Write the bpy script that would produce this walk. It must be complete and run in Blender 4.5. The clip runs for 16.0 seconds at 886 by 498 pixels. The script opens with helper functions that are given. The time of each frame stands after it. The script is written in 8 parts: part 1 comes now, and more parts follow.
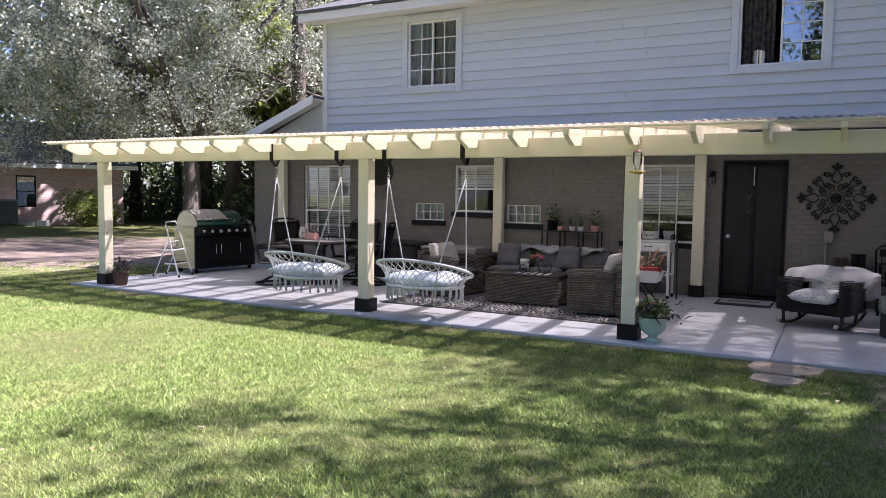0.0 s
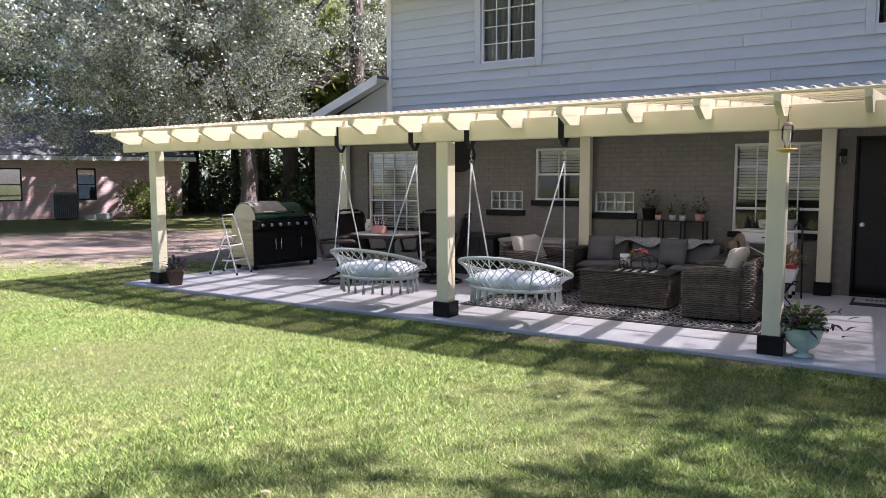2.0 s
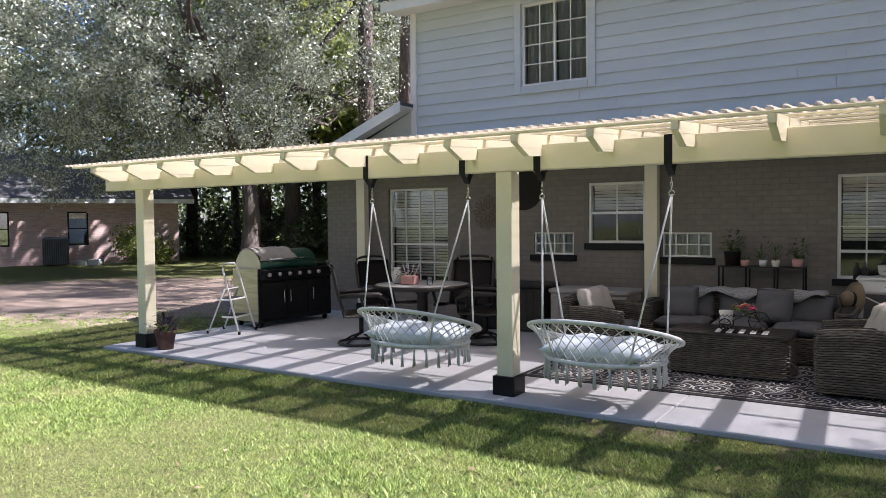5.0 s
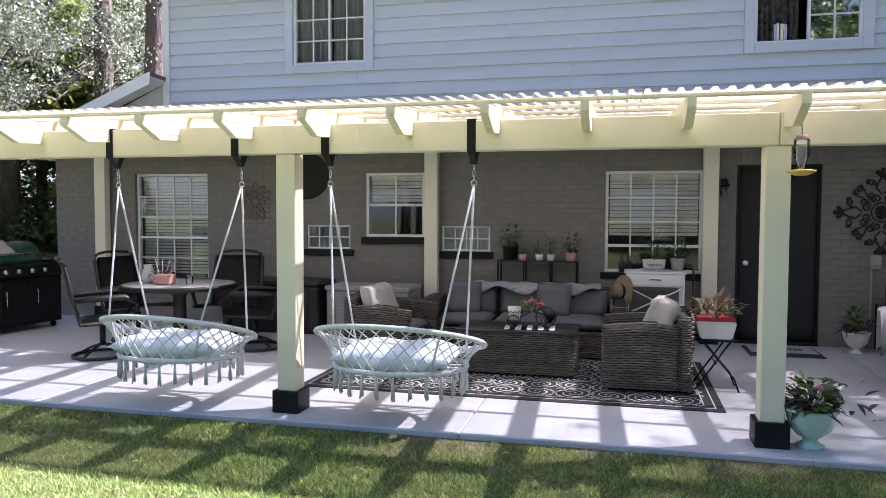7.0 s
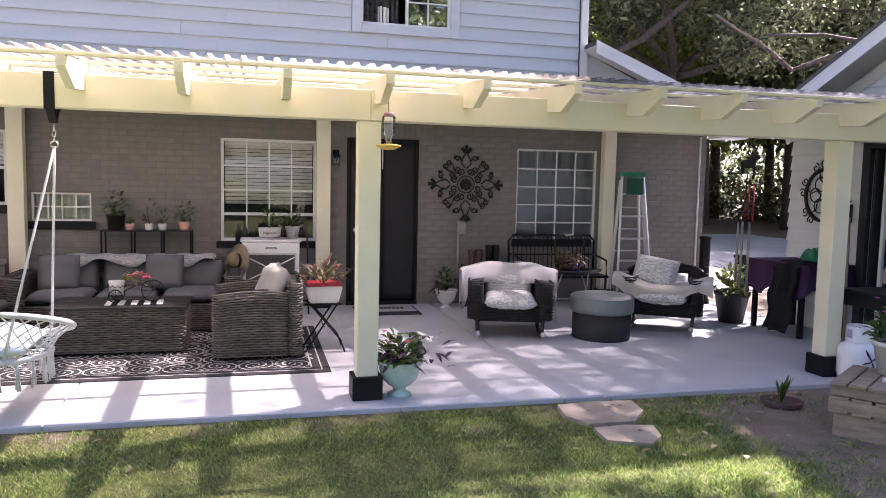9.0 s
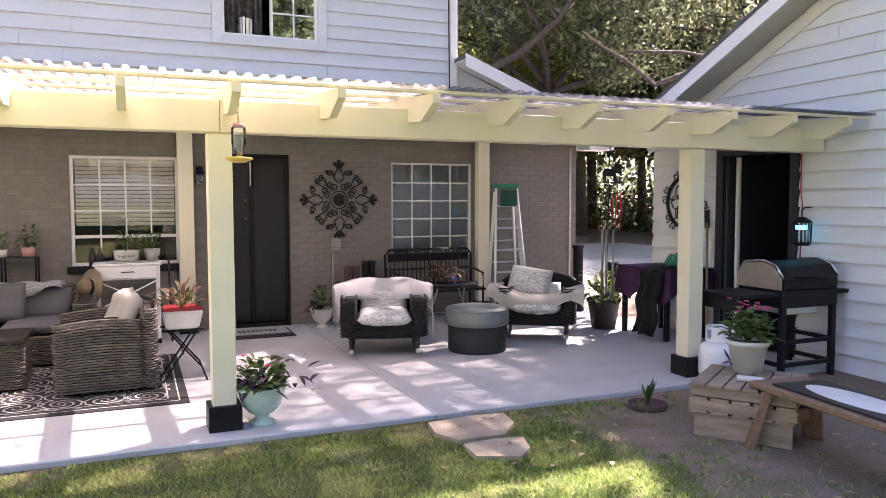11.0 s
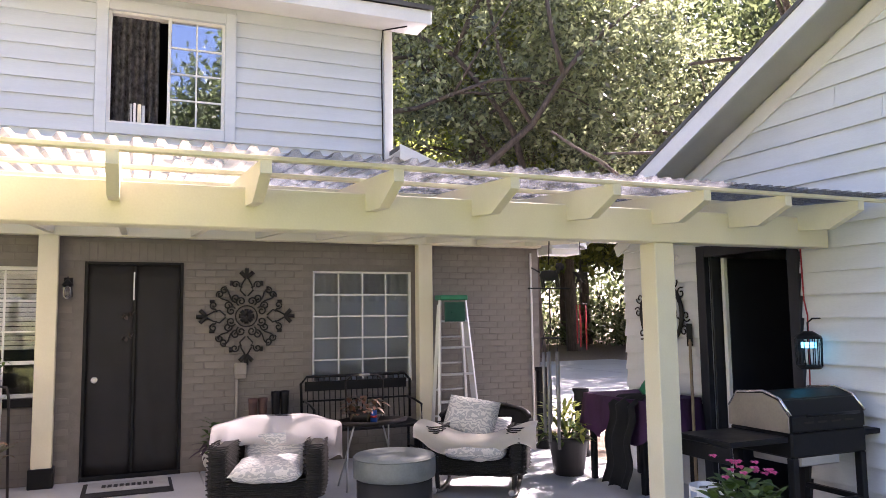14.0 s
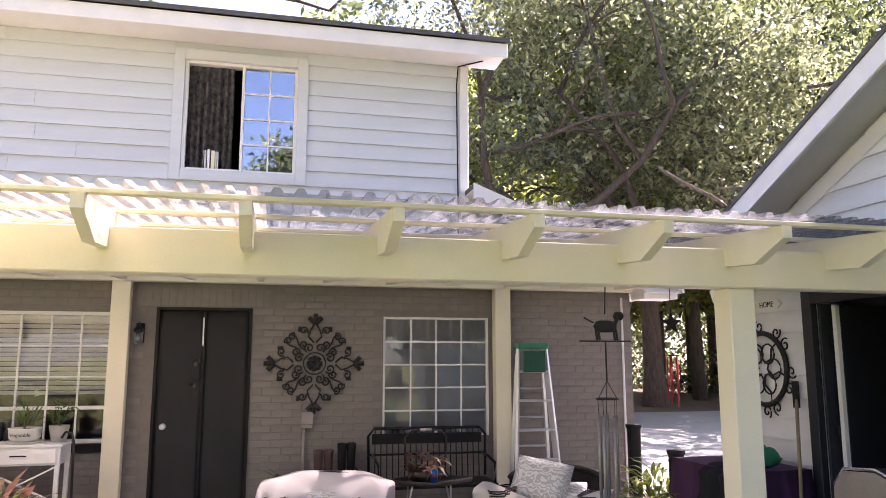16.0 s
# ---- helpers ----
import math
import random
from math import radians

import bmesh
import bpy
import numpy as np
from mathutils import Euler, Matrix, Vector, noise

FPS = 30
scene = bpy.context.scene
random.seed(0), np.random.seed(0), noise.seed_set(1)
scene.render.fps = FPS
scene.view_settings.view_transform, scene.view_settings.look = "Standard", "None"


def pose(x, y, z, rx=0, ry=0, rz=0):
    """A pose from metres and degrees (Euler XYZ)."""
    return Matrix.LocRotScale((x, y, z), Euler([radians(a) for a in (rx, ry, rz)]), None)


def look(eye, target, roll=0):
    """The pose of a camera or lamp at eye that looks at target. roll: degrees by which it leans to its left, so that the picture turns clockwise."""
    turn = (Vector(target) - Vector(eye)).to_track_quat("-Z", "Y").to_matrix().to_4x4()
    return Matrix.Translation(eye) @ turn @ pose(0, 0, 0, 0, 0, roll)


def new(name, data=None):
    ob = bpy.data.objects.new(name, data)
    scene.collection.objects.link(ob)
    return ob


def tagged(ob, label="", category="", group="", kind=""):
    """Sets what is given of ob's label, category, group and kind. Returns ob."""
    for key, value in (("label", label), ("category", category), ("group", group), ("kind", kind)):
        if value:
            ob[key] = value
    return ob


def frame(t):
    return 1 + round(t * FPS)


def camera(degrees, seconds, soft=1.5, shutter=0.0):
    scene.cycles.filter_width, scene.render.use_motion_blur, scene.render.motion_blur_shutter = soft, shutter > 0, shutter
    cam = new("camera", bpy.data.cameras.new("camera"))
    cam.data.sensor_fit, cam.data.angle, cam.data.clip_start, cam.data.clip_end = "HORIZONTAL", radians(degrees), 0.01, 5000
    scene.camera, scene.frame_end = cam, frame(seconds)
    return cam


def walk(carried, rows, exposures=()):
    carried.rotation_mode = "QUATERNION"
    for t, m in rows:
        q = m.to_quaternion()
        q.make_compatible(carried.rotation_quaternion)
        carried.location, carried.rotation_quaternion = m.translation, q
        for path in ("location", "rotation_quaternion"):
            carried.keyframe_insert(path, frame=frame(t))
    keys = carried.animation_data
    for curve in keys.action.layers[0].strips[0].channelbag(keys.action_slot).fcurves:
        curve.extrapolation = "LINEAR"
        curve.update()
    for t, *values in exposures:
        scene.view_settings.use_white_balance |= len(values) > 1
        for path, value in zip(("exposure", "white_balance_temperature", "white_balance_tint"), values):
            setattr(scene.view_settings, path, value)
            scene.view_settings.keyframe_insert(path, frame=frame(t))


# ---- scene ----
cam = camera(61.9, 16.0, soft=0.8)
PATH = [
    (0, (-0.067, 0.369, 1.54), (-1.016, 2.123, 1.39), 0.8),
    (0.5, (-0.237, 0.545, 1.555), (-1.233, 2.272, 1.403), 0.4),
    (1, (-0.531, 0.76, 1.557), (-1.565, 2.465, 1.394), 0.3),
    (1.5, (-0.752, 1.006, 1.541), (-1.812, 2.693, 1.36), 0.0),
    (2, (-1.03, 1.259, 1.542), (-2.102, 2.937, 1.356), -0.1),
    (2.5, (-1.286, 1.468, 1.572), (-2.365, 3.143, 1.402), -0.2),
    (3, (-1.482, 1.702, 1.589), (-2.571, 3.373, 1.446), -0.4),
    (5.5, (-2.682, 2.677, 1.536), (-3.758, 4.362, 1.485), -0.5),
    (6, (-2.847, 2.87, 1.541), (-3.944, 4.542, 1.528), -0.7),
    (6.5, (-2.982, 2.998, 1.518), (-3.766, 4.837, 1.474), -0.6),
    (7, (-3.018, 3.079, 1.525), (-3.489, 5.02, 1.428), 0.2),
    (7.5, (-2.973, 3.094, 1.517), (-3.192, 5.078, 1.38), 1.1),
    (8, (-2.906, 3.1, 1.515), (-2.89, 5.094, 1.356), 1.5),
    (8.5, (-2.869, 3.115, 1.53), (-2.608, 5.09, 1.357), 1.5),
    (9, (-2.816, 3.098, 1.534), (-2.325, 5.029, 1.362), 1.2),
    (9.5, (-2.772, 3.099, 1.534), (-2.091, 4.972, 1.367), 1.0),
    (12, (-2.222, 3.508, 1.493), (-1.446, 5.351, 1.44), -0.6),
    (12.5, (-1.96, 3.753, 1.501), (-1.197, 5.602, 1.509), -0.7),
    (13, (-1.748, 3.996, 1.505), (-0.987, 5.844, 1.585), -0.9),
    (13.5, (-1.536, 4.218, 1.475), (-0.767, 6.058, 1.626), -0.8),
    (14, (-1.268, 4.388, 1.498), (-0.499, 6.225, 1.685), -0.8),
    (14.5, (-1.013, 4.546, 1.491), (-0.268, 6.39, 1.701), -0.6),
    (15, (-0.791, 4.666, 1.513), (-0.104, 6.53, 1.747), -0.4),
    (15.5, (-0.683, 4.678, 1.537), (-0.084, 6.568, 1.803), -0.3),
    (16, (-0.61, 4.663, 1.57), (-0.166, 6.59, 1.871), -0.0),
]
walk(cam, [(t, look(eye, target, roll)) for t, eye, target, roll in PATH],
     exposures=[(0.0, 2.05, 5650, 31), (3.0, 1.9, 5700, 25), (6.0, 1.75, 5700, 23), (6.5, 1.85, 5550, 22), (7.0, 2.38, 5450, 27), (7.5, 2.48, 5500, 30), (8.0, 2.62, 5650, 33), (9.0, 2.93, 5950, 37), (9.7, 3.22, 6200, 38), (12.5, 3.3, 6350, 36), (14.5, 3.4, 6350, 37), (16.0, 3.33, 6500, 38)])

# ---------- light ----------
SUN_DIR = Vector((0.76, 0.40, 1.0)).normalized()
world = bpy.data.worlds.new("sky")
scene.world = world
world.use_nodes = True
wn = world.node_tree.nodes
sky = wn.new("ShaderNodeTexSky")
sky.sky_type = "NISHITA"
sky.sun_disc = False
sky.sun_elevation = math.asin(SUN_DIR.z)
sky.sun_rotation = math.atan2(SUN_DIR.x, SUN_DIR.y)
world.node_tree.links.new(sky.outputs[0], wn["Background"].inputs[0])
wn["Background"].inputs[1].default_value = 0.055
sun = new("sun", bpy.data.lights.new("sun", "SUN"))
sun.data.energy, sun.data.angle, sun.data.color = 5.0, radians(0.6), (1.0, 0.95, 0.86)
sun.matrix_world = look(SUN_DIR * 60, (0, 0, 0))


# ---------- materials ----------
def surface(name, a, b=None, rough=0.7, metal=0.0, scale=6.0, fine=60.0, bump=0.15, spec=0.5, stain=0.0, vary=0.0,
            stretch=(1, 1, 1), dist=0.01, island=0.0, coat=0.0):
    """Two-colour procedural surface: broad patches, fine grain, relief, and a little change from piece to piece."""
    m = bpy.data.materials.new(name)
    m.use_nodes = True
    n, l = m.node_tree.nodes, m.node_tree.links
    p = n["Principled BSDF"]
    b = b or tuple(c * 0.8 for c in a)
    tc, mp = n.new("ShaderNodeTexCoord"), n.new("ShaderNodeMapping")
    mp.inputs["Scale"].default_value = stretch
    l.new(tc.outputs["Object"], mp.inputs["Vector"])
    big, small = n.new("ShaderNodeTexNoise"), n.new("ShaderNodeTexNoise")
    big.inputs["Scale"].default_value, small.inputs["Scale"].default_value = scale, fine
    big.inputs["Detail"].default_value, small.inputs["Detail"].default_value = 5, 3
    for t in (big, small):
        l.new(mp.outputs[0], t.inputs["Vector"])
    add = n.new("ShaderNodeMath")
    add.operation = "ADD"
    half = n.new("ShaderNodeMath")
    half.operation = "MULTIPLY"
    half.inputs[1].default_value = 0.45
    l.new(small.outputs[0], half.inputs[0])
    l.new(big.outputs[0], add.inputs[0])
    l.new(half.outputs[0], add.inputs[1])
    ramp = n.new("ShaderNodeValToRGB")
    ramp.color_ramp.elements[0].position, ramp.color_ramp.elements[1].position = 0.5, 0.95
    ramp.color_ramp.elements[0].color, ramp.color_ramp.elements[1].color = (*b, 1), (*a, 1)
    l.new(add.outputs[0], ramp.inputs[0])
    col = ramp.outputs[0]
    if vary or island:
        hs = n.new("ShaderNodeHueSaturation")
        src = n.new("ShaderNodeNewGeometry").outputs["Random Per Island"] if island else n.new("ShaderNodeObjectInfo").outputs["Random"]
        mr = n.new("ShaderNodeMapRange")
        k = island or vary
        mr.inputs["To Min"].default_value, mr.inputs["To Max"].default_value = 1 - k, 1 + k
        l.new(src, mr.inputs[0])
        l.new(mr.outputs[0], hs.inputs["Value"])
        l.new(col, hs.inputs["Color"])
        col = hs.outputs[0]
    if stain:
        st = n.new("ShaderNodeTexNoise")
        st.inputs["Scale"].default_value, st.inputs["Detail"].default_value = scale * 0.25, 6
        l.new(mp.outputs[0], st.inputs["Vector"])
        sr = n.new("ShaderNodeMapRange")
        sr.inputs["From Min"].default_value, sr.inputs["From Max"].default_value = 0.5, 0.75
        sr.inputs["To Min"].default_value, sr.inputs["To Max"].default_value = 0.0, stain
        l.new(st.outputs[0], sr.inputs[0])
        mx = n.new("ShaderNodeMix")
        mx.data_type = "RGBA"
        mx.inputs[7].default_value = (*[c * 0.45 for c in b], 1)
        l.new(sr.outputs[0], mx.inputs[0])
        l.new(col, mx.inputs[6])
        col = mx.outputs[2]
    l.new(col, p.inputs["Base Color"])
    p.inputs["Metallic"].default_value = metal
    p.inputs["Specular IOR Level"].default_value = spec
    p.inputs["Coat Weight"].default_value = coat
    rr = n.new("ShaderNodeMapRange")
    rr.inputs["To Min"].default_value, rr.inputs["To Max"].default_value = max(0.02, rough - 0.12), min(1, rough + 0.12)
    l.new(big.outputs[0], rr.inputs[0])
    l.new(rr.outputs[0], p.inputs["Roughness"])
    if bump:
        bp = n.new("ShaderNodeBump")
        bp.inputs["Strength"].default_value, bp.inputs["Distance"].default_value = bump, dist
        l.new(add.outputs[0], bp.inputs["Height"])
        l.new(bp.outputs[0], p.inputs["Normal"])
    return m


def foliage(name, a, b, rough=0.45, through_light=0.35, spec=0.4):
    """Leaves: colour changes from leaf to leaf, with light passing through the blade."""
    m = bpy.data.materials.new(name)
    m.use_nodes = True
    n, l = m.node_tree.nodes, m.node_tree.links
    p, out = n["Principled BSDF"], n["Material Output"]
    g = n.new("ShaderNodeNewGeometry")
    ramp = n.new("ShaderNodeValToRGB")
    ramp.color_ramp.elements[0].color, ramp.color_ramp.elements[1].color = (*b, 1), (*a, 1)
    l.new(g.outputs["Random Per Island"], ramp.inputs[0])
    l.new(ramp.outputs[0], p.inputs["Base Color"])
    p.inputs["Roughness"].default_value = rough
    p.inputs["Specular IOR Level"].default_value = spec
    tr, mx = n.new("ShaderNodeBsdfTranslucent"), n.new("ShaderNodeMixShader")
    l.new(ramp.outputs[0], tr.inputs["Color"])
    mx.inputs[0].default_value = through_light
    l.new(p.outputs[0], mx.inputs[1])
    l.new(tr.outputs[0], mx.inputs[2])
    l.new(mx.outputs[0], out.inputs["Surface"])
    return m


def sheet_plastic(name, clear, tint, rough=0.25):
    """Corrugated translucent roofing: part of the light goes straight through, part is scattered."""
    m = bpy.data.materials.new(name)
    m.use_nodes = True
    n, l = m.node_tree.nodes, m.node_tree.links
    out = n["Material Output"]
    p = n["Principled BSDF"]
    nz, tc = n.new("ShaderNodeTexNoise"), n.new("ShaderNodeTexCoord")
    nz.inputs["Scale"].default_value, nz.inputs["Detail"].default_value = 3.0, 6
    l.new(tc.outputs["Object"], nz.inputs["Vector"])
    ramp = n.new("ShaderNodeValToRGB")
    ramp.color_ramp.elements[0].color = (*[c * 0.6 for c in tint], 1)
    ramp.color_ramp.elements[1].color = (*tint, 1)
    ramp.color_ramp.elements[0].position, ramp.color_ramp.elements[1].position = 0.35, 0.65
    l.new(nz.outputs[0], ramp.inputs[0])
    l.new(ramp.outputs[0], p.inputs["Base Color"])
    p.inputs["Roughness"].default_value = rough
    tl, tp = n.new("ShaderNodeBsdfTranslucent"), n.new("ShaderNodeBsdfTransparent")
    l.new(ramp.outputs[0], tl.inputs["Color"])
    tp.inputs["Color"].default_value = (0.95, 0.93, 0.89, 1)
    m1, m2 = n.new("ShaderNodeMixShader"), n.new("ShaderNodeMixShader")
    m1.inputs[0].default_value = 0.5
    l.new(p.outputs[0], m1.inputs[1])
    l.new(tl.outputs[0], m1.inputs[2])
    m2.inputs[0].default_value = clear
    l.new(m1.outputs[0], m2.inputs[1])
    l.new(tp.outputs[0], m2.inputs[2])
    l.new(m2.outputs[0], out.inputs["Surface"])
    return m


def pane_glass(name, tint=(0.8, 0.85, 0.85), gloss=0.35):
    """Window glass: a mirror that strengthens at grazing angles over a clear pane."""
    m = bpy.data.materials.new(name)
    m.use_nodes = True
    n, l = m.node_tree.nodes, m.node_tree.links
    out = n["Material Output"]
    gl, tp, mx = n.new("ShaderNodeBsdfGlossy"), n.new("ShaderNodeBsdfTransparent"), n.new("ShaderNodeMixShader")
    gl.inputs["Roughness"].default_value = 0.02
    gl.inputs["Color"].default_value = (0.9, 0.93, 1.0, 1)
    tp.inputs["Color"].default_value = (*tint, 1)
    fr = n.new("ShaderNodeFresnel")
    fr.inputs[0].default_value = 1.5
    mr = n.new("ShaderNodeMapRange")
    mr.inputs["To Min"].default_value, mr.inputs["To Max"].default_value = gloss, 1.0
    l.new(fr.outputs[0], mr.inputs[0])
    l.new(mr.outputs[0], mx.inputs[0])
    l.new(tp.outputs[0], mx.inputs[1])
    l.new(gl.outputs[0], mx.inputs[2])
    l.new(mx.outputs[0], out.inputs["Surface"])
    return m


def course_brick(name, a, b, mortar):
    """Far brickwork: courses with pale joints."""
    m = surface(name, a, b, 0.85, bump=0.2)
    n, l = m.node_tree.nodes, m.node_tree.links
    tx, tc, mp = n.new("ShaderNodeTexBrick"), n.new("ShaderNodeTexCoord"), n.new("ShaderNodeMapping")
    mp.inputs["Rotation"].default_value = (radians(90), 0, 0)
    l.new(tc.outputs["Object"], mp.inputs["Vector"])
    l.new(mp.outputs[0], tx.inputs["Vector"])
    for key, c in (("Color1", a), ("Color2", b), ("Mortar", mortar)):
        tx.inputs[key].default_value = (*c, 1)
    tx.inputs["Scale"].default_value = 1.0
    tx.inputs["Brick Width"].default_value, tx.inputs["Row Height"].default_value, tx.inputs["Mortar Size"].default_value = 0.21, 0.075, 0.012
    l.new(tx.outputs["Color"], n["Principled BSDF"].inputs["Base Color"])
    return m


def print_fabric(name, ground, line):
    """Cushion cloth with a flowing leaf print."""
    m = surface(name, ground, ground, 0.9, fine=200, bump=0.15)
    n, l = m.node_tree.nodes, m.node_tree.links
    w, tc, r = n.new("ShaderNodeTexWave"), n.new("ShaderNodeTexCoord"), n.new("ShaderNodeValToRGB")
    w.wave_type = "RINGS"
    w.inputs["Scale"].default_value, w.inputs["Distortion"].default_value = 13.0, 12.0
    w.inputs["Detail"].default_value, w.inputs["Detail Scale"].default_value = 2.0, 1.3
    l.new(tc.outputs["Object"], w.inputs["Vector"])
    r.color_ramp.elements[0].position, r.color_ramp.elements[1].position = 0.42, 0.58
    r.color_ramp.elements[0].color, r.color_ramp.elements[1].color = (*line, 1), (*ground, 1)
    l.new(w.outputs["Fac"], r.inputs[0])
    l.new(r.outputs[0], n["Principled BSDF"].inputs["Base Color"])
    return m


M = {}
M["cream"] = surface("cream_paint", (0.84, 0.79, 0.60), (0.76, 0.71, 0.52), 0.55, scale=3, fine=90, bump=0.08, stain=0.12)
# white house siding with its sky-blue shade put into the colour
M["siding"] = surface("shade_blue_siding_paint", (0.61, 0.66, 0.695), (0.545, 0.595, 0.635), 0.6, scale=2.5, fine=40, bump=0.1, stretch=(0.5, 1, 4), vary=0.035, stain=0.1)
# white siding again, kept paler because more light reaches the workshop
M["shed_siding"] = surface("lit_white_siding_paint", (0.74, 0.76, 0.77), (0.66, 0.68, 0.69), 0.6, scale=2.5, fine=40, bump=0.1, stretch=(1, 0.5, 4), vary=0.03, stain=0.08)
M["white"] = surface("white_paint", (0.82, 0.82, 0.80), (0.74, 0.74, 0.72), 0.5, scale=4, bump=0.06, stain=0.1)
M["brick"] = surface("taupe_painted_brick", (0.235, 0.215, 0.19), (0.19, 0.172, 0.15), 0.75, scale=9, fine=120, bump=0.3, vary=0.05, island=0.0)
M["brick_rest"] = surface("taupe_painted_brick_far", (0.235, 0.215, 0.19), (0.19, 0.172, 0.15), 0.75, scale=9, fine=120, bump=0.3, island=0.05)
M["mortar"] = surface("taupe_painted_mortar", (0.215, 0.197, 0.173), (0.175, 0.158, 0.138), 0.85, scale=14, fine=150, bump=0.5)
M["concrete"] = surface("grey_painted_concrete", (0.55, 0.555, 0.565), (0.45, 0.455, 0.465), 0.6, scale=2.2, fine=45, bump=0.12, stain=0.25)
M["black"] = surface("black_paint", (0.013, 0.013, 0.014), (0.008, 0.008, 0.009), 0.45, scale=8, bump=0.1, spec=0.2)
M["navy"] = surface("dark_navy_trim", (0.02, 0.022, 0.03), (0.012, 0.013, 0.02), 0.55, scale=5, bump=0.1)
M["iron"] = surface("wrought_iron", (0.02, 0.019, 0.018), (0.012, 0.011, 0.011), 0.55, metal=0.3, scale=20, fine=140, bump=0.3)
M["screen"] = surface("dark_screen_mesh", (0.06, 0.059, 0.061), (0.04, 0.039, 0.041), 0.6, scale=2, fine=400, bump=0.3)
M["dull_flower"] = surface("dull_brown_petals", (0.21, 0.17, 0.145), (0.12, 0.10, 0.085), 0.8, bump=0.2)
# near-black: the darkness of unlit rooms put into the colour
M["dark_room"] = surface("indoor_shade_colour", (0.045, 0.042, 0.04), (0.03, 0.028, 0.026), 0.9, scale=2, bump=0)
M["glass"] = pane_glass("window_glass", (0.95, 0.96, 0.96), 0.0)
M["glass_up"] = pane_glass("upper_window_glass", (0.8, 0.85, 0.88), 0.22)
M["glass_far"] = pane_glass("far_window_glass", (0.3, 0.32, 0.35), 0.3)
M["blind"] = surface("white_blind_slat", (0.75, 0.74, 0.71), (0.66, 0.65, 0.62), 0.5, bump=0.03)
M["curtain"] = surface("dark_patterned_curtain", (0.30, 0.31, 0.34), (0.04, 0.04, 0.05), 0.85, scale=14, fine=30, bump=0.2)
M["sheer"] = surface("pale_curtain", (0.62, 0.62, 0.62), (0.5, 0.5, 0.5), 0.85, scale=4, fine=90, bump=0.1)
M["voile"] = surface("pale_voile", (0.80, 0.82, 0.86), (0.70, 0.72, 0.77), 0.85, scale=4, fine=90, bump=0.1)
M["shingle"] = surface("grey_roof_shingle", (0.13, 0.125, 0.12), (0.08, 0.078, 0.075), 0.9, scale=8, fine=150, bump=0.6)
# cream tint puts the glow of scattered sunlight into the sheet colour
M["sheet_sunlit"] = sheet_plastic("sunlit_tint_sheet", 0.52, (0.88, 0.78, 0.62))
# greyed copy for the right half, tree shade put into the colour
M["sheet_shaded"] = sheet_plastic("shaded_tint_sheet", 0.40, (0.24, 0.25, 0.27))
M["bark"] = surface("tree_bark", (0.17, 0.135, 0.11), (0.07, 0.055, 0.045), 0.9, scale=5, fine=40, bump=0.9, stretch=(3, 3, 0.6), dist=0.04)
M["pinebark"] = surface("pine_bark", (0.24, 0.17, 0.14), (0.10, 0.07, 0.06), 0.9, scale=5, fine=30, bump=0.9, stretch=(3, 3, 0.7), dist=0.05)
# paler than oak foliage is: sun glints put into the leaf colour
M["glintleaf"] = foliage("oak_leaves", (0.72, 0.74, 0.58), (0.13, 0.15, 0.085), 0.24, 0.16, 1.0)
M["darkleaf"] = foliage("shade_leaves", (0.21, 0.25, 0.11), (0.05, 0.07, 0.025), 0.42, 0.4)
M["backleaf"] = foliage("glossy_dark_oak_leaves", (0.39, 0.43, 0.22), (0.045, 0.06, 0.03), 0.3, 0.43, 0.95)
M["yellowleaf"] = foliage("sunlit_leaves", (0.38, 0.42, 0.10), (0.12, 0.16, 0.04), 0.5, 0.55)
M["grass"] = foliage("grass_blades", (0.47, 0.56, 0.16), (0.055, 0.12, 0.022), 0.5, 0.35, 0.35)


def patchy(m, dry, scale):
    """Dry, yellowed patches through a leaf material."""
    n, l = m.node_tree.nodes, m.node_tree.links
    ramp = [q for q in n if q.bl_idname == "ShaderNodeValToRGB"][0]
    tc, nz, mr, mx = n.new("ShaderNodeTexCoord"), n.new("ShaderNodeTexNoise"), n.new("ShaderNodeMapRange"), n.new("ShaderNodeMix")
    nz.inputs["Scale"].default_value, nz.inputs["Detail"].default_value = scale, 7
    mr.inputs["From Min"].default_value, mr.inputs["From Max"].default_value, mr.inputs["To Max"].default_value = 0.5, 0.75, 0.6
    mx.data_type = "RGBA"
    mx.inputs[7].default_value = (*dry, 1)
    l.new(tc.outputs["Object"], nz.inputs["Vector"])
    l.new(nz.outputs[0], mr.inputs[0])
    l.new(mr.outputs[0], mx.inputs[0])
    l.new(ramp.outputs[0], mx.inputs[6])
    for q in n:
        if q.bl_idname == "ShaderNodeBsdfPrincipled":
            l.new(mx.outputs[2], q.inputs["Base Color"])
        if q.bl_idname == "ShaderNodeBsdfTranslucent":
            l.new(mx.outputs[2], q.inputs["Color"])


patchy(M["grass"], (0.46, 0.44, 0.18), 1.6)
M["pinkbrick"] = course_brick("pink_red_brick", (0.68, 0.44, 0.40), (0.50, 0.31, 0.27), (0.55, 0.48, 0.42))
M["drive"] = surface("pale_concrete_drive", (0.5, 0.49, 0.47), (0.4, 0.39, 0.37), 0.8, scale=1.2, fine=40, bump=0.2, stain=0.3)


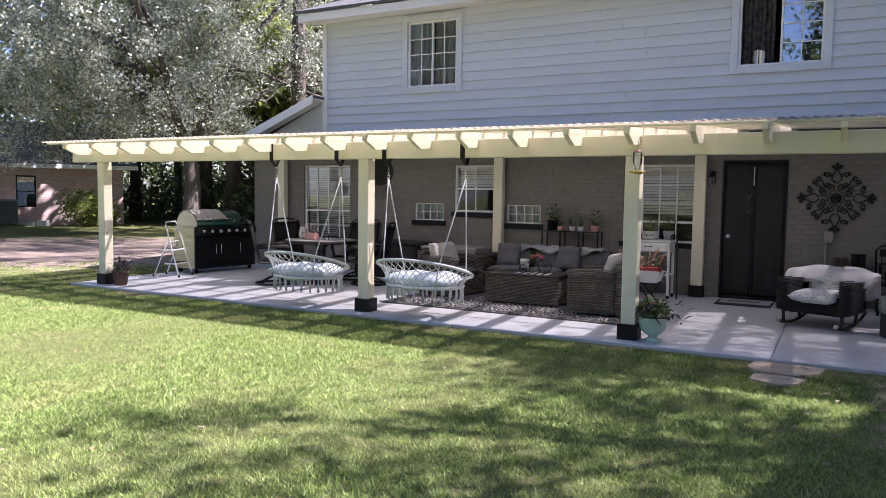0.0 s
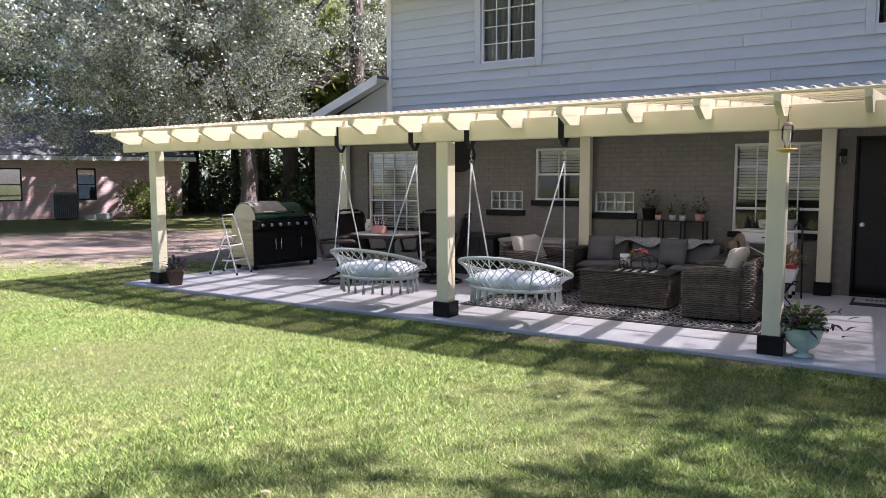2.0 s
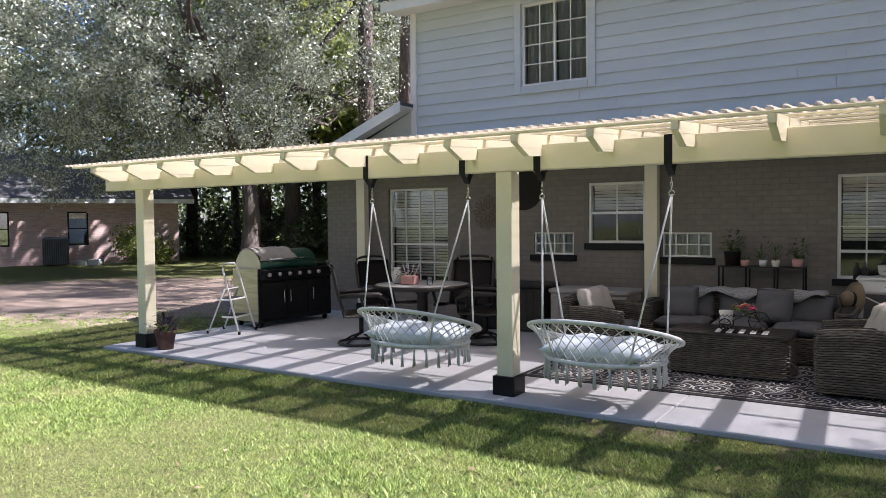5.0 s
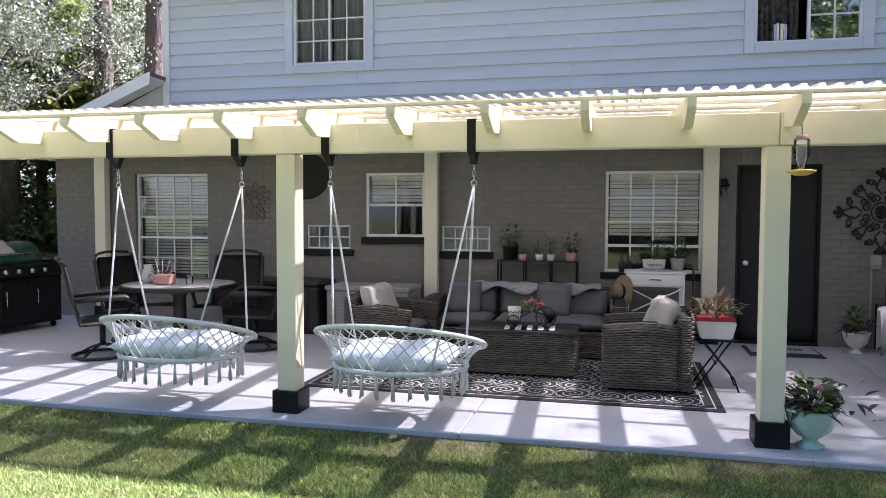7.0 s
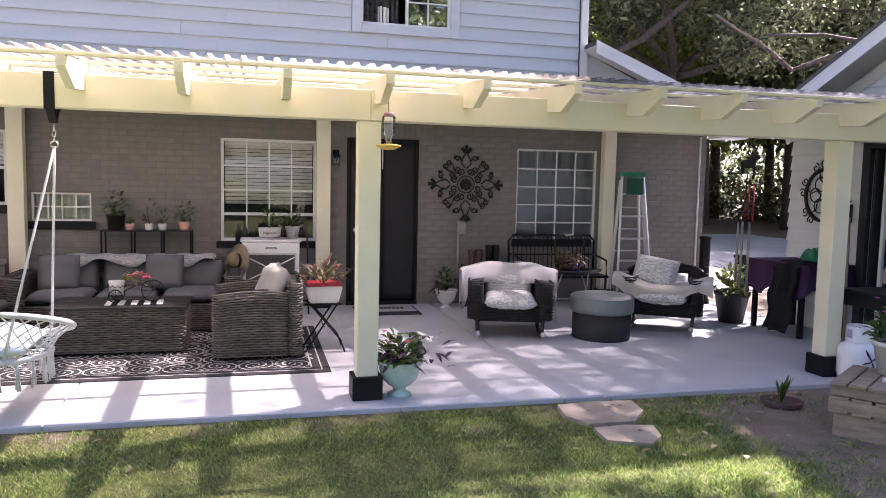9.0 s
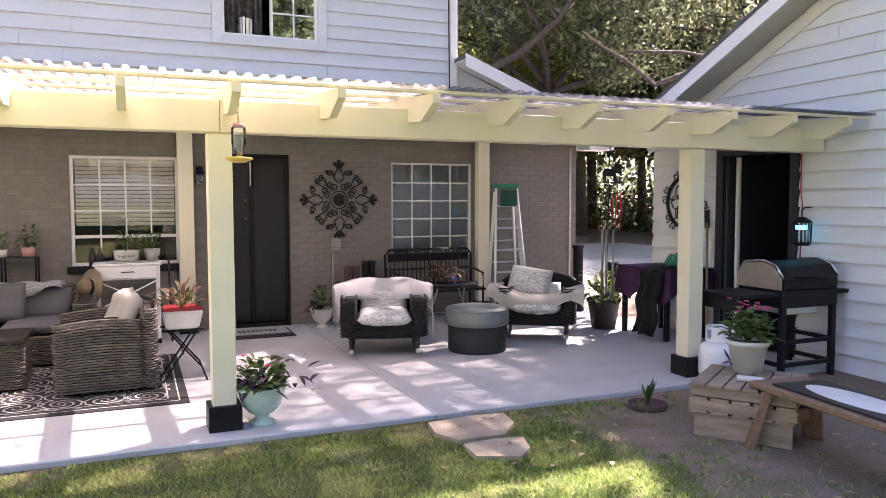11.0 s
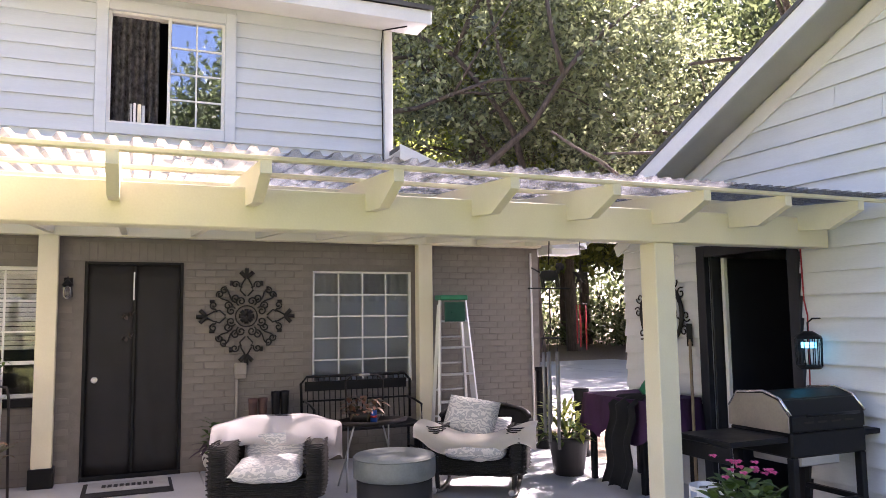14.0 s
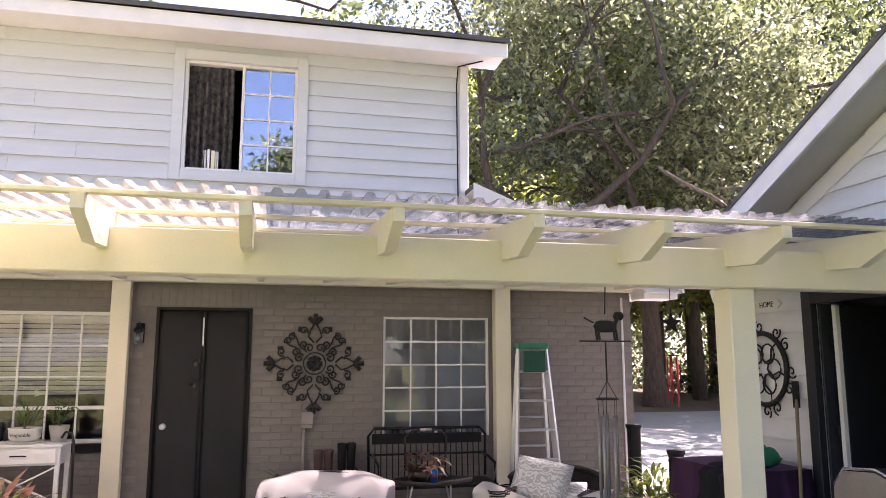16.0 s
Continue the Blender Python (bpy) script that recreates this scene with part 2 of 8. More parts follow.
def ground_material():
    m = bpy.data.materials.new("lawn_soil")
    m.use_nodes = True
    n, l = m.node_tree.nodes, m.node_tree.links
    p = n["Principled BSDF"]
    tc = n.new("ShaderNodeTexCoord")
    big, mid, fine = (n.new("ShaderNodeTexNoise") for _ in range(3))
    for t, s in ((big, 0.35), (mid, 2.2), (fine, 55)):
        t.inputs["Scale"].default_value, t.inputs["Detail"].default_value = s, 6
        l.new(tc.outputs["Object"], t.inputs["Vector"])
    g = n.new("ShaderNodeValToRGB")
    g.color_ramp.elements[0].color, g.color_ramp.elements[1].color = (0.05, 0.058, 0.02, 1), (0.19, 0.195, 0.07, 1)
    g.color_ramp.elements[0].position, g.color_ramp.elements[1].position = 0.3, 0.7
    l.new(fine.outputs[0], g.inputs[0])
    d = n.new("ShaderNodeValToRGB")
    d.color_ramp.elements[0].color, d.color_ramp.elements[1].color = (0.15, 0.11, 0.08, 1), (0.38, 0.295, 0.23, 1)
    l.new(fine.outputs[0], d.inputs[0])
    # bare soil: beside the slab's right half, under the oak, and in small worn spots
    at = n.new("ShaderNodeAttribute")
    at.attribute_name = "bare"
    ad = n.new("ShaderNodeMath")
    ad.operation = "MULTIPLY_ADD"
    l.new(mid.outputs[0], ad.inputs[0])
    ad.inputs[1].default_value = 0.9
    l.new(at.outputs["Fac"], ad.inputs[2])
    mr = n.new("ShaderNodeMapRange")
    mr.inputs["From Min"].default_value, mr.inputs["From Max"].default_value = 0.62, 0.86
    l.new(ad.outputs[0], mr.inputs[0])
    mx = n.new("ShaderNodeMix")
    mx.data_type = "RGBA"
    l.new(mr.outputs[0], mx.inputs[0])
    l.new(g.outputs[0], mx.inputs[6])
    l.new(d.outputs[0], mx.inputs[7])
    l.new(mx.outputs[2], p.inputs["Base Color"])
    p.inputs["Roughness"].default_value = 0.95
    p.inputs["Specular IOR Level"].default_value = 0.1
    bp = n.new("ShaderNodeBump")
    bp.inputs["Strength"].default_value, bp.inputs["Distance"].default_value = 0.8, 0.03
    l.new(fine.outputs[0], bp.inputs["Height"])
    l.new(bp.outputs[0], p.inputs["Normal"])
    return m


M["ground"] = ground_material()


# ---------- mesh helpers ----------
def merge(dst, src, m=None):
    tmp = bpy.data.meshes.new("tmp")
    src.to_mesh(tmp)
    src.free()
    if m is not None:
        tmp.transform(m)
    dst.from_mesh(tmp)
    bpy.data.meshes.remove(tmp)
    return dst


def box(bm, c, s, bevel=0.0, m=None, seg=1):
    """Box by centre and size, edges rounded by bevel."""
    b = bmesh.new()
    bmesh.ops.create_cube(b, size=1)
    bmesh.ops.scale(b, vec=s, verts=b.verts)
    if bevel:
        bmesh.ops.bevel(b, geom=b.edges[:], offset=min(bevel, 0.45 * min(s)), segments=seg, affect="EDGES", profile=0.5)
    bmesh.ops.translate(b, vec=c, verts=b.verts)
    return merge(bm, b, m)


def span(bm, x0, x1, y0, y1, z0, z1, bevel=0.0, m=None):
    return box(bm, ((x0 + x1) / 2, (y0 + y1) / 2, (z0 + z1) / 2), (x1 - x0, y1 - y0, z1 - z0), bevel, m)


def rod(bm, a, b, r0, r1=None, seg=8):
    """Round bar from a to b."""
    a, b = Vector(a), Vector(b)
    r1 = r0 if r1 is None else r1
    t = bmesh.new()
    bmesh.ops.create_cone(t, cap_ends=True, segments=seg, radius1=r0, radius2=r1, depth=(b - a).length)
    m = Matrix.Translation((a + b) / 2) @ (b - a).to_track_quat("Z", "Y").to_matrix().to_4x4()
    for f in t.faces:
        f.smooth = len(f.verts) == 4
    return merge(bm, t, m)


def bar(bm, a, b, w, d, up=(0, 0, 1), bevel=0.003):
    """Flat bar from a to b, w wide, d deep."""
    a, b = Vector(a), Vector(b)
    t = bmesh.new()
    box(t, (0, 0, 0), (w, d, (b - a).length), bevel)
    m = Matrix.Translation((a + b) / 2) @ (b - a).to_track_quat("Z", "Y").to_matrix().to_4x4()
    return merge(bm, t, m)


def tube(bm, pts, r, seg=6, closed=False):
    """Round tube along a line of points."""
    pts = [Vector(p) for p in pts]
    n = len(pts)
    rs = r if isinstance(r, (list, tuple)) else [r] * n
    rings, ref = [], Vector((0.13, 0.21, 0.97)).normalized()
    for i, p in enumerate(pts):
        d = (pts[(i + 1) % n] - pts[i - 1]) if closed else pts[min(i + 1, n - 1)] - pts[max(i - 1, 0)]
        d.normalize()
        u = d.cross(ref)
        if u.length < 0.05:
            u = d.cross(Vector((1, 0, 0)))
        u.normalize()
        v = d.cross(u)
        rings.append([bm.verts.new(p + (u * math.cos(a) + v * math.sin(a)) * rs[i]) for a in [2 * math.pi * k / seg for k in range(seg)]])
    for i in range(n if closed else n - 1):
        a, b = rings[i], rings[(i + 1) % n]
        for k in range(seg):
            bm.faces.new((a[k], a[(k + 1) % seg], b[(k + 1) % seg], b[k])).smooth = True
    if not closed:
        bm.faces.new(rings[0][::-1])
        bm.faces.new(rings[-1])
    return bm


def lathe(bm, prof, c=(0, 0, 0), seg=20, sx=1.0, sy=1.0):
    """Turned shape from (radius, height) pairs."""
    rings = []
    for r, z in prof:
        rings.append([bm.verts.new((c[0] + sx * r * math.cos(a), c[1] + sy * r * math.sin(a), c[2] + z)) for a in [2 * math.pi * k / seg for k in range(seg)]])
    for a, b in zip(rings, rings[1:]):
        for k in range(seg):
            bm.faces.new((a[k], a[(k + 1) % seg], b[(k + 1) % seg], b[k])).smooth = True
    if prof[0][0] > 0.001:
        bm.faces.new(rings[0][::-1])
    if prof[-1][0] > 0.001:
        bm.faces.new(rings[-1])
    return bm


def cushion(bm, c, s, m=None, puff=0.5, n=10, lump=0.0):
    """Soft pillow: a box that swells between its seams."""
    b = bmesh.new()
    bmesh.ops.create_grid(b, x_segments=n, y_segments=n, size=0.5)
    top = b.verts[:]
    grid = [(v.co.x, v.co.y) for v in top]
    faces = [[v.index for v in f.verts] for f in b.faces]
    b.free()
    b = bmesh.new()
    for sign in (1, -1):
        vs = []
        for x, y in grid:
            ex, ey = 1 - abs(2 * x) ** 4, 1 - abs(2 * y) ** 4
            h = (0.5 - puff / 2 + puff / 2 * 1.0) * (max(ex * ey, 0) ** (0.35 + 0.3 * puff))
            k = 1 - 0.05 * (1 - ex * ey)
            w = lump * noise.noise(Vector((x * 5 + c[0] * 3, y * 5 + c[1] * 3, sign)))
            vs.append(b.verts.new((x * s[0] * k, y * s[1] * k, sign * (h + w * h) * s[2])))
        for f in faces:
            fv = [vs[i] for i in f]
            b.faces.new(fv if sign > 0 else fv[::-1]).smooth = True
    bmesh.ops.remove_doubles(b, verts=b.verts, dist=1e-4)
    bmesh.ops.recalc_face_normals(b, faces=b.faces)
    t = Matrix.Translation(c)
    return merge(bm, b, t @ m if m is not None else t)


def leaf_blade(bm, p, d, length, width, droop=0.3, fold=0.15):
    """One leaf: a pointed blade of four segments that bends down."""
    p, d = Vector(p), Vector(d).normalized()
    side = d.cross(Vector((0, 0, 1)))
    if side.length < 0.1:
        side = Vector((1, 0, 0))
    side.normalize()
    prof = (0.25, 0.9, 1.0, 0.6, 0.0)
    l, r, cpt = [], [], []
    for k, w in enumerate(prof):
        f = k / 4
        q = p + d * length * f + Vector((0, 0, -droop * length * f * f))
        l.append(q + side * width * 0.5 * w + Vector((0, 0, fold * width * w)))
        r.append(q - side * width * 0.5 * w + Vector((0, 0, fold * width * w)))
    lv, rv = [bm.verts.new(q) for q in l[:-1]], [bm.verts.new(q) for q in r[:-1]]
    tip = bm.verts.new(p + d * length + Vector((0, 0, -droop * length)))
    for k in range(3):
        bm.faces.new((lv[k], rv[k], rv[k + 1], lv[k + 1]))
    bm.faces.new((lv[3], rv[3], tip))


def mesh_of(name, bm, material):
    me = bpy.data.meshes.new(name)
    bm.to_mesh(me)
    bm.free()
    if material is not None:
        me.materials.append(material)
    return me


def thing(name, label, category, m=None, group="", kind=""):
    """An empty at the base of a thing, which holds its parts."""
    ob = new(name)
    ob.empty_display_size = 0.1
    if m is not None:
        ob.matrix_basis = m
    return tagged(ob, label, category, group, kind)


def part(name, bm, material, parent, label="", kind=""):
    ob = new(name, mesh_of(name, bm, material))
    ob.parent = parent
    if label:
        ob["label"] = label
    if kind:
        ob["kind"] = kind
    return ob


def piece(name, me, parent, m):
    ob = new(name, me)
    ob.parent = parent
    ob.matrix_basis = m
    return ob


def single(name, bm, material, label, category, m=None, group="", kind=""):
    ob = new(name, mesh_of(name, bm, material))
    if m is not None:
        ob.matrix_basis = m
    return tagged(ob, label, category, group, kind)


def B():
    return bmesh.new()


def raw_mesh(name, verts, faces_n, material, smooth=False):
    """Mesh from an array of corner points, faces_n corners a face."""
    me = bpy.data.meshes.new(name)
    nv = len(verts)
    nf = nv // faces_n
    me.vertices.add(nv)
    me.vertices.foreach_set("co", np.asarray(verts, dtype=np.float32).ravel())
    me.loops.add(nv)
    me.loops.foreach_set("vertex_index", np.arange(nv, dtype=np.int32))
    me.polygons.add(nf)
    me.polygons.foreach_set("loop_start", np.arange(0, nv, faces_n, dtype=np.int32))
    me.update(calc_edges=True)
    me.materials.append(material)
    return me


def holed_wall(bm, x0, x1, z0, z1, y0, y1, holes):
    """Wall in the xz plane from y0 (outer face) to y1, with openings (x0, x1, z0, z1) that go through it."""
    xs = sorted({x0, x1, *[h[0] for h in holes], *[h[1] for h in holes]})
    zs = sorted({z0, z1, *[h[2] for h in holes], *[h[3] for h in holes]})
    solid = {}
    for i in range(len(xs) - 1):
        for k in range(len(zs) - 1):
            cx, cz = (xs[i] + xs[i + 1]) / 2, (zs[k] + zs[k + 1]) / 2
            solid[i, k] = not any(h[0] < cx < h[1] and h[2] < cz < h[3] for h in holes)
    def quad(*p):
        bm.faces.new([bm.verts.new(q) for q in p])
    for (i, k), s in solid.items():
        if not s:
            continue
        a, b, c, d = xs[i], xs[i + 1], zs[k], zs[k + 1]
        quad((a, y0, c), (b, y0, c), (b, y0, d), (a, y0, d))
        quad((a, y1, d), (b, y1, d), (b, y1, c), (a, y1, c))
        if not solid.get((i - 1, k)):
            quad((a, y0, d), (a, y1, d), (a, y1, c), (a, y0, c))
        if not solid.get((i + 1, k)):
            quad((b, y0, c), (b, y1, c), (b, y1, d), (b, y0, d))
        if not solid.get((i, k - 1)):
            quad((a, y0, c), (a, y1, c), (b, y1, c), (b, y0, c))
        if not solid.get((i, k + 1)):
            quad((a, y0, d), (b, y0, d), (b, y1, d), (a, y1, d))
    bmesh.ops.remove_doubles(bm, verts=bm.verts, dist=1e-5)
    bmesh.ops.recalc_face_normals(bm, faces=bm.faces)
    return bm

# ---------- the ground ----------
WALL_Y, LAWN = 12.36, -0.04


def bare_soil(x, y):
    """How bare the lawn is: beside the slab's right end and in front of the shed, and under the oak."""
    a = max(0.0, 1 - max(0, 1.1 - x) / 1.6) * max(0.0, 1 - max(0, 6.4 - y) / 2.2)
    b = max(0.0, 1 - math.hypot((x + 17.6) / 7.0, (y - 12.6) / 6.0)) * 2.2
    c = max(0.0, 1 - abs(y - 7.75) / 0.5) * 0.55
    return min(1.0, 0.62 * max(a, b * 0.9, c if -11.5 < x < 2 else 0))


def ground_sheet():
    xs = [-400, -150, -80, -50] + [-40 + 0.5 * k for k in range(101)] + [14, 20, 35, 80, 150, 400]
    ys = [-400, -100, -40, -20, -10] + [-4 + 0.5 * k for k in range(73)] + [36, 45, 60, 100, 200, 400]
    bm = B()
    vs = [[bm.verts.new((x, y, LAWN + (0.025 * noise.noise(Vector((x * 0.5, y * 0.5, 0))) if abs(x) < 60 and -8 < y < 8 else 0))) for y in ys] for x in xs]
    for i in range(len(xs) - 1):
        for k in range(len(ys) - 1):
            bm.faces.new((vs[i][k], vs[i + 1][k], vs[i + 1][k + 1], vs[i][k + 1])).smooth = True
    me = mesh_of("ground", bm, M["ground"])
    at = me.attributes.new("bare", "FLOAT", "POINT")
    at.data.foreach_set("value", np.array([bare_soil(v.co.x, v.co.y) for v in me.vertices], dtype=np.float32))
    return tagged(new("ground", me), "mown lawn with worn soil patches", "lawn", kind="structure")


ground_sheet()


def lawn_grass():
    """Short dense turf: fine leaning blades, thick where the walk passes, thinner further off."""
    rng = np.random.default_rng(4)
    zones = [(-5, 3, 1.8, 5.0, 720), (-9, 3, 5.0, 8.0, 680), (-9, -5, 2.2, 5.0, 560), (-14, -9, 2.5, 8.0, 330), (-20, -11.2, 8, 13, 70),
             (-20, -14, 2.5, 8.0, 90), (-12, 3, -1.0, 1.8, 80)]
    # worn patches on a coarse grid, read off by every tuft
    cell, gx, gy = 0.125, -20.5, -1.5
    grid = np.array([[bare_soil(gx + cell * i, gy + cell * k) + 0.45 * noise.noise(Vector(((gx + cell * i) * 1.1, (gy + cell * k) * 1.1, 3)))
                      for k in range(120)] for i in range(192)])
    out = []
    for x0, x1, y0, y1, dens in zones:
        k = int((x1 - x0) * (y1 - y0) * dens)
        p = np.stack([rng.uniform(x0, x1, k), rng.uniform(y0, y1, k)], 1)
        ix, iy = ((p[:, 0] - gx) / cell).astype(int), ((p[:, 1] - gy) / cell).astype(int)
        bare = grid[np.clip(ix, 0, 191), np.clip(iy, 0, 119)]
        keep = (bare < rng.uniform(0.22, 0.62, k)) & ~((p[:, 0] > -11.1) & (p[:, 0] < 3.3) & (p[:, 1] > 7.96))
        out.append(p[keep])
    tufts = np.concatenate(out)
    per = 13
    size = np.repeat(rng.uniform(0.5, 1.45, len(tufts)), per)
    p = np.repeat(tufts, per, 0)
    k = len(p)
    off = rng.normal(size=(k, 2)) * 0.018 * size[:, None]
    p = p + off
    far = np.clip((-p[:, 0] - 8) / 6, 0, 1)
    h = rng.uniform(0.016, 0.038, k) * size
    w = rng.uniform(0.0024, 0.005, k) * (1 + 0.9 * far)
    az, lean = rng.uniform(0, 2 * np.pi, k), rng.uniform(0.3, 1.5, k) * h
    la = np.arctan2(off[:, 1], off[:, 0]) + rng.normal(size=k) * 0.8
    base = np.column_stack([p, np.full(k, LAWN - 0.004)])
    side = np.column_stack([np.cos(az) * w, np.sin(az) * w, np.zeros(k)])
    tip = base + np.column_stack([np.cos(la) * lean, np.sin(la) * lean, h])
    v = np.stack([base - side, base + side, tip], 1).reshape(-1, 3)
    tagged(new("grass", raw_mesh("grass", v, 3, M["grass"])), "short mown lawn grass in sun and shade", "grass", kind="stuff")


lawn_grass()

# driveway beyond the passage beside the house
bm = B()
for i in range(6):
    for k in range(3):
        span(bm, 3.6 + k * 3.6, 7.17 + k * 3.6, 13.2 + i * 2.2, 15.38 + i * 2.2, LAWN - 0.06, LAWN + 0.03, 0.008)
single("driveway", bm, M["drive"], "pale concrete driveway dappled with tree shade", "driveway", kind="structure")

# patio slab, cast in fields with open joints
patio = thing("patio_slab", "grey painted concrete patio slab", "patio", kind="structure")
JOINTS = [-11.12, -7.6, -4.1, -0.62, 3.33]
for a, b in zip(JOINTS, JOINTS[1:]):
    bm = B()
    span(bm, a + 0.003, b - 0.003, 8.02, WALL_Y - 0.002, -0.16, 0.0, 0.008)
    part("slab", bm, M["concrete"], patio)

# ---------- the house ----------
LOWER = [(-9.82, -8.66, 0.55, 2.07), (-7.165, -6.545, 1.04, 1.36), (-6.325, -5.52, 1.21, 2.05), (-5.285, -4.655, 1.035, 1.36),
         (-3.225, -2.09, 0.81, 2.045), (-1.715, -0.805, 0.02, 2.10), (0.525, 1.67, 0.80, 2.035)]
UPPER = [(-7.34, -6.31, 3.49, 4.69), (-1.57, -0.43, 3.49, 4.66)]
wall_south = thing("wall_south", "taupe painted brick ground-floor wall", "wall", kind="structure")
bm = holed_wall(B(), -11.15, 3.34, -0.1, 2.62, WALL_Y + 0.003, WALL_Y + 0.22, LOWER)
part("wall_core", bm, M["mortar"], wall_south)

wall_upper = thing("wall_upper", "white lap-sided upper-storey wall", "wall", kind="structure")
UX0, UX1, UY = -9.25, 1.39, 12.33
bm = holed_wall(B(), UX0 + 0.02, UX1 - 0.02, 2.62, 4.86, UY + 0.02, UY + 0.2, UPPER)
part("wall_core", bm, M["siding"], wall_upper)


def house_shell():
    """The sides, back and floors of the house that close it."""
    bm = B()
    span(bm, -11.15, -10.95, WALL_Y + 0.22, 20.5, -0.1, 2.62)
    span(bm, 3.14, 3.34, WALL_Y + 0.22, 20.5, -0.1, 2.62)
    span(bm, -11.15, 3.34, 20.5, 20.7, -0.1, 2.62)
    single("wall_side", bm, M["brick_rest"], "taupe painted brick side walls", "wall", kind="structure")
    bm = B()
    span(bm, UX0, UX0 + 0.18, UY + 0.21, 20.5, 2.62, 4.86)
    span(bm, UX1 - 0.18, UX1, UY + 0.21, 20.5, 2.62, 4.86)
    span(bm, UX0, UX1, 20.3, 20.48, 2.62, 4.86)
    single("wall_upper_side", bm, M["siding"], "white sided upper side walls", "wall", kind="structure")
    # rooms behind the glass, darkened by colour
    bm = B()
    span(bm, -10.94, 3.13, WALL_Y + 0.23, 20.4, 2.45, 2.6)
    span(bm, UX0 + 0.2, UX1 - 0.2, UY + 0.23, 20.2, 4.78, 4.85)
    single("ceiling", bm, M["dark_room"], "room ceilings coloured near-black for indoor darkness", "ceiling", kind="structure")
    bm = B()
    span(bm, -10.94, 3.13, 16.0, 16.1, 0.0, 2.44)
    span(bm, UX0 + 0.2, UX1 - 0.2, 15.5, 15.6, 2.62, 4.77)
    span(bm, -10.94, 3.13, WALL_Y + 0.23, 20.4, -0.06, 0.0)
    single("wall_inner", bm, M["dark_room"], "inner walls and floor coloured near-black for indoor darkness", "wall", kind="structure")


house_shell()


def main_roof():
    """Low gable over the upper storey, with boxed eaves, and the lower wings' sloping roofs."""
    roof = thing("house_roof", "grey shingle roof with white boxed eaves", "roof", kind="structure")
    x0, x1, y0, ye = -9.57, 1.77, 11.88, 20.9
    yr, zr = 16.4, 6.7
    bm = B()
    for ya, yb in ((y0 - 0.03, yr), (ye + 0.03, yr)):
        a = [(x0 - 0.02, ya, 4.97), (x1 + 0.02, ya, 4.97), (x1 + 0.02, yb, zr), (x0 - 0.02, yb, zr)]
        lo = [bm.verts.new(p) for p in a]
        hi = [bm.verts.new((p[0], p[1], p[2] + 0.05)) for p in a]
        bm.faces.new(lo)
        bm.faces.new(hi[::-1])
        for k in range(4):
            bm.faces.new((lo[k], lo[(k + 1) % 4], hi[(k + 1) % 4], hi[k]))
    bmesh.ops.recalc_face_normals(bm, faces=bm.faces)
    part("shingles", bm, M["shingle"], roof)
    bm = B()
    for x in (UX0 + 0.05, UX1 - 0.05):
        f = [bm.verts.new(p) for p in ((x, y0 + 0.4, 4.86), (x, ye - 0.4, 4.86), (x, yr, zr - 0.02))]
        bm.faces.new(f)
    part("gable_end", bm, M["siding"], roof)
    bm = B()
    span(bm, x0, x1, y0, y0 + 0.025, 4.81, 4.965, 0.004)
    part("fascia", bm, M["white"], roof)
    bm = B()
    span(bm, x0 + 0.01, x1 - 0.01, y0 + 0.026, UY - 0.004, 4.845, 4.865)
    part("soffit", bm, M["white"], roof)
    bm = B()
    for x in (x0, x1 - 0.025):
        for ya in (y0 + 0.026, ye):
            bar(bm, (x + 0.012, ya, 4.89), (x + 0.012, yr, zr - 0.07), 0.024, 0.15)
    part("rake_board", bm, M["white"], roof)
    # lower wings, one on either side, sloping away from the upper storey
    for side, xa, xb in ((-1, UX0 - 0.005, -11.55), (1, UX1 + 0.005, 3.75)):
        wing = thing("wing_roof", "low shingled side roof with white rake board", "roof", kind="structure")
        za, zb = 3.36, 2.44
        bm = B()
        a = [(xa, 11.95, za), (xb, 11.95, zb), (xb, 20.9, zb), (xa, 20.9, za)]
        lo = [bm.verts.new(p) for p in a]
        hi = [bm.verts.new((p[0], p[1], p[2] + 0.05)) for p in a]
        bm.faces.new(lo)
        bm.faces.new(hi[::-1])
        for k in range(4):
            bm.faces.new((lo[k], lo[(k + 1) % 4], hi[(k + 1) % 4], hi[k]))
        bmesh.ops.recalc_face_normals(bm, faces=bm.faces)
        part("shingles", bm, M["shingle"], wing)
        bm = B()
        v = [bm.verts.new(p) for p in ((xa, 11.92, za + 0.055), (xb, 11.92, zb + 0.055), (xb, 11.92, zb - 0.11), (xa, 11.92, za - 0.11))]
        w = [bm.verts.new((p.co.x, 11.945, p.co.z)) for p in v]
        bm.faces.new(v)
        bm.faces.new(w[::-1])
        for k in range(4):
            bm.faces.new((v[k], v[(k + 1) % 4], w[(k + 1) % 4], w[k]))
        bmesh.ops.recalc_face_normals(bm, faces=bm.faces)
        part("rake_board", bm, M["white"], wing)
        bm = B()
        v = [bm.verts.new(p) for p in ((xa, 11.946, za - 0.012), (xb, 11.946, zb - 0.012), (xb, 12.36, zb - 0.012), (xa, 12.36, za - 0.012))]
        w = [bm.verts.new((p.co.x, p.co.y, p.co.z + 0.008)) for p in v]
        bm.faces.new(v)
        bm.faces.new(w[::-1])
        for k in range(4):
            bm.faces.new((v[k], v[(k + 1) % 4], w[(k + 1) % 4], w[k]))
        bmesh.ops.recalc_face_normals(bm, faces=bm.faces)
        part("soffit", bm, M["white"], wing)
        if side > 0:
            part("eave_return", span(B(), 3.34, 3.745, 12.02, 12.34, 2.25, 2.425, 0.004), M["white"], wing)
        bm = B()
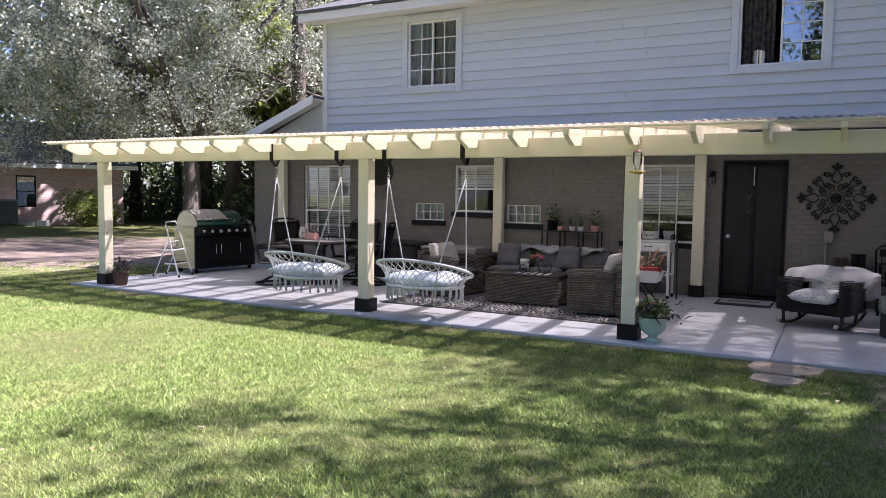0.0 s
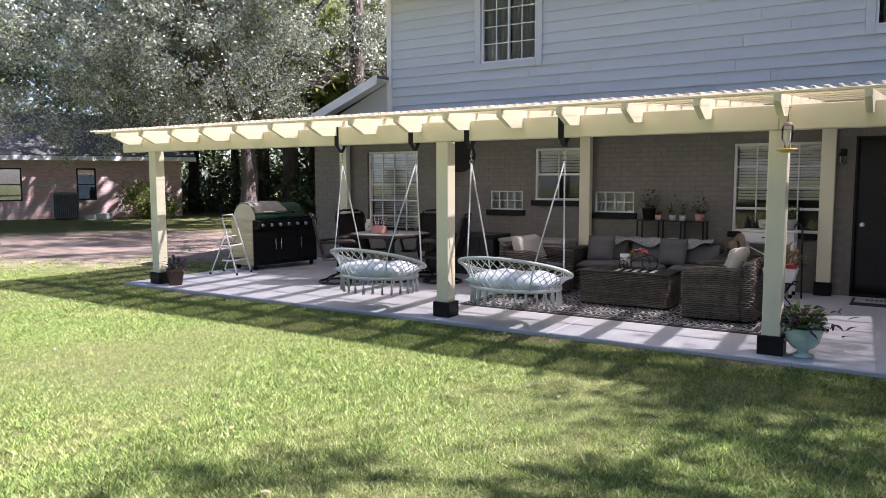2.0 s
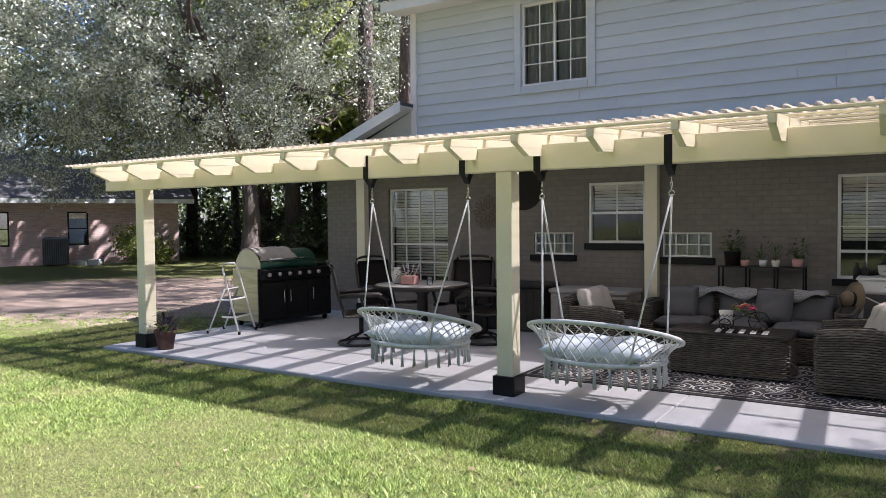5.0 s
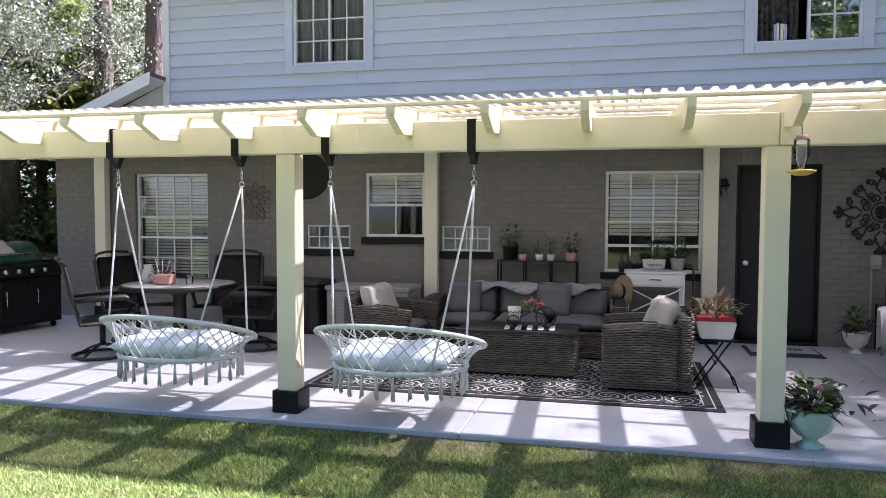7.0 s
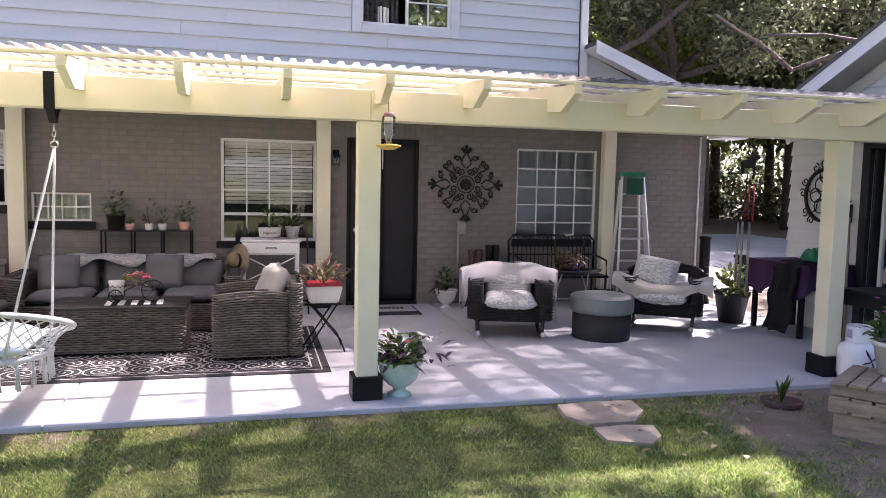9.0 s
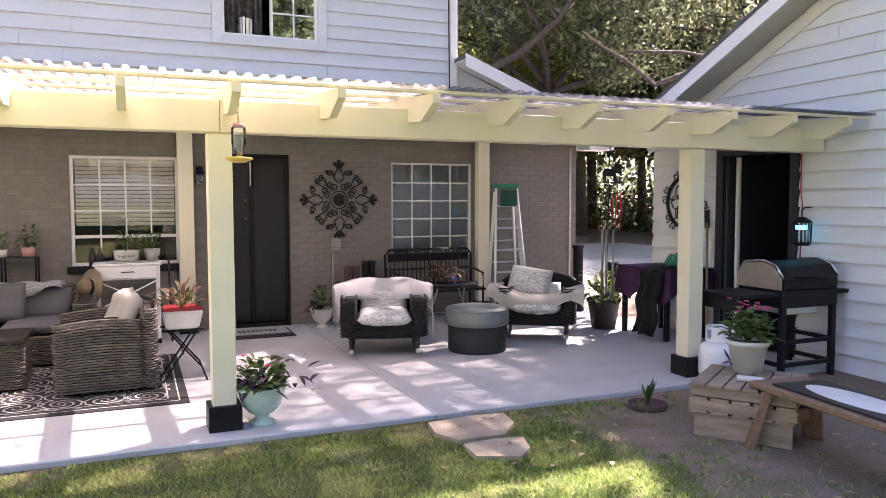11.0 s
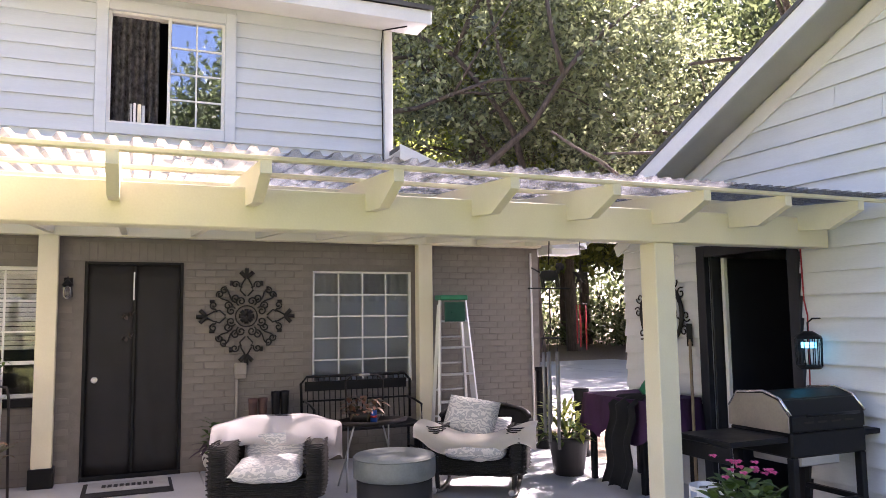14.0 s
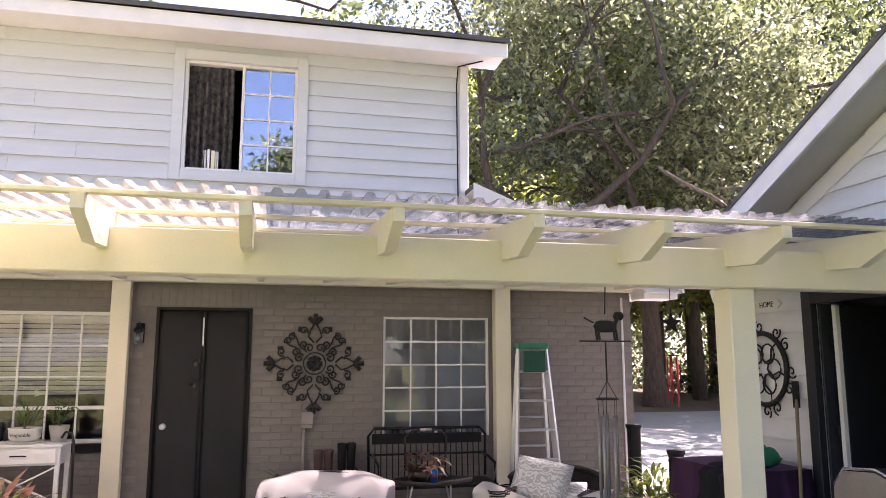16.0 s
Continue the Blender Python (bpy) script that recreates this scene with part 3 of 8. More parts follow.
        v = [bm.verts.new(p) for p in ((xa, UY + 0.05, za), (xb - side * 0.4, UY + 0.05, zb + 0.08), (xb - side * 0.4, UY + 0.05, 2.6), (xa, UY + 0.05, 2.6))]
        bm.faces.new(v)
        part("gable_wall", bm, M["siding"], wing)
        bm = B()
        span(bm, min(xb, xb + side * 0.03), max(xb, xb + side * 0.03), 11.93, 20.9, zb - 0.13, zb + 0.03, 0.003)
        span(bm, min(xb - side * 0.02, xb - side * 0.42), max(xb - side * 0.02, xb - side * 0.42), 11.96, 20.9, zb - 0.13, zb - 0.115)
        part("eave", bm, M["white"], wing)


main_roof()

# corner boards of the upper storey
for x in (UX0, UX1):
    bm = B()
    span(bm, x - 0.05, x + 0.05, UY - 0.03, UY + 0.03, 2.62, 4.84, 0.004)
    single("trim_corner", bm, M["white"], "white painted corner board", "trim", kind="structure")


# ---------- windows and door ----------
def window(name, label, x0, x1, z0, z1, y, cols, rows, depth=0.07, mat=None, glass="glass", sill=None, meeting=None, rail=0.035, mun=0.016):
    """Framed window set back in its opening, with glazing bars and one pane a light."""
    w = thing(name, label, "window", kind="structure")
    mat = mat or M["white"]
    bm = B()
    span(bm, x0, x0 + rail, y + 0.02, y + 0.02 + depth, z0, z1, 0.003)
    span(bm, x1 - rail, x1, y + 0.02, y + 0.02 + depth, z0, z1, 0.003)
    span(bm, x0 + rail, x1 - rail, y + 0.02, y + 0.02 + depth, z1 - rail, z1, 0.003)
    span(bm, x0 + rail, x1 - rail, y + 0.02, y + 0.02 + depth, z0, z0 + rail, 0.003)
    part("window_frame", bm, mat, w)
    ix0, ix1, iz0, iz1 = x0 + rail, x1 - rail, z0 + rail, z1 - rail
    zs = [iz0 + (iz1 - iz0) * k / rows for k in range(rows + 1)]
    xs = [ix0 + (ix1 - ix0) * k / cols for k in range(cols + 1)]
    for x in xs[1:-1]:
        bm = B()
        span(bm, x - mun / 2, x + mun / 2, y + 0.035, y + 0.06, iz0, iz1)
        part("muntin", bm, mat, w)
    for k, z in enumerate(zs[1:-1], 1):
        t = 0.034 if meeting == k else mun
        bm = B()
        span(bm, ix0, ix1, y + 0.033, y + 0.062, z - t / 2, z + t / 2)
        part("muntin", bm, mat, w)
    if sill:
        bm = B()
        span(bm, x0 - 0.05, x1 + 0.05, y - 0.05, y + 0.02, z0 - sill, z0 - 0.002, 0.006)
        part("window_sill", bm, M["black"], w, "black painted sill")
    pane = None
    for i in range(cols):
        for k in range(rows):
            if pane is None:
                bm = B()
                box(bm, (0, 0, 0), (xs[1] - xs[0] - 0.004, 0.004, zs[1] - zs[0] - 0.004))
                pane = mesh_of("pane", bm, M[glass])
            o = piece("pane", pane, w, Matrix.Translation(((xs[i] + xs[i + 1]) / 2, y + 0.048 + 0.0006 * ((i * 7 + k * 3) % 4), (zs[k] + zs[k + 1]) / 2)) @ Euler((0.004 * ((i + k) % 3 - 1), 0, 0.004 * ((i * 2 + k) % 3 - 1))).to_matrix().to_4x4())
            o.visible_shadow = False
    return w


def blinds(x0, x1, z0, z1, y, tilt=35, tag="white slatted blind behind the glass"):
    b = thing("window_blind", tag, "blind")
    bm = B()
    span(bm, x0, x1, y, y + 0.04, z1 - 0.04, z1, 0.003)
    part("head_rail", bm, M["blind"], b)
    me = None
    n = int((z1 - z0 - 0.05) / 0.045)
    for k in range(n):
        if me is None:
            bm = B()
            box(bm, (0, 0, 0), (x1 - x0 - 0.01, 0.045, 0.003))
            me = mesh_of("slat", bm, M["blind"])
        piece("slat", me, b, Matrix.Translation(((x0 + x1) / 2, y + 0.02, z1 - 0.06 - 0.045 * k)) @ Euler((radians(tilt), 0, 0)).to_matrix().to_4x4())


def curtain(x0, x1, z0, z1, y, material, label, folds=8, amp=0.03):
    bm = B()
    n = folds * 8
    lo, hi = [], []
    for k in range(n + 1):
        x = x0 + (x1 - x0) * k / n
        d = amp * math.sin(2 * math.pi * k / 8) + 0.4 * amp * math.sin(2 * math.pi * k / 13.0)
        lo.append(bm.verts.new((x, y + d * 1.2, z0)))
        hi.append(bm.verts.new((x, y + d * 0.7, z1)))
    for k in range(n):
        bm.faces.new((lo[k], lo[k + 1], hi[k + 1], hi[k])).smooth = True
    bmesh.ops.solidify(bm, geom=bm.faces[:], thickness=0.003)
    single("curtain", bm, material, label, "curtain")


def trim_frame(x0, x1, z0, z1, y, w=0.11):
    bm = B()
    span(bm, x0 - w, x0, y - 0.03, y + 0.02, z0 - w, z1 + w, 0.004)
    span(bm, x1, x1 + w, y - 0.03, y + 0.02, z0 - w, z1 + w, 0.004)
    span(bm, x0 + 0.001, x1 - 0.001, y - 0.03, y + 0.02, z1, z1 + w, 0.004)
    span(bm, x0 + 0.001, x1 - 0.001, y - 0.035, y + 0.02, z0 - w, z0, 0.004)
    # shares the siding colour, shade tint included
    single("trim_window", bm, M["siding"], "window surround in the shade-tinted siding colour", "trim", kind="structure")


window("window_1", "white divided window with blinds in taupe brick wall", *LOWER[0], WALL_Y + 0.03, 4, 5, meeting=2)
blinds(-9.78, -8.70, 0.6, 2.03, WALL_Y + 0.13, -50)
window("window_2", "small high white divided window over a black sill", *LOWER[1], WALL_Y, 4, 2, sill=0.09, rail=0.022)
window("window_3", "white sash window with a black sill", *LOWER[2], WALL_Y, 2, 2, sill=0.09, meeting=1)
blinds(-6.28, -5.56, 1.65, 2.02, WALL_Y + 0.11, -50)
window("window_4", "small high white divided window over a black sill", *LOWER[3], WALL_Y, 4, 2, sill=0.09, rail=0.022)
window("window_5", "wide white divided window with blinds half drawn", *LOWER[4], WALL_Y, 4, 4, sill=0.08, meeting=1)
blinds(-3.18, -2.13, 1.22, 2.01, WALL_Y + 0.11, -50)
window("window_6", "white divided window with frosted lower panes", *LOWER[6], WALL_Y, 4, 5, rail=0.025)
curtain(0.53, 1.66, 1.70, 2.03, WALL_Y + 0.088, M["voile"], "pale grey cafe curtain behind the glass", 9, 0.02)
# added sheet behind the lower panes, in place of frosted glass
curtain(0.53, 1.66, 0.8, 1.70, WALL_Y + 0.075, M["voile"], "added pale sheet standing in for frosted lower panes", 2, 0.004)
# sheets added behind both small windows to make their glass look pale
curtain(-7.15, -6.56, 1.05, 1.35, WALL_Y + 0.085, M["voile"], "added pale sheet that lightens the small window panes", 7, 0.012)
curtain(-5.27, -4.67, 1.045, 1.35, WALL_Y + 0.085, M["voile"], "added pale sheet that lightens the small window panes", 7, 0.012)
window("window_7", "white upstairs window with pale curtains", *UPPER[0], UY, 4, 4, rail=0.04, glass="glass")
trim_frame(*UPPER[0], UY)
curtain(-7.29, -6.86, 3.5, 4.68, UY + 0.105, M["voile"], "pale blue-white curtain drawn aside upstairs", 5)
curtain(-6.80, -6.34, 3.5, 4.68, UY + 0.105, M["voile"], "pale blue-white curtain drawn aside upstairs", 6)
bm = B()
span(bm, -6.84, -6.81, UY + 0.015, UY + 0.085, 3.53, 4.65, 0.003)
single("window_stile", bm, M["white"], "white meeting stile of the upstairs slider", "window", kind="structure")
window("window_8", "white upstairs slider with one side open", -1.0, -0.43, 3.49, 4.66, UY, 2, 4, rail=0.03, glass="glass_up")
bm = B()
span(bm, -1.57, -1.535, UY + 0.01, UY + 0.09, 3.49, 4.66, 0.003)
span(bm, -1.534, -1.0, UY + 0.01, UY + 0.09, 4.63, 4.66, 0.003)
span(bm, -1.534, -1.0, UY + 0.01, UY + 0.09, 3.49, 3.52, 0.003)
single("window_9", bm, M["white"], "white open half of a sliding window frame", "window", kind="structure")
trim_frame(*UPPER[1], UY)
curtain(-1.53, -1.08, 3.5, 4.66, UY + 0.10, M["curtain"], "dark patterned curtain in the open window", 7, 0.03)
for k, (h, w, mt) in enumerate(((0.2, 0.03, "sheer"), (0.21, 0.025, "white"), (0.2, 0.035, "cream"), (0.19, 0.03, "sheer"))):
    bm = B()
    span(bm, -1.36 + k * 0.04, -1.36 + k * 0.04 + w, UY + 0.06, UY + 0.14, 3.522, 3.522 + h, 0.002)
    single("book", bm, M[mt], "pale book standing upright on the window sill", "book", group="books on the sill")
bm = B()
tube(bm, [(1.55, 12.1, 4.84), (1.32, 12.29, 4.83), (1.30, 12.285, 4.6), (1.315, 12.285, 3.2), (1.32, 12.285, 2.7)], 0.008, 6)
single("cable", bm, M["black"], "black cable running down the corner board", "cable")


def back_door():
    d = thing("door_1", "dark screened back door with magnetic mesh curtain", "door", kind="structure")
    x0, x1, z0, z1 = LOWER[5]
    bm = B()
    span(bm, x0, x0 + 0.03, WALL_Y - 0.012, WALL_Y + 0.12, z0, z1, 0.003)
    span(bm, x1 - 0.03, x1, WALL_Y - 0.012, WALL_Y + 0.12, z0, z1, 0.003)
    span(bm, x0 + 0.03, x1 - 0.03, WALL_Y - 0.012, WALL_Y + 0.12, z1 - 0.03, z1, 0.003)
    span(bm, x0, x1, WALL_Y - 0.03, WALL_Y + 0.12, 0.0, 0.04, 0.003)
    part("door_frame", bm, M["black"], d)
    xm = (x0 + x1) / 2
    for a, b, q in ((x0 + 0.03, xm - 0.004, 0.0), (xm + 0.004, x1 - 0.03, 1.0)):
        bm = B()
        n, m = 10, 16
        vs = [[bm.verts.new((a + (b - a) * i / n, WALL_Y + 0.02 + 0.008 * math.sin(i * 1.3 + k * 0.5 + q) * (1 - k / m), 0.045 + (z1 - 0.08) * k / m)) for k in range(m + 1)] for i in range(n + 1)]
        for i in range(n):
            for k in range(m):
                bm.faces.new((vs[i][k], vs[i + 1][k], vs[i + 1][k + 1], vs[i][k + 1])).smooth = True
        bmesh.ops.solidify(bm, geom=bm.faces[:], thickness=0.002)
        part("screen_panel", bm, M["screen"], d)
    bm = B()
    span(bm, xm - 0.012, xm + 0.012, WALL_Y + 0.0, WALL_Y + 0.012, 0.06, z1 - 0.05, 0.002)
    part("seam_strip", bm, M["black"], d)
    bm = B()
    span(bm, xm - 0.016, xm - 0.002, WALL_Y - 0.006, WALL_Y - 0.001, 1.72, 2.0)
    part("pull_tab", bm, M["white"], d, "pale strip at the seam")
    for z in (1.57, 1.36):
        bm = B()
        for k in range(11):
            a = k * 2.4
            leaf_blade(bm, (xm - 0.06 + 0.035 * math.cos(a * 1.7), WALL_Y + 0.002, z + 0.05 * math.sin(a * 1.3)), (math.cos(a), -0.15, math.sin(a)), 0.05, 0.03, 0.0, 0.0)
        part("floral_spray", bm, M["dull_flower"], d, "dull brown flower spray")
    bm = B()
    lathe(bm, [(0.028, 0), (0.03, 0.01), (0.022, 0.035), (0.03, 0.05), (0.02, 0.07)], seg=14)
    bm.transform(Matrix.Translation((x0 + 0.11, WALL_Y + 0.02, 0.95)) @ Euler((radians(90), 0, 0)).to_matrix().to_4x4())
    part("door_knob", bm, M["white"], d, "pale metal knob")
    bm = B()
    span(bm, x0 + 0.03, x1 - 0.03, WALL_Y + 0.07, WALL_Y + 0.11, 0.04, z1 - 0.03, 0.004)
    part("door_leaf", bm, M["navy"], d)


back_door()

# ---------- the porch ----------
for x in (-10.585, -5.488, -2.05, 1.885):
    p = thing("porch_post", "cream painted square porch post with black base", "post", group="front porch posts")
    p.location = (x, 8.295, 0)
    bm = B()
    box(bm, (0, 0, 0.983), (0.155, 0.155, 1.966), 0.006)
    part("shaft", bm, M["cream"], p)
    bm = B()
    box(bm, (0, 0, 0.085), (0.215, 0.215, 0.17), 0.005)
    part("base_wrap", bm, M["black"], p, "black base wrap")
for x in (-10.27, -5.39, -2.02, 1.775):
    p = thing("wall_post", "cream painted post against the brick wall", "post", group="wall-side porch posts")
    p.location = (x, 12.24, 0)
    bm = B()
    box(bm, (0, 0, 1.1675), (0.17, 0.12, 2.335), 0.005)
    part("shaft", bm, M["cream"], p)
    bm = B()
    box(bm, (0, 0, 0.09), (0.21, 0.16, 0.18), 0.005)
    part("base_wrap", bm, M["black"], p, "black base wrap")

pergola = thing("porch_roof", "cream timber porch roof with translucent corrugated sheets", "porch roof", kind="structure")
bm = B()
span(bm, -11.25, -2.05, 8.2, 8.335, 1.966, 2.178, 0.006)
part("front_beam", bm, M["cream"], pergola)
bm = B()
span(bm, -2.046, 3.34, 8.2, 8.335, 1.966, 2.178, 0.006)
part("front_beam", bm, M["cream"], pergola)
bm = B()
span(bm, -11.0, 3.3, 12.19, 12.3, 2.335, 2.47, 0.006)
part("back_beam", bm, M["cream"], pergola)
RISE = 0.068
bm = B()
prof = [(7.72, 0.155), (7.72, 0.095), (7.95, -0.02), (12.15, -0.02), (12.15, 0.155)]
side = []
for x in (-0.026, 0.026):
    side.append([bm.verts.new((x, y, 2.085 + RISE * (y - 8.0) + h)) for y, h in prof])
bm.faces.new(side[0])
bm.faces.new(side[1][::-1])
for k in range(5):
    bm.faces.new((side[0][k], side[1][k], side[1][(k + 1) % 5], side[0][(k + 1) % 5]))
bmesh.ops.recalc_face_normals(bm, faces=bm.faces)
joist = mesh_of("rafter", bm, M["cream"])
JX = [-2.0 - 0.627 * k for k in range(15)][::-1] + [-2.0 + 0.634 * k for k in range(1, 9)]
for x in JX:
    piece("rafter", joist, pergola, Matrix.Translation((x, 0, 0)))
for y in (7.725, 8.32, 8.92, 9.52, 10.12, 10.72, 11.32, 11.92):
    bm = B()
    z = 2.241 + RISE * (y - 8.0)
    span(bm, -11.2, 3.34, y, y + 0.045, z, z + 0.022, 0.003)
    part("batten", bm, M["cream"], pergola)


def corrugated(width, pitch=0.095, amp=0.022):
    bm = B()
    pts, x = [], 0.0
    while x < width - 1e-6:
        pts += [(x, 0), (x + pitch * 0.22, 0), (x + pitch * 0.36, amp), (x + pitch * 0.64, amp), (x + pitch * 0.78, 0)]
        x += pitch
    pts.append((x, 0))
    ys = [7.66, 8.8, 10.0, 11.2, 12.3]
    rows = [[bm.verts.new((px, y, 2.268 + RISE * (y - 8.0) + pz)) for px, pz in pts] for y in ys]
    for a, b in zip(rows, rows[1:]):
        for k in range(len(pts) - 1):
            bm.faces.new((a[k], a[k + 1], b[k + 1], b[k]))
    bmesh.ops.solidify(bm, geom=bm.faces[:], thickness=0.0015)
    return bm


W = 0.095 * 7
sheet_l = mesh_of("roof_sheet", corrugated(W), M["sheet_sunlit"])
sheet_r = mesh_of("roof_sheet", corrugated(W), M["sheet_shaded"])
for k in range(22):
    x = -11.28 + k * (W - 0.001)
    piece("roof_sheet", sheet_l if x < -0.7 else sheet_r, pergola, Matrix.Translation((x, 0, 0.0012 * (k % 2))))

# ---------- the shed with its gable ----------
SX = 3.37
shed = thing("wall_shed", "pale grey lap-sided gable wall of the workshop", "wall", kind="structure")


def gable_wall():
    y0, y1, yr, ze, zr = -0.6, 10.67, 5.03, 2.33, 4.945
    bm = B()
    door = (8.58, 9.48, 2.02)
    def prism(*p):
        lo = [bm.verts.new((SX + 0.02, a, b)) for a, b in p]
        hi = [bm.verts.new((SX + 0.14, a, b)) for a, b in p]
        bm.faces.new(lo), bm.faces.new(hi[::-1])
        for q in range(len(p)):
            bm.faces.new((lo[q], lo[(q + 1) % len(p)], hi[(q + 1) % len(p)], hi[q]))
    prism((y0, -0.1), (door[0], -0.1), (door[0], door[2]), (door[1], door[2]), (door[1], -0.1), (y1, -0.1), (y1, ze), (yr, zr), (y0, ze))
    bmesh.ops.recalc_face_normals(bm, faces=bm.faces)
    part("wall_core", bm, M["shed_siding"], shed)
    bm = B()
    span(bm, SX + 0.15, 9.5, y1 - 0.15, y1, -0.1, ze)
    span(bm, SX + 0.15, 9.5, y0, y0 + 0.15, -0.1, ze)
    span(bm, 9.35, 9.5, y0 + 0.15, y1 - 0.15, -0.1, ze)
    single("wall_shed_side", bm, M["shed_siding"], "pale sided workshop side walls", "wall", kind="structure")
    # workshop inside: its darkness put into a black ceiling and floor
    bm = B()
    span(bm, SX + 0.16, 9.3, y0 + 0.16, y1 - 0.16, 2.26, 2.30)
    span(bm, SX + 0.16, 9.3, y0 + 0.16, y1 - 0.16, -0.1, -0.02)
    single("wall_shed_inner", bm, M["black"], "workshop ceiling and floor coloured black for indoor darkness", "ceiling", kind="structure")
    roof = thing("shed_roof", "shingled gable roof with wide white rake boards", "roof", kind="structure")
    k = (zr - ze) / (yr - y0)
    for s, ya in ((-1, y0 - 0.4), (1, y1 + 0.1)):
        za = zr - abs(ya - yr) * k
        bm = B()
        a = [(2.98, ya, za + 0.1), (9.7, ya, za + 0.1), (9.7, yr, zr + 0.1), (2.98, yr, zr + 0.1)]
        lo = [bm.verts.new(p) for p in a]
        hi = [bm.verts.new((p[0], p[1], p[2] + 0.04)) for p in a]
        bm.faces.new(lo)
        bm.faces.new(hi[::-1])
        for q in range(4):
            bm.faces.new((lo[q], lo[(q + 1) % 4], hi[(q + 1) % 4], hi[q]))
        bmesh.ops.recalc_face_normals(bm, faces=bm.faces)
        part("shingles", bm, M["shingle"], roof)
        bm = B()
        v = [bm.verts.new(p) for p in ((2.99, ya, za + 0.145), (2.99, yr, zr + 0.145), (2.99, yr, zr - 0.06), (2.99, ya, za - 0.06))]
        w = [bm.verts.new((3.015, p.co.y, p.co.z)) for p in v]
        bm.faces.new(v)
        bm.faces.new(w[::-1])
        for q in range(4):
            bm.faces.new((v[q], v[(q + 1) % 4], w[(q + 1) % 4], w[q]))
        bmesh.ops.recalc_face_normals(bm, faces=bm.faces)
        part("rake_board", bm, M["white"], roof)
        bm = B()
        v = [bm.verts.new(p) for p in ((3.016, ya, za - 0.03), (3.016, yr, zr - 0.03), (SX - 0.01, yr, zr - 0.03), (SX - 0.01, ya, za - 0.03))]
        bm.faces.new(v)
        bmesh.ops.solidify(bm, geom=bm.faces[:], thickness=0.01)
        part("soffit", bm, M["white"], roof)
        bm = B()
        bar(bm, (SX - 0.012, ya, za - 0.12), (SX - 0.012, yr, zr - 0.12), 0.022, 0.12)
        part("frieze_board", bm, M["white"], roof)


gable_wall()


def shed_door():
    d = thing("door_2", "open workshop doorway with black trim and door swung inward", "door", kind="structure")
    bm = B()
    span(bm, SX - 0.03, SX + 0.03, 8.49, 8.585, -0.02, 2.10, 0.004)
    span(bm, SX - 0.03, SX + 0.03, 9.475, 9.575, -0.02, 2.10, 0.004)
    span(bm, SX - 0.03, SX + 0.03, 8.587, 9.473, 2.0, 2.10, 0.004)
    part("casing", bm, M["navy"], d, "near-black casing")
    bm = B()
    span(bm, SX + 0.03, SX + 0.14, 9.45, 9.474, 0.0, 2.0, 0.003)
    part("jamb", bm, M["navy"], d)
    bm = B()
    span(bm, SX + 0.15, SX + 1.0, 9.385, 9.425, 0.0, 1.99, 0.004)
    part("door_leaf", bm, M["navy"], d)
    bm = B()
    span(bm, SX + 0.112, SX + 0.149, 9.385, 9.425, 0.0, 1.99, 0.003)
    part("door_edge", bm, M["white"], d, "bare white door edge")
    for z in (0.35, 1.05, 1.75):
        bm = B()
        rod(bm, (SX + 0.108, 9.43, z - 0.05), (SX + 0.108, 9.43, z + 0.05), 0.009)
        part("hinge", bm, M["iron"], d)


shed_door()

# ---------- trees and distance ----------
def leaf_crown(seed, lobes, clumps, per_clump, leaf, clump_r, flat=0.8):
    """Crown of small leaves: clumps spread through uneven lobes (x, y, z, rx, ry, rz), leaves through each clump."""
    rng = np.random.default_rng(seed)
    vol = np.array([l[3] * l[4] * l[5] for l in lobes]) ** 0.7
    which = rng.choice(len(lobes), clumps, p=vol / vol.sum())
    L = np.array(lobes)[which]
    d = rng.normal(size=(clumps, 3))
    d /= np.linalg.norm(d, axis=1)[:, None]
    r = rng.uniform(0.35, 1.08, clumps) ** 0.5
    c = L[:, :3] + d * L[:, 3:] * r[:, None]
    cr = clump_r * rng.uniform(0.5, 1.3, clumps)
    k = clumps * per_clump
    cc, rr = np.repeat(c, per_clump, 0), np.repeat(cr, per_clump)
    o = rng.normal(size=(k, 3)) * 0.5
    o[:, 2] *= flat
    p = cc + o * rr[:, None]
    a, b = rng.normal(size=(k, 3)), rng.normal(size=(k, 3))
    a /= np.linalg.norm(a, axis=1)[:, None]
    b -= (a * b).sum(1)[:, None] * a
    b /= np.linalg.norm(b, axis=1)[:, None]
    s = leaf * rng.uniform(0.6, 1.4, k)[:, None]
    a, b = a * s, b * s * 0.45
    return np.stack([p - a, p + b, p + a, p - b], 1).reshape(-1, 3)


def limb(bm, p, d, length, r, depth, rng, tips=None):
    pts, rs = [Vector(p)], [r]
    d = Vector(d).normalized()
    for k in range(4):
        d = (d + Vector(rng.normal(size=3)) * 0.16).normalized()
        pts.append(pts[-1] + d * length / 4)
        rs.append(r * (1 - 0.13 * (k + 1)))
    tube(bm, pts, rs, 7)
    if depth:
        for _ in range(3):
            side = (d + Vector(rng.normal(size=3)) * 0.65)
            side.z = abs(side.z) * 0.6 + 0.1
            limb(bm, pts[rng.integers(2, 5)], side, length * 0.68, r * 0.5, depth - 1, rng)


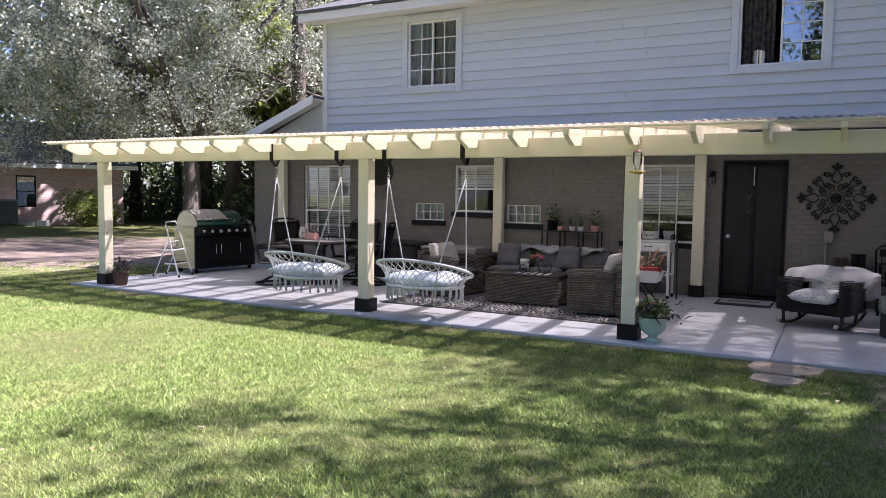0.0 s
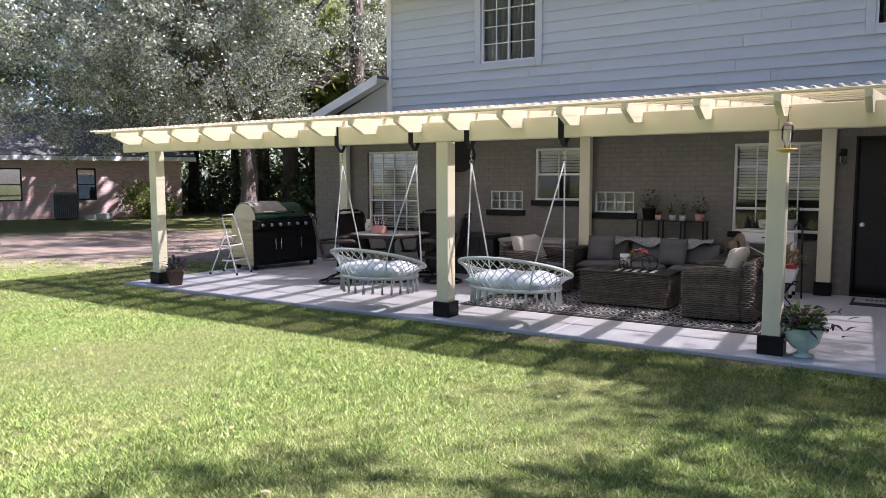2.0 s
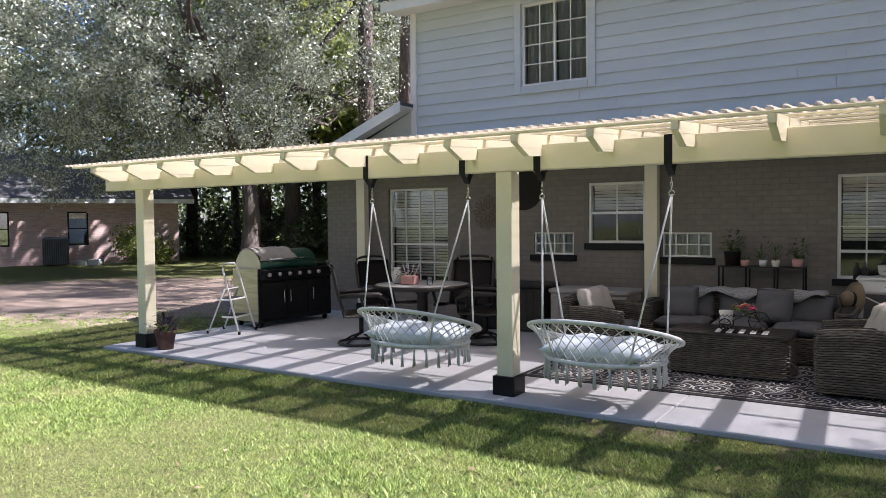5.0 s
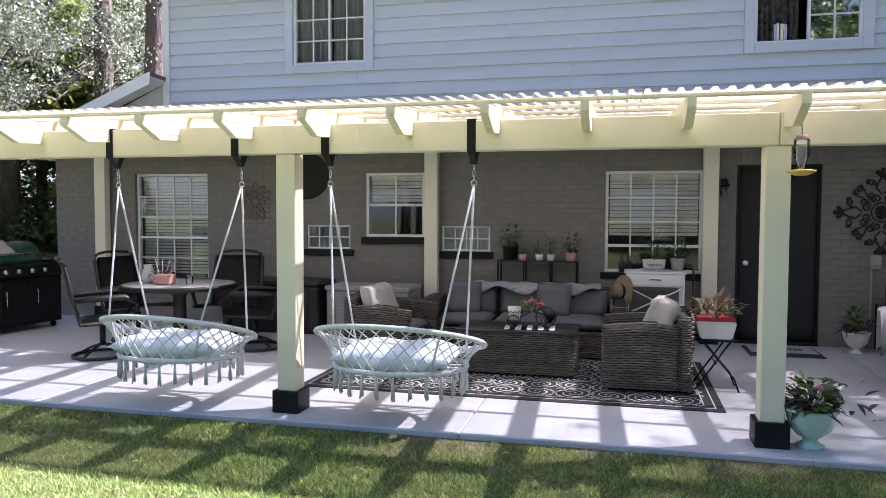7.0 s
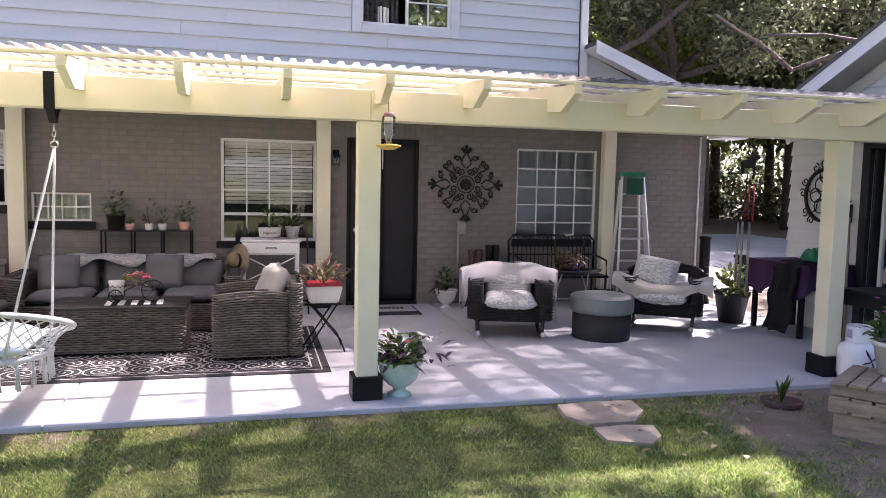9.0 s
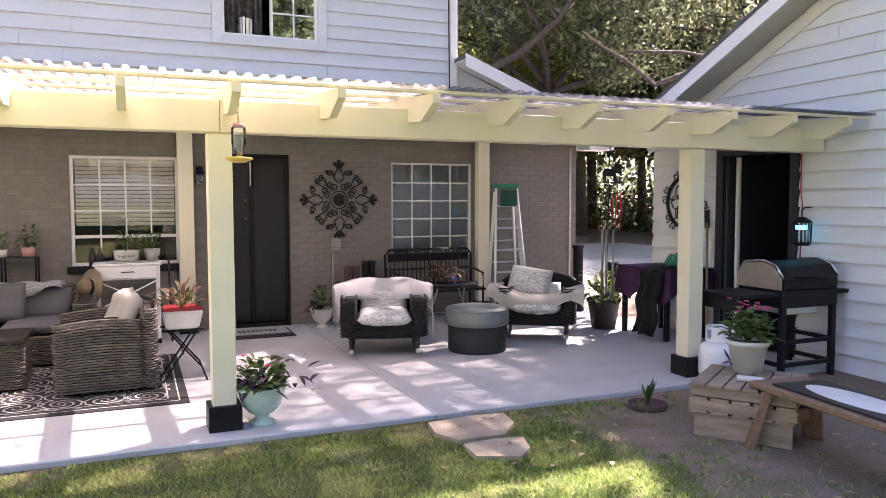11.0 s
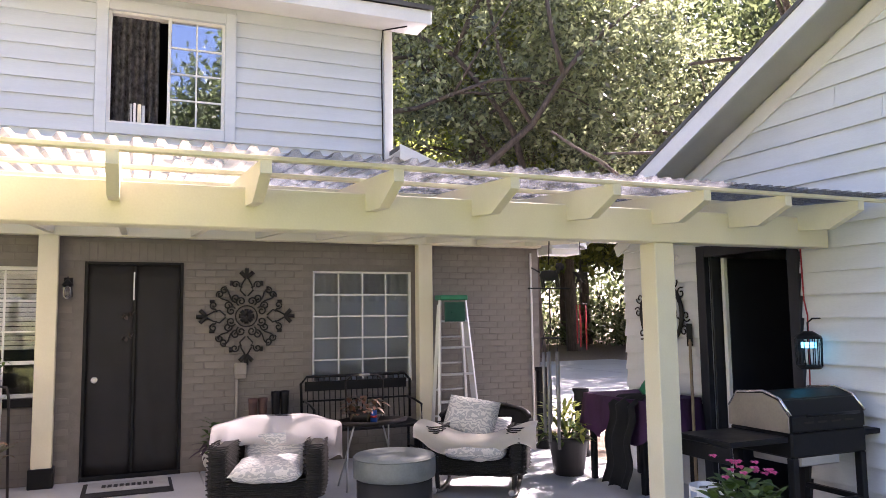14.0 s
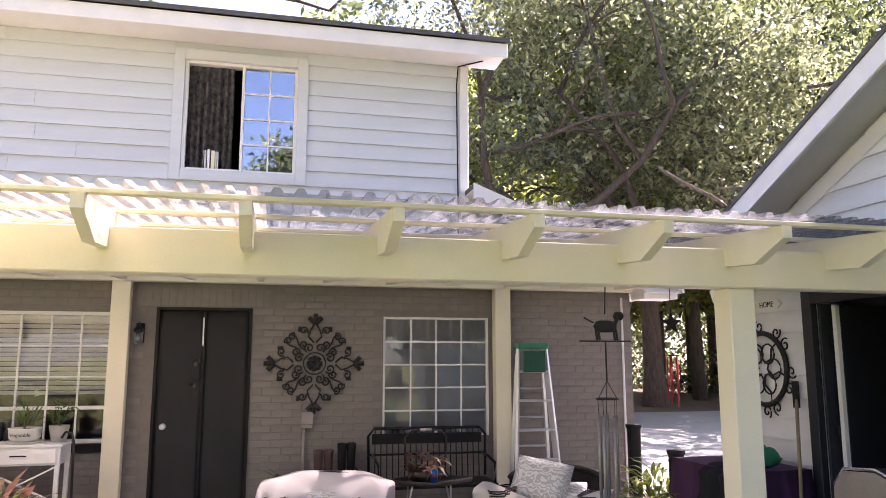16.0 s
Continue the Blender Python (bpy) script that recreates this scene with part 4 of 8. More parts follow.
def tree(label, at, height, bole, r, lobes, material, bark, seed, clumps=900, per=26, leaf=0.1, clump_r=0.9, lean=(0, 0), limbs=5, group=""):
    t = thing("tree", label, "tree", Matrix.Translation((at[0], at[1], LAWN - 0.02)), group)
    rng = np.random.default_rng(seed)
    bm = B()
    top = Vector((lean[0], lean[1], bole))
    pts = [Vector((0, 0, 0)), Vector((lean[0] * 0.1, lean[1] * 0.1, bole * 0.12)), top * 0.5 + Vector(rng.normal(size=3)) * 0.1, top]
    tube(bm, pts, [r * 1.5, r * 1.08, r * 0.92, r * 0.75], 12)
    if limbs:
        for k in range(limbs):
            an = 2 * math.pi * (k + rng.uniform(0, 0.6)) / limbs
            limb(bm, top - Vector((0, 0, rng.uniform(0, bole * 0.15))), (math.cos(an), math.sin(an), rng.uniform(0.5, 1.3)), (height - bole) * 0.55, r * 0.5, 2, rng)
    else:
        tube(bm, [top, top + Vector((lean[0] * 0.5, lean[1] * 0.5, height - bole))], [r * 0.75, r * 0.2], 10)
    part("trunk", bm, bark, t)
    v = leaf_crown(seed + 50, lobes, clumps, per, leaf, clump_r)
    ob = new("crown", raw_mesh("crown", v, 4, material))
    ob.parent = t
    return t


tree("broad live oak with leaves coloured pale for sun glints", (-20.6, 19.3), 15, 3.2, 0.3,
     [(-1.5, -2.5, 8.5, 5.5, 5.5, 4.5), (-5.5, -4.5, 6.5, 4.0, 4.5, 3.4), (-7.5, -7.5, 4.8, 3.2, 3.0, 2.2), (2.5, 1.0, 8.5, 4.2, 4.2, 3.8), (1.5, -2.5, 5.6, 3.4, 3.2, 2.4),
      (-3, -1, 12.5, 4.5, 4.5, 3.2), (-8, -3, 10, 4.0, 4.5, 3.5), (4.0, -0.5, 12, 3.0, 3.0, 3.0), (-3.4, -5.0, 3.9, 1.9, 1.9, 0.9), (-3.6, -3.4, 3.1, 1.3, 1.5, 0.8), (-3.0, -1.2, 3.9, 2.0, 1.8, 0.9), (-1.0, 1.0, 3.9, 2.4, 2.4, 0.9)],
     M["glintleaf"], M["bark"], 11, 2100, 125, 0.05, 0.5)
tree("tall pine with reddish furrowed bark", (-15.4, 20.7), 22, 15, 0.33,
     [(0, 0, 18, 3, 3, 3.5), (0.5, 0.5, 14.5, 2.5, 2.5, 1.6)], M["darkleaf"], M["pinebark"], 12, 500, 24, 0.14, 0.8, (0.3, 0.2), 0)
tree("tall dark trunk beside the pine", (-17.5, 21.5), 21, 14, 0.26,
     [(0, 0, 16, 3, 3, 4)], M["darkleaf"], M["bark"], 13, 400, 24, 0.14, 0.8, (0.2, 0), 0)
tree("leaning live oak behind the house", (6.3, 23.0), 15, 4.5, 0.27,
     [(-1, 0, 9.5, 4.5, 4, 4), (3, 1, 10, 4, 4, 3.5), (1, -1, 13, 5, 4, 3), (4.5, -2, 7.5, 3, 3, 2.5)], M["backleaf"], M["bark"], 14, 900, 46, 0.085, 0.66, (-0.9, 0), 5)
tree("leaning live oak behind the house", (8.2, 23.5), 15, 5.5, 0.24,
     [(1, 0, 10, 4.5, 4, 4), (4, 1, 12, 4, 4, 3), (3.5, -2, 8, 3.5, 3, 3)], M["backleaf"], M["bark"], 15, 850, 46, 0.085, 0.66, (1.3, 0), 5)
tree("shade oak beyond the workshop", (12.8, 14.3), 13, 4.0, 0.4,
     [(-1, -1, 8.5, 4.2, 3.4, 2.6), (-4.6, 1.6, 9.4, 2.2, 2.0, 1.1), (-6.0, -1.7, 9.3, 1.9, 1.1, 0.8), (-4.0, -1.9, 9.4, 2.0, 1.2, 0.8), (2, 0, 10, 3.5, 3.5, 3)], M["darkleaf"], M["bark"], 16, 850, 30, 0.085, 0.7, (0, 0), 5)
tree("wide shade oak reaching over the workshop", (11.2, 6.0), 13, 4.0, 0.4,
     [(-5.2, 0.2, 8.8, 2.6, 1.5, 1.0), (-7.7, 1.5, 9.0, 1.1, 0.9, 0.6), (-4.2, -2.2, 8.4, 2.6, 1.8, 1.0), (-5.0, 4.4, 9.0, 2.6, 1.9, 1.1), (-1.5, 1.5, 10, 3.5, 3, 2.4), (-4.7, 2.3, 9.0, 2.4, 1.3, 0.9)], M["glintleaf"], M["bark"], 17, 760, 30, 0.08, 0.62, (-1.0, 0.3), 6)
tree("dark trunk beside the driveway", (9.6, 27.5), 17, 9, 0.3, [(0, 0, 12, 3.5, 3.5, 4)], M["yellowleaf"], M["bark"], 18, 600, 26, 0.12, 0.8, (0.1, 0), 0)
tree("dark trunk beside the driveway", (13.0, 29.5), 18, 9, 0.34, [(0, 0, 11, 4, 4, 5)], M["yellowleaf"], M["pinebark"], 19, 700, 26, 0.12, 0.8, (0.0, 0), 0)

tree("tall oak behind the house", (-5.0, 23.0), 20, 11, 0.32,
     [(1.0, -5.2, 17.0, 3.0, 2.2, 1.1), (-1.8, -3.6, 17.6, 2.6, 2.0, 1.1), (0.5, -1.0, 17.5, 3.0, 2.5, 1.8)], M["darkleaf"], M["bark"], 20, 300, 26, 0.12, 0.8, (0.3, -1.0), 4)

# woods all round: a few crown meshes shared by many trees
wood_crowns = []
for k in range(3):
    lob = [(0, 0, 9.5, 3.6, 3.6, 4.5), (1.8, 0.8, 6.5, 2.8, 2.8, 2.6), (-1.8, -1, 7, 2.6, 2.6, 3.0), (0, 0.5, 13, 2.6, 2.6, 3)]
    wood_crowns.append(raw_mesh("crown", leaf_crown(70 + k, lob, 560, 22, 0.2, 1.0), 4, M["darkleaf"] if k < 2 else M["yellowleaf"]))
bm = B()
tube(bm, [(0, 0, 0), (0.1, 0, 4), (0, 0.15, 9), (0.1, 0, 13)], [0.3, 0.22, 0.17, 0.08], 8)
wood_trunk = mesh_of("trunk", bm, M["bark"])
rng = np.random.default_rng(9)
spots = []
for k in range(46):
    a = radians(-52 + 104 * (k + rng.uniform(-0.3, 0.3)) / 45)
    d = rng.uniform(33, 47)
    spots.append((-3 - d * math.sin(a), 4 + d * math.cos(a)))
for x, y in spots + [(-26, 27), (-22, 31), (-30, 29), (-17, 31), (-13, 29), (20, 24), (22, 16), (17, 33), (-44, 22), (-47, 12), (-30, -16), (-22, -24), (-14, -19), (-7, -26), (0, -20), (7, -24), (14, -18), (20, -10), (-36, -6), (-18, -30), (3, -31), (3, -13), (12, -12), (-17, -14)]:
    if -38 < x < -27 and 6 < y < 25:
        continue
    t = thing("woodland_tree", "leafy woodland tree at the edge of the lawn", "tree", group="woods round the lawn")
    t.matrix_basis = Matrix.Translation((x, y, LAWN - 0.03)) @ Euler((0, 0, rng.uniform(0, 6.3))).to_matrix().to_4x4() @ Matrix.Scale(rng.uniform(0.85, 1.35), 4)
    piece("trunk", wood_trunk, t, Matrix.Identity(4))
    piece("crown", wood_crowns[int(rng.integers(0, 3))], t, Matrix.Identity(4))


def undergrowth():
    rng = np.random.default_rng(21)
    lob = []
    for k in range(70):
        a = radians(-55 + 110 * k / 69)
        d = rng.uniform(30, 42)
        x, y = -3 - d * math.sin(a), 4 + d * math.cos(a)
        if 5 < x < 20 or (-37 < x < -27 and y < 25):
            d += 9
            x, y = -3 - d * math.sin(a), 4 + d * math.cos(a)
        s = rng.uniform(0.8, 2.2)
        lob.append((x, y, s * 0.6, 2.2, 2.2, s))
    v = leaf_crown(22, lob, 2400, 20, 0.16, 0.8)
    tagged(new("undergrowth", raw_mesh("undergrowth", v, 4, M["darkleaf"])), "tangled dark shrubs at the wood's edge", "shrubs", kind="stuff")


undergrowth()


def far_wood_edge():
    """Dense leafy wall of the woods, behind the single trees."""
    rng = np.random.default_rng(23)
    lob = []
    for k in range(64):
        a = radians(-60 + 120 * k / 63)
        d = rng.uniform(50, 58)
        x, y = -3 - d * math.sin(a), 4 + d * math.cos(a)
        s = rng.uniform(3.0, 5.5)
        lob.append((x, y, s * 0.8, 3.2, 3.2, s))
        if k % 2:
            lob.append((x, y + 2, s * 2.1, 3.2, 3.2, s * 0.9))
    v = leaf_crown(24, lob, 3600, 22, 0.24, 1.3)
    tagged(new("far_woods", raw_mesh("far_woods", v, 4, M["darkleaf"])), "dense leafy wood closing the far lawn", "woods", kind="stuff")


far_wood_edge()


def neighbour_house():
    """Single-storey brick house across the lawn."""
    m = Matrix.Translation((-28.9, 23.0, LAWN)) @ Euler((0, 0, radians(-119))).to_matrix().to_4x4()
    h = thing("neighbour_house", "low pink brick house across the lawn", "house", m)
    holes = [(3.45, 4.2, 0.75, 2.1), (6.2, 7.5, 0.75, 2.1), (11.5, 12.8, 0.9, 2.1)]
    bm = holed_wall(B(), 0, 16, 0, 2.5, -0.2, 0.0, holes)
    bm.transform(Matrix.Scale(-1, 4, (0, 1, 0)))
    bmesh.ops.recalc_face_normals(bm, faces=bm.faces)
    part("wall", bm, M["pinkbrick"], h)
    for w in ((0, 0.2, -8, -0.001), (15.8, 16, -8, -0.001), (0, 16, -8.2, -8.001)):
        part("wall", span(B(), *w, 0, 2.5), M["pinkbrick"], h)
    bm = B()
    for ya, yb in ((0.5, -4), (-8.5, -4)):
        a = [(-0.6, ya, 2.55), (16.6, ya, 2.55), (16.6, yb, 4.6), (-0.6, yb, 4.6)]
        lo = [bm.verts.new(p) for p in a]
        hi = [bm.verts.new((p[0], p[1], p[2] + 0.08)) for p in a]
        bm.faces.new(lo), bm.faces.new(hi[::-1])
        for q in range(4):
            bm.faces.new((lo[q], lo[(q + 1) % 4], hi[(q + 1) % 4], hi[q]))
    bmesh.ops.recalc_face_normals(bm, faces=bm.faces)
    part("roof", bm, M["shingle"], h)
    bm = B()
    span(bm, -0.6, 16.6, 0.48, 0.52, 2.42, 2.6, 0.004)
    span(bm, -0.6, 16.6, 0.2, 0.48, 2.44, 2.46)
    part("fascia", bm, M["white"], h)
    for x0, x1, z0, z1 in holes:
        bm = B()
        span(bm, x0, x0 + 0.06, 0.05, 0.12, z0, z1), span(bm, x1 - 0.06, x1, 0.05, 0.12, z0, z1)
        span(bm, x0, x1, 0.05, 0.12, z1 - 0.06, z1), span(bm, x0, x1, 0.05, 0.12, z0, z0 + 0.06)
        span(bm, x0, x1, 0.06, 0.1, (z0 + z1) / 2 - 0.02, (z0 + z1) / 2 + 0.02)
        w = part("window", bm, M["black"], h)
        bm = B()
        span(bm, x0 + 0.06, x1 - 0.06, 0.07, 0.08, z0 + 0.06, z1 - 0.06)
        part("pane", bm, M["glass_far"], w)


neighbour_house()

# ---------- more materials ----------
M["wicker"] = surface("grey_brown_wicker", (0.185, 0.158, 0.128), (0.07, 0.058, 0.048), 0.55, scale=14, fine=120, bump=0.3, island=0.25)
M["wicker_dark"] = surface("dark_wicker", (0.028, 0.026, 0.026), (0.014, 0.013, 0.013), 0.5, spec=0.25, scale=14, fine=150, bump=0.4, island=0.2)
# near-black: shade inside gaps and slots put into the colour
M["core"] = surface("gap_shade_colour", (0.03, 0.026, 0.022), (0.02, 0.017, 0.015), 0.8, bump=0)
M["grey_cloth"] = surface("grey_cushion_cloth", (0.135, 0.135, 0.14), (0.10, 0.10, 0.105), 0.9, scale=5, fine=260, bump=0.25)
M["taupe_cloth"] = surface("pale_taupe_pillow", (0.46, 0.44, 0.41), (0.38, 0.36, 0.33), 0.9, scale=5, fine=260, bump=0.25)
M["print_cloth"] = print_fabric("leaf_print_cushion", (0.68, 0.67, 0.65), (0.42, 0.44, 0.45))
M["pink_cloth"] = surface("pale_pink_throw", (0.90, 0.875, 0.88), (0.84, 0.81, 0.82), 0.95, scale=5, fine=200, bump=0.3)
M["cream_cloth"] = surface("cream_throw", (0.84, 0.81, 0.75), (0.76, 0.73, 0.67), 0.95, scale=5, fine=200, bump=0.3)
M["swing_rope"] = surface("white_cotton_rope", (0.74, 0.75, 0.74), (0.6, 0.61, 0.61), 0.9, scale=30, fine=300, bump=0.5)
M["swing_pad"] = surface("pale_blue_swing_cushion", (0.70, 0.77, 0.83), (0.60, 0.67, 0.74), 0.9, scale=4, fine=150, bump=0.25)
M["steel"] = surface("brushed_steel", (0.62, 0.61, 0.58), (0.50, 0.49, 0.46), 0.32, metal=0.9, scale=3, fine=90, bump=0.08, stretch=(1, 1, 8))
M["chrome"] = surface("bright_metal", (0.75, 0.75, 0.75), (0.65, 0.65, 0.65), 0.2, metal=1.0, bump=0.02)
M["alu"] = surface("ladder_aluminium", (0.62, 0.63, 0.64), (0.52, 0.53, 0.54), 0.4, metal=0.75, bump=0.05)
M["tank"] = surface("white_tank_enamel", (0.85, 0.85, 0.85), (0.78, 0.78, 0.78), 0.35, bump=0.03)
M["green_plastic"] = surface("green_plastic", (0.02, 0.25, 0.13), (0.015, 0.18, 0.09), 0.4, bump=0.04)
M["green_enamel"] = surface("dark_green_enamel", (0.015, 0.09, 0.06), (0.01, 0.06, 0.04), 0.3, bump=0.03)
M["stone_top"] = surface("mottled_stone_tabletop", (0.5, 0.49, 0.47), (0.36, 0.35, 0.34), 0.35, scale=20, fine=90, bump=0.05)
M["dark_metal"] = surface("dark_bronze_metal", (0.045, 0.038, 0.035), (0.028, 0.024, 0.022), 0.45, metal=0.4, scale=12, bump=0.15)
M["sling"] = surface("dark_brown_sling", (0.04, 0.033, 0.031), (0.025, 0.02, 0.019), 0.7, fine=250, bump=0.3)
M["resin"] = surface("dark_brown_resin", (0.035, 0.032, 0.031), (0.02, 0.018, 0.018), 0.55, fine=120, bump=0.2)
M["resin_grey"] = surface("pale_grey_resin", (0.36, 0.35, 0.33), (0.29, 0.28, 0.265), 0.6, fine=120, bump=0.15)
M["terracotta"] = surface("dark_terracotta", (0.12, 0.06, 0.05), (0.07, 0.04, 0.035), 0.8, bump=0.2)
M["mint"] = surface("mint_glazed_ceramic", (0.50, 0.68, 0.60), (0.38, 0.56, 0.48), 0.25, scale=8, bump=0.05, coat=0.4)
M["white_pot"] = surface("off_white_plastic_pot", (0.72, 0.71, 0.68), (0.62, 0.61, 0.58), 0.5, bump=0.05)
M["pink_pot"] = surface("pink_ceramic", (0.65, 0.36, 0.33), (0.55, 0.29, 0.26), 0.5, bump=0.05)
M["soil"] = surface("potting_soil", (0.05, 0.038, 0.03), (0.03, 0.022, 0.018), 0.95, fine=90, bump=0.6)
M["leaf"] = foliage("garden_leaves", (0.13, 0.20, 0.05), (0.04, 0.08, 0.02), 0.45, 0.3)
M["purpleleaf"] = foliage("purple_leaves", (0.10, 0.045, 0.09), (0.035, 0.02, 0.035), 0.5, 0.2)
M["redleaf"] = foliage("reddish_leaves", (0.22, 0.10, 0.07), (0.07, 0.07, 0.03), 0.5, 0.25)
M["pinkflower"] = foliage("pink_petals", (0.75, 0.16, 0.32), (0.55, 0.06, 0.18), 0.6, 0.3)
M["peachflower"] = foliage("peach_petals", (0.80, 0.40, 0.32), (0.55, 0.16, 0.16), 0.6, 0.3)
M["whiteflower"] = foliage("white_orchid_petals", (0.85, 0.85, 0.84), (0.72, 0.71, 0.72), 0.5, 0.3)
M["red"] = surface("red_enamel", (0.40, 0.025, 0.035), (0.30, 0.015, 0.025), 0.4, bump=0.03)
M["old_wood"] = surface("weathered_pallet_wood", (0.40, 0.31, 0.22), (0.22, 0.165, 0.115), 0.85, scale=4, fine=40, bump=0.5, stretch=(1, 6, 6), vary=0.15)
M["wood"] = surface("brown_bench_wood", (0.27, 0.17, 0.10), (0.17, 0.10, 0.06), 0.75, scale=4, fine=40, bump=0.3, stretch=(6, 1, 6))
M["purple_cloth"] = surface("purple_tablecloth", (0.075, 0.025, 0.09), (0.045, 0.014, 0.055), 0.85, fine=200, bump=0.2)
M["char_cloth"] = surface("charcoal_cloth", (0.035, 0.036, 0.038), (0.022, 0.023, 0.025), 0.9, fine=200, bump=0.3)
M["rug"] = surface("dark_rug_pile", (0.035, 0.033, 0.034), (0.022, 0.021, 0.022), 0.95, fine=300, bump=0.4)
M["rug_line"] = surface("pale_rug_pattern", (0.58, 0.57, 0.55), (0.46, 0.45, 0.43), 0.95, fine=300, bump=0.4)
M["mat_pale"] = surface("pale_door_mat", (0.48, 0.48, 0.48), (0.36, 0.36, 0.36), 0.95, fine=300, bump=0.4)
M["flagstone"] = surface("tan_flagstone", (0.50, 0.41, 0.30), (0.31, 0.25, 0.18), 0.85, scale=5, fine=60, bump=0.5, stain=0.3)
M["ottoman_top"] = surface("grey_green_vinyl", (0.20, 0.225, 0.225), (0.145, 0.165, 0.165), 0.45, scale=5, fine=60, bump=0.15)
M["straw"] = surface("straw_hat", (0.32, 0.25, 0.16), (0.2, 0.15, 0.09), 0.85, fine=200, bump=0.4)
M["yellow_plastic"] = surface("yellow_feeder_base", (0.75, 0.55, 0.12), (0.62, 0.44, 0.08), 0.4, bump=0.02)
M["blue_can"] = surface("blue_can_print", (0.02, 0.10, 0.42), (0.015, 0.07, 0.3), 0.3, metal=0.5, bump=0.0)
M["clear"] = pane_glass("clear_glass", (0.97, 0.98, 0.98), 0.05)
M["copper"] = surface("warm_brown_metal", (0.22, 0.12, 0.07), (0.13, 0.07, 0.04), 0.45, metal=0.6, bump=0.1)
M["tan_steel"] = surface("warm_brushed_steel", (0.52, 0.46, 0.38), (0.34, 0.30, 0.24), 0.36, metal=0.8, scale=3, fine=90, bump=0.06, stretch=(1, 1, 8))
M["lid_towel"] = surface("pale_grey_towel", (0.72, 0.69, 0.63), (0.58, 0.55, 0.50), 0.9, scale=6, fine=220, bump=0.3)
M["unit_grey"] = surface("weathered_dark_grey_metal", (0.15, 0.15, 0.15), (0.10, 0.10, 0.10), 0.6, scale=4, bump=0.1)
M["tan_lid"] = surface("sunlit_steel_lid", (0.55, 0.50, 0.42), (0.42, 0.38, 0.32), 0.38, metal=0.7, scale=4, bump=0.06)
GLOW = bpy.data.materials.new("blue_zapper_light")
GLOW.use_nodes = True
GLOW.node_tree.nodes["Principled BSDF"].inputs["Emission Color"].default_value = (0.05, 0.6, 0.9, 1)
GLOW.node_tree.nodes["Principled BSDF"].inputs["Emission Strength"].default_value = 0.6


def at(x, y, z=0.0, turn=0.0, s=1.0):
    return Matrix.Translation((x, y, z)) @ Euler((0, 0, radians(turn))).to_matrix().to_4x4() @ Matrix.Scale(s, 4)


def rot(rx=0, ry=0, rz=0):
    return Euler((radians(rx), radians(ry), radians(rz))).to_matrix().to_4x4()


# ---------- wicker ----------
def weave(bm, x0, x1, y0, y1, z0, z1, course=0.02, step=0.055, r=0.013, corner=0.04, sag=None):
    """Courses of strands wound round a block, passing over and under its stakes."""
    n = max(1, int((z1 - z0) / course))
    per = []
    def push(ax, ay, bx, by):
        k = max(1, int(math.hypot(bx - ax, by - ay) / step))
        for i in range(k):
            per.append((ax + (bx - ax) * i / k, ay + (by - ay) * i / k))
    push(x0 + corner, y0, x1 - corner, y0)
    push(x1 - corner, y0, x1, y0 + corner)
    push(x1, y0 + corner, x1, y1 - corner)
    push(x1, y1 - corner, x1 - corner, y1)
    push(x1 - corner, y1, x0 + corner, y1)
    push(x0 + corner, y1, x0, y1 - corner)
    push(x0, y1 - corner, x0, y0 + corner)
    push(x0, y0 + corner, x0 + corner, y0)
    cx, cy = (x0 + x1) / 2, (y0 + y1) / 2
    h = (z1 - z0) / n
    for c in range(n):
        rings = []
        for i, (x, y) in enumerate(per):
            o = 0.009 if (i + c) % 2 else -0.007
            nx = (1 if x >= x1 - 0.001 else -1 if x <= x0 + 0.001 else 0)
            ny = (1 if y >= y1 - 0.001 else -1 if y <= y0 + 0.001 else 0)
            lift = sag(x, y) * (c + 0.5) / n if sag else 0
            rings.append([bm.verts.new((x + nx * (o + e), y + ny * (o + e), z0 + h * (c + q) + lift)) for q, e in ((0.12, -0.007), (0.32, 0.003), (0.68, 0.003), (0.88, -0.007))])
        k = len(rings)
        for i in range(k):
            a, b = rings[i], rings[(i + 1) % k]
            for q in range(3):
                bm.faces.new((a[q], b[q], b[q + 1], a[q + 1])).smooth = True
    return bm


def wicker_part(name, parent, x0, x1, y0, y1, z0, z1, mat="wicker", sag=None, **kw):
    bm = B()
    # block behind the strands, coloured as the shade in their gaps
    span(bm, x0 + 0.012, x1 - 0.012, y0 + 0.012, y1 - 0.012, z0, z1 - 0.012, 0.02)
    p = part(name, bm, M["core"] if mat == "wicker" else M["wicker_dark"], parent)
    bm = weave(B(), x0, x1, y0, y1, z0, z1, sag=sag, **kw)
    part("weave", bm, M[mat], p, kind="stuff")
    return p


